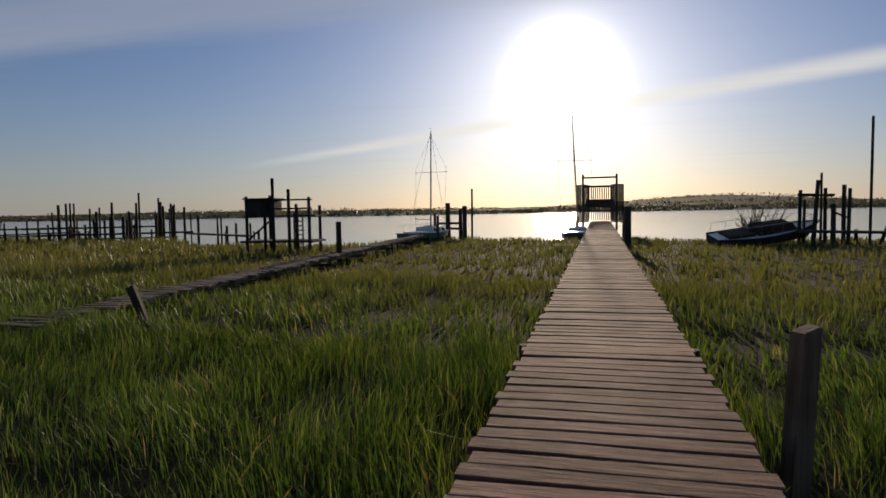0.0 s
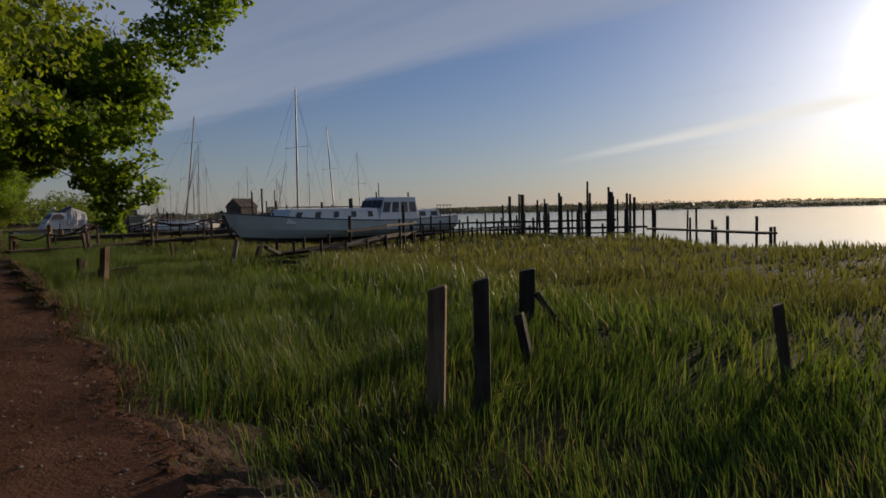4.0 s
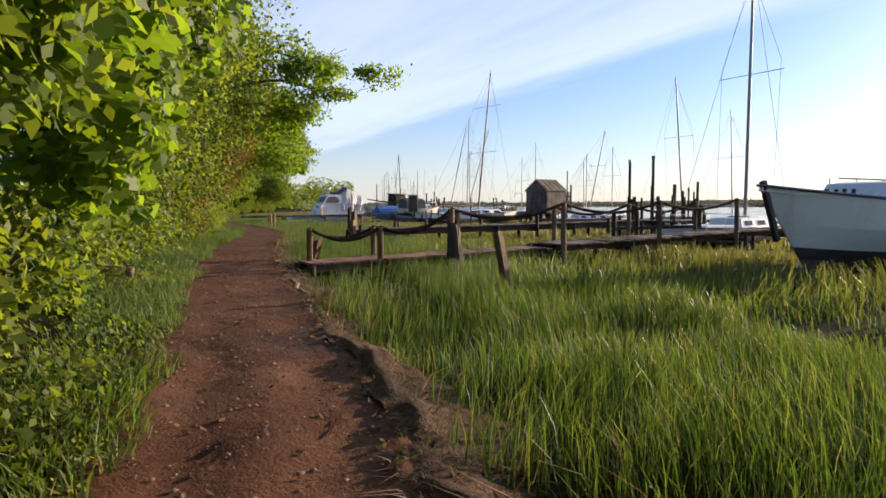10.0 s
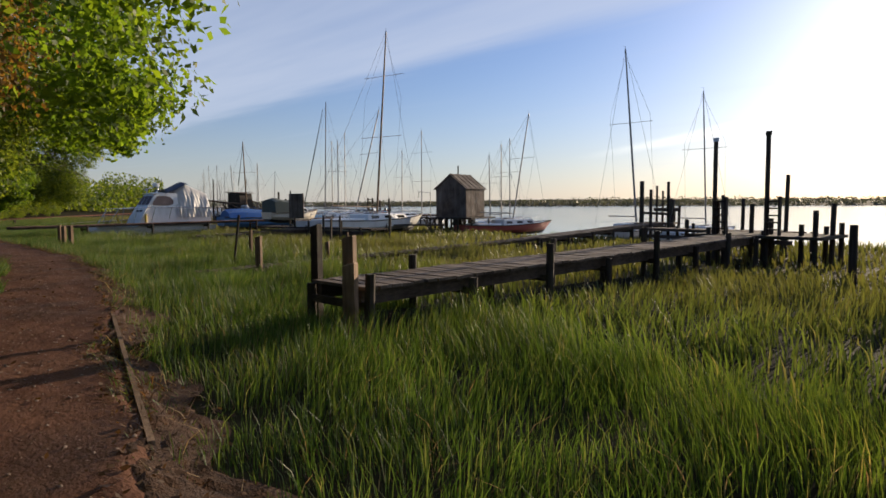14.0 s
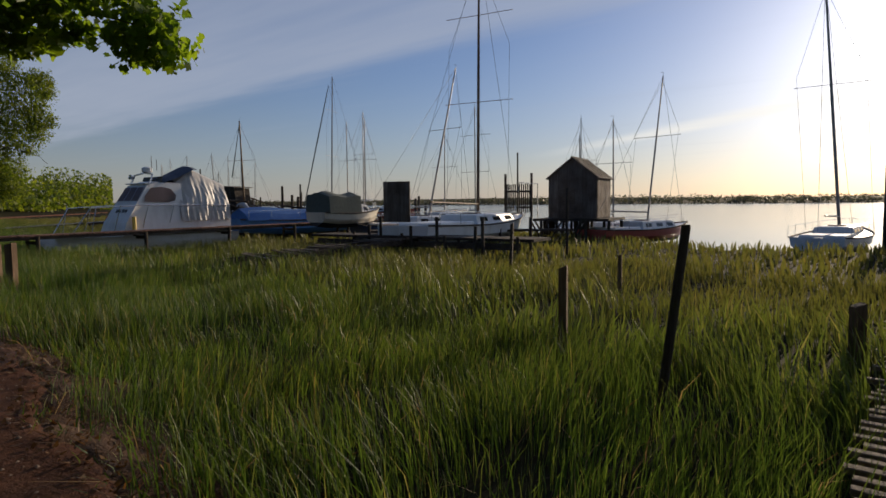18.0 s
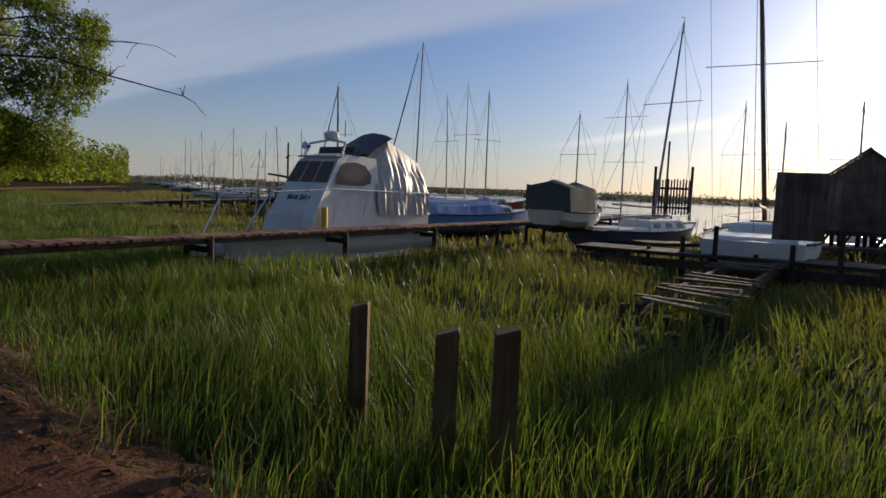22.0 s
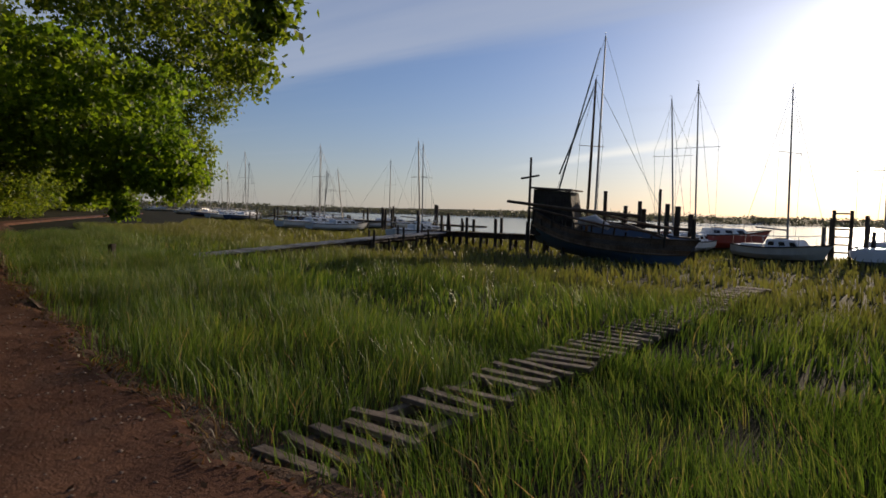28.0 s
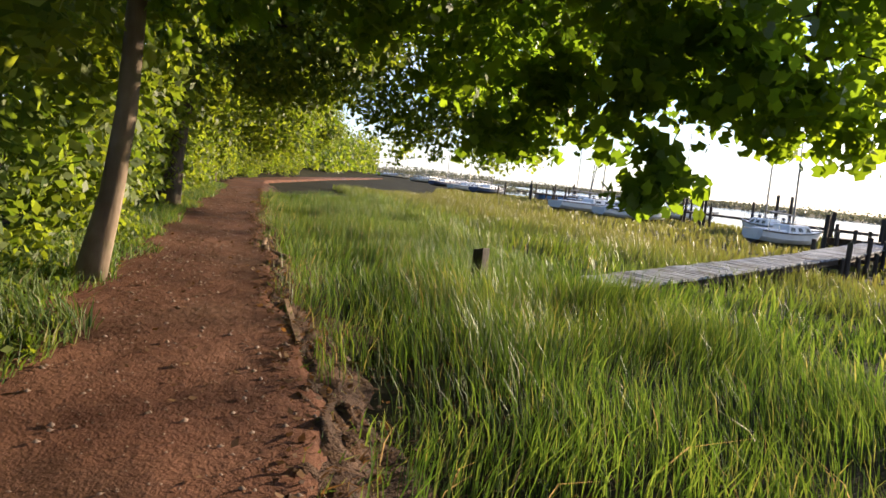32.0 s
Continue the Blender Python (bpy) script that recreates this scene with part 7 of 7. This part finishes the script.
def ketch():
    """Half-stripped hull down by the head, with a dark shelter on the stage at its stern."""
    top = thing("old_ketch", "old ketch hull, faded blue below and bare timber above", "boat")
    top.matrix_basis = pose(-72.95, 40.25, -0.32, 4, 8, 0)
    L, beam, depth = 4.8, 1.9, 0.95
    rings = hull_rings(L, beam, depth, 0.22, 0.30, stern=0.6, fine=0.6, count=17)
    build_hull(top, rings, M_BLUE_FADED, M_BLUE_FADED, M_BEAM, M_SHED, wet=2, deck_drop=0.30)
    for k in range(3):  # bare side planks above the painted ones
        rr = [[(x, w + 0.012, z) for x, w, z in ring] for ring in rings]
        part("side_plank", hull_part(bmesh.new(), rr, 4 + k, 5 + k), M_POST if k != 1 else M_PLANK_GREY, top, "bare weathered side planking")
    part("waterline_strake", tube([(x, -(w + 0.025), z) for x, w, z in (ring[4] for ring in rings)], 0.028, 6), M_POST, top)
    r = random.Random(2)
    for k in range(13):
        x = -2.2 + 0.34 * k
        part("rib", tube([(x, -0.84 + 0.10 * max(0, k - 8), depth - 0.1), (x + r.uniform(-0.04, 0.04), -0.88 + 0.10 * max(0, k - 8), depth + r.uniform(0.10, 0.42))], 0.028, 6), M_PILE, top)
    part("rail", tube([(-2.3, -0.9, depth + 0.40), (0.2, -0.9, depth + 0.28), (1.7, -0.6, depth + 0.30)], 0.035, 7), M_POST, top)
    part("rail", tube([(-2.3, 0.9, depth + 0.42), (0.2, 0.9, depth + 0.30), (1.7, 0.6, depth + 0.32)], 0.035, 7), M_POST, top)
    for k in range(5):
        part("loose_timber", box((-1.2 + 0.6 * k, r.uniform(-0.5, 0.5), depth + 0.06 + 0.04 * k), (r.uniform(0.8, 1.6), 0.12, 0.06), pose(0, 0, 0, 0, r.uniform(-6, 6), r.uniform(-25, 25))), M_SHED, top)
    part("sheet_bundle", tube([(-0.9, -0.3, depth + 0.18), (-0.4, -0.25, depth + 0.30), (0.1, -0.3, depth + 0.16)], [0.10, 0.16, 0.09], 9), M_TARP, top, "crumpled pale tarpaulin")
    rig(top, -0.75, depth - 0.25, 4.7, (-0.36, 0.0), L, M_VARNISH, False, 1, True, 0.05, stay_bow=2.3, stay_stern=-2.3, beam=1.5)
    part("furled_sail", tube([(-1.10, 0, depth + 4.3), (-1.95, 0, depth + 1.5)], [0.014, 0.026], 7), M_CANVAS, top)
    part("long_spar", tube([(-2.1, -2.55, 1.66), (-0.4, -2.0, 1.66), (1.3, -1.0, 1.68)], [0.04, 0.055, 0.05], 8), M_POST, top, "long pale spar laid across the rail")
    hut = thing("stage_shelter", "dark boarded shelter with a flat roof on the stage", "shed", (-74.75, 40.25, 0.42), 12)
    bm = bmesh.new()
    add_loft(bm, [[(-0.60, y, 0), (0.85, y, 0), (0.62, y, 1.38), (-0.56, y, 1.46)] for y in (-0.5, 0.5)])
    wall = part("shelter_wall", bm, M_PILE, hut)
    for k in range(9):
        part("board", box((0.06, -0.512, 0.08 + 0.155 * k), (1.40 - 0.028 * k, 0.02, 0.14), pose(0, 0, 0, 0, r.uniform(-0.6, 0.6), 0)), M_PILE, wall)
    part("roof", box((0.02, 0, 1.47), (1.42, 1.25, 0.05), pose(0, 0, 0, 0, 3, 0)), M_SHED, hut)
    jetty("dark stage on crowded piles leading to the shelter", (-81.6, 41.9, 0.30), (-74.0, 40.2, 0.40), 0.95, 0.13, 0.015, M_PILE, 91, leg_gap=0.75, leg_top=0.55, leg_r=0.06, beam=0.16)
    yacht = moor("tall-masted yacht lying behind the ketch with a furled jib", (-77.6, 48.9), (-77.5, 49.1, 9.2), 205, 5.2, 1.6, M_NAVY, 0.5, spreaders=2, boom=False)
    high = 9.2 - yacht.matrix_basis.translation.z
    part("furled_sail", tube([(2.5, 0, 0.75), (1.5, 0.02, 0.5 * high), (0.45, 0.0, 0.94 * high)], [0.03, 0.04, 0.02], 7), M_CANVAS, yacht, "dark furled jib on its stay")
    mast = thing("cross_pole", "bare dark pole with a cross bar near the ketch", "pole", (-74.54, 38.33, -0.3))
    part("pole", tube([(0, 0, 0), (0.02, 0, 3.05)], [0.05, 0.035], 8), M_PILE, mast)
    part("cross_bar", tube([(-0.42, 0.2, 2.45), (0.42, -0.2, 2.5)], 0.03, 7), M_PILE, mast)
    pole_run("mooring_stage", "crowd of dark mooring posts beside the ketch", "piles",
             [(-74.29, 42.94, 1.95, 0.075, 0, 0), (-73.6, 43.1, 1.45, 0.08, 0, 0), (-73.22, 43.41, 1.62, 0.08, 0, 0), (-72.9, 43.0, 1.35, 0.08, 0, 0), (-72.26, 42.71, 2.0, 0.05, 0, 0), (-72.41, 43.73, 1.55, 0.09, 0.04, 0), (-71.77, 42.89, 1.45, 0.10, 0.05, 0), (-71.4, 43.2, 1.2, 0.09, 0, 0), (-71.1, 42.6, 1.05, 0.07, 0, 0), (-74.0, 43.8, 1.1, 0.07, 0, 0)],
             [((-74.2, 43.05, 0.5), (-71.1, 42.85, 0.42), 0.6, 0.08), ((-74.2, 42.75, 0.85), (-71.1, 42.55, 0.7), 0.05, 0.10)])


def moor(label, foot, tip, turn, L, beam, paint, depth=0.5, **more):
    """A sailing boat whose mast stands on one point and ends at another."""
    at = more.get("mast_at", 0.08) * L
    c, s = math.cos(radians(turn)), math.sin(radians(turn))
    x, y = foot[0] - c * at, foot[1] - s * at
    z = max(float(land(x, y)) + 0.02, WATER_Z - 0.18)
    dx, dy = tip[0] - foot[0], tip[1] - foot[1]
    return sailboat(label, (x, y), turn, L, beam, paint, tip[2] - z - depth - 0.2, depth, lean=(c * dx + s * dy, c * dy - s * dx), z=z, **more)


def wreck():
    """Half-sunk hulk of a small boat with piles, at the water's edge."""
    hulk = sailboat("dark half-sunk wreck of a work boat", (6.2, 36.4), 20, 3.4, 1.2, M_TAR, None, 0.42, cabin=M_PILE, tilt=(14, -6))
    r = random.Random(88)
    brush = bmesh.new()
    for k in range(70):
        p = Vector((5.6 + 1.1 * r.random(), 36.2 + 0.6 * r.random(), 0.2))
        q = p + Vector((r.uniform(-0.4, 0.4), r.uniform(-0.2, 0.2), r.uniform(0.2, 0.85)))
        add_tube(brush, [p, p.lerp(q, 0.5) + Vector((r.uniform(-0.1, 0.1), 0, 0)), q], [0.012, 0.009, 0.004], 4)
    ob = part("driftwood", brush, M_PILE)
    tagged(ob, "tangle of dead branches caught on a wreck", "driftwood")
    pole_run("old_stage", "tall old dark piles with a cross beam", "piles",
             [(7.22, 36.3, 1.45, 0.06, 0.03, 0), (7.40, 36.5, 1.15, 0.05, 0.02, 0), (7.60, 36.2, 1.75, 0.07, 0.12, 0), (7.80, 36.16, 1.97, 0.04, 0, 0), (7.95, 36.3, 1.5, 0.06, 0, 0), (8.10, 36.0, 1.0, 0.08, 0, 0), (8.38, 36.0, 1.58, 0.07, 0, 0), (8.5, 35.97, 1.47, 0.06, 0.03, 0),
              (8.75, 36.1, 0.2, 0.06, 0, 0), (9.03, 35.8, 3.6, 0.045, 0.02, 0), (9.3, 35.9, 0.5, 0.06, 0.3, 0), (9.9, 35.9, 1.2, 0.06, 0, 0), (10.6, 35.7, 0.9, 0.06, 0, 0), (11.3, 35.6, 1.3, 0.06, 0, 0)],
             [((7.15, 36.25, 1.30), (8.15, 36.1, 1.27), 0.06, 0.09), ((7.1, 36.2, 0.15), (9.6, 35.7, 0.12), 0.5, 0.08), ((8.1, 36.0, 0.75), (8.5, 35.9, 0.55), 0.05, 0.06)])


def moored_boats():
    # near the first jetty
    moor("small sailing boat with a bare mast beyond the first jetty", (-0.35, 46.1), (-0.62, 46.1, 5.8), 92, 4.6, 1.6, M_NAVY, 0.5, boom=False)
    moor("slim sailing boat moored by dark piles", (-6.18, 40.08), (-6.1, 40.1, 4.4), 85, 4.2, 1.4, M_GREEN, 0.42)
    wreck()
    # boats around the barge
    moor("sailing boat with a tall white mast and cross-trees by the footbridge", (-35.05, 33.85), (-35.1, 34.0, 7.2), 95, 5.0, 1.7, M_WHITE)
    moor("white sloop lying at the outer stage", (-45.1, 46.0), (-45.3, 45.95, 5.5), 88, 5.4, 1.7, M_WHITE)
    moor("grey sloop with a tall raked mast at a boardwalk's end", (-48.15, 45.9), (-48.75, 45.8, 7.75), 92, 6.2, 1.9, M_WHITE, 0.55)
    moor("red-hulled sloop listing beside the hut", (-53.55, 43.9), (-53.6, 45.15, 5.4), 80, 5.2, 1.7, M_RED)
    moor("pale sloop with a tall wooden mast in front of the hut", (-56.0, 37.6), (-57.2, 39.2, 9.0), 103, 7.2, 2.1, M_WHITE, 0.62, mast_mat=M_VARNISH, spreaders=2)
    moor("sloop with a leaning mast among the moored boats", (-58.8, 38.4), (-59.1, 40.2, 5.75), 86, 5.0, 1.5, M_NAVY)
    moor("thin-masted yacht behind the hut", (-55.6, 45.4), (-55.7, 45.5, 4.1), 86, 4.4, 1.5, M_WHITE)
    sailboat("open boat under a dark green canvas hood", (-59.3, 35.3), 98, 2.7, 1.1, M_CREAM, None, 0.44, cover=M_CANVAS, hood=0.62, hood_len=0.5, z=0.24)
    sailboat("blue boat with a blue tarpaulin", (-63.4, 36.6), 84, 5.4, 1.7, M_BLUE, None, 0.66, cover=M_TARP_BLUE)
    moor("yacht beyond the blue boat", (-66.55, 47.8), (-66.6, 47.9, 4.6), 90, 5.2, 1.7, M_WHITE)
    moor("yacht with twin cross-trees at the gate", (-64.2, 47.5), (-64.3, 47.6, 5.7), 93, 5.4, 1.7, M_WHITE, spreaders=2)
    moor("yacht beyond the leaning masts", (-61.1, 52.5), (-61.2, 52.6, 5.3), 93, 5.0, 1.7, M_WHITE)
    moor("small yacht beyond the leaning masts", (-58.2, 47.4), (-58.2, 47.3, 3.8), 96, 4.0, 1.5, M_CREAM, 0.45)
    moor("pale yacht lying on the mud astern of the boardwalk gate", (-68.75, 44.2), (-68.85, 44.3, 5.2), -20, 2.9, 1.2, M_CREAM, 0.5)
    sailboat("red-hulled cutter on the mud", (-72.2, 48.6), 40, 4.0, 1.6, M_RED, None, 0.7, cabin=M_WHITE)
    moor("slim sloop behind the ketch", (-72.6, 47.4), (-72.8, 47.6, 6.3), 90, 5.0, 1.6, M_WHITE)
    moor("grey sloop by the ketch", (-73.2, 46.7), (-73.6, 47.0, 5.7), 92, 4.0, 1.4, M_NAVY, 0.45)
    # further downstream
    sailboat("small white yacht with a stowed sail in open water", (-87.21, 48.07), 160, 2.9, 1.1, M_WHITE, 4.3, 0.5, lean=(0.1, 0))
    sailboat("distant white yacht off the marsh", (-84.19, 44.04), 80, 2.9, 1.1, M_WHITE, 3.9, 0.45, lean=(-0.2, 0))
    sailboat("distant yacht at the far moorings", (-96.22, 47.79), 85, 5.0, 1.6, M_WHITE, 4.6, 0.5)
    sailboat("distant yacht at the far moorings", (-92.87, 46.86), 80, 3.8, 1.4, M_WHITE, 3.0, 0.45, lean=(-0.2, 0.3))
    r = random.Random(77)
    for k in range(26):
        x = -98 - 6.5 * k * (0.55 + 0.02 * k) + r.uniform(-3, 3)
        y = float(shore(x)) - r.uniform(0.5, 9) * (1 + 0.02 * k)
        sailboat("distant yacht at the far moorings", (x, y), r.uniform(60, 120), r.uniform(3.6, 5.6), 1.5, r.choice([M_WHITE, M_WHITE, M_NAVY, M_CREAM, M_BLUE]), r.uniform(3.4, 6.2), 0.5, lean=(r.uniform(-0.3, 0.3), r.uniform(-0.4, 0.4)), wires=k < 8)
    poles = []
    for k in range(40):
        f = k / 39
        x = -84 - 30 * f + r.uniform(-0.6, 0.6)
        poles.append((x, float(shore(x)) - 5.5 + r.uniform(-2.5, 2.5), r.uniform(0.4, 1.5), 0.07, r.uniform(-0.05, 0.05), 0))
    pole_run("far_stage", "long dark far landing stage on many piles", "piles", poles, [((-83.91, 48.77, 0.35), (-113.67, 57.11, 0.35), 0.8, 0.1)])


def kerbs():
    r = random.Random(14)
    for x0, n in ((-33.4, 2), (-61.6, 4), (-78.4, 4), (-29.9, 3)):
        edging = thing("kerb", "worn timber and stone edging along the footpath", "edging", (x0, lie(x0, 0.02), 0), group="path edging")
        for k in range(n):
            x = x0 - 0.42 * k
            m = pose(x - x0, lie(x, 0.04) - lie(x0, 0.02), 0.0, r.uniform(-4, 4), r.uniform(-3, 3), -math.degrees(math.atan2(lie(x - 0.4, 0) - lie(x, 0), 0.4)) + r.uniform(-4, 4))
            ob = part("kerb_stone", box((0, 0, -0.045), (0.40, 0.05, 0.13), None, 0.012), M_STONE if x0 > -60 else M_POST, edging)
            ob.matrix_basis = m
    for x0, x1 in ((-36.6, -40.4), (-75.9, -76.9), (-71.5, -72.6)):
        xs = (x0, x1)
        bm = bmesh.new()
        add_loft(bm, [[(x, float(np.interp(x, *zip(*EDGE))) + 0.03 + q, z) for q, z in ((-0.016, -0.06), (0.016, -0.06), (0.018, 0.012), (-0.014, 0.016))] for x in xs])
        tagged(part("edging_board", bm, M_POST), "long thin timber board edging the footpath", "edging", "path edging")
    # cut logs at the hedge foot
    for k, (x, y, z, a) in enumerate(((-30.75, 18.42, 0.05, 62), (-31.15, 18.62, 0.05, 40), (-30.95, 18.50, 0.15, 75), (-31.5, 18.68, 0.06, 50))):
        bm = tube([(-0.24, 0, 0), (-0.23, 0, 0), (0, 0.012, 0.005), (0.23, 0, 0), (0.24, 0, 0)], [0.05, 0.058, 0.062, 0.056, 0.048], 11)
        ob = part("log", bm, M_POST)
        ob.matrix_basis = pose(x, y, float(land(x, y)) + z, 0, 4, a)
        tagged(ob, "short sawn pale log lying at the foot of the hedge", "log", "sawn logs")


first_jetty()
marsh_posts()
second_jetty()
fallen_beam()
stilt_hut()
pile_field()
barge()
rope_jetty()
raised_jetty()
low_boardwalks()
hut_on_piles()
catamaran()
ketch()
moored_boats()
kerbs()
KEEP_CLEAR += [(-61.6, -60.1, 27.3, 33.2), (-30.4, -28.4, 27.4, 39)]
DECKS += [((1.92, 15.25), (0.66, 48.4), 0.50), ((-32.64, 21.05), (-32.95, 25.47), 0.38), ((-32.63, 25.58), (-33.15, 32.55), 0.5), ((-38.72, 23.9), (-38.95, 33.4), 0.43), ((-59.27, 24.6), (-62.71, 48.41), 0.235)]
THIN += [((-3.66, 18.38), (-5.5, 36.65), 0.26), ((-44.14, 24.8), (-45.0, 34.6), 0.23), ((-54.42, 28.0), (-55.35, 37.2), 0.42), ((-66.71, 23.75), (-67.09, 33.2), 0.26), ((-77.65, 29.2), (-78.75, 35.6), 0.32), ((-78.75, 35.6), (-80.6, 42.2), 0.4)]
fallen_leaves()
hedge_weeds()
puddles()
verges()
grow_grass()
grow_trees()
far_woods()
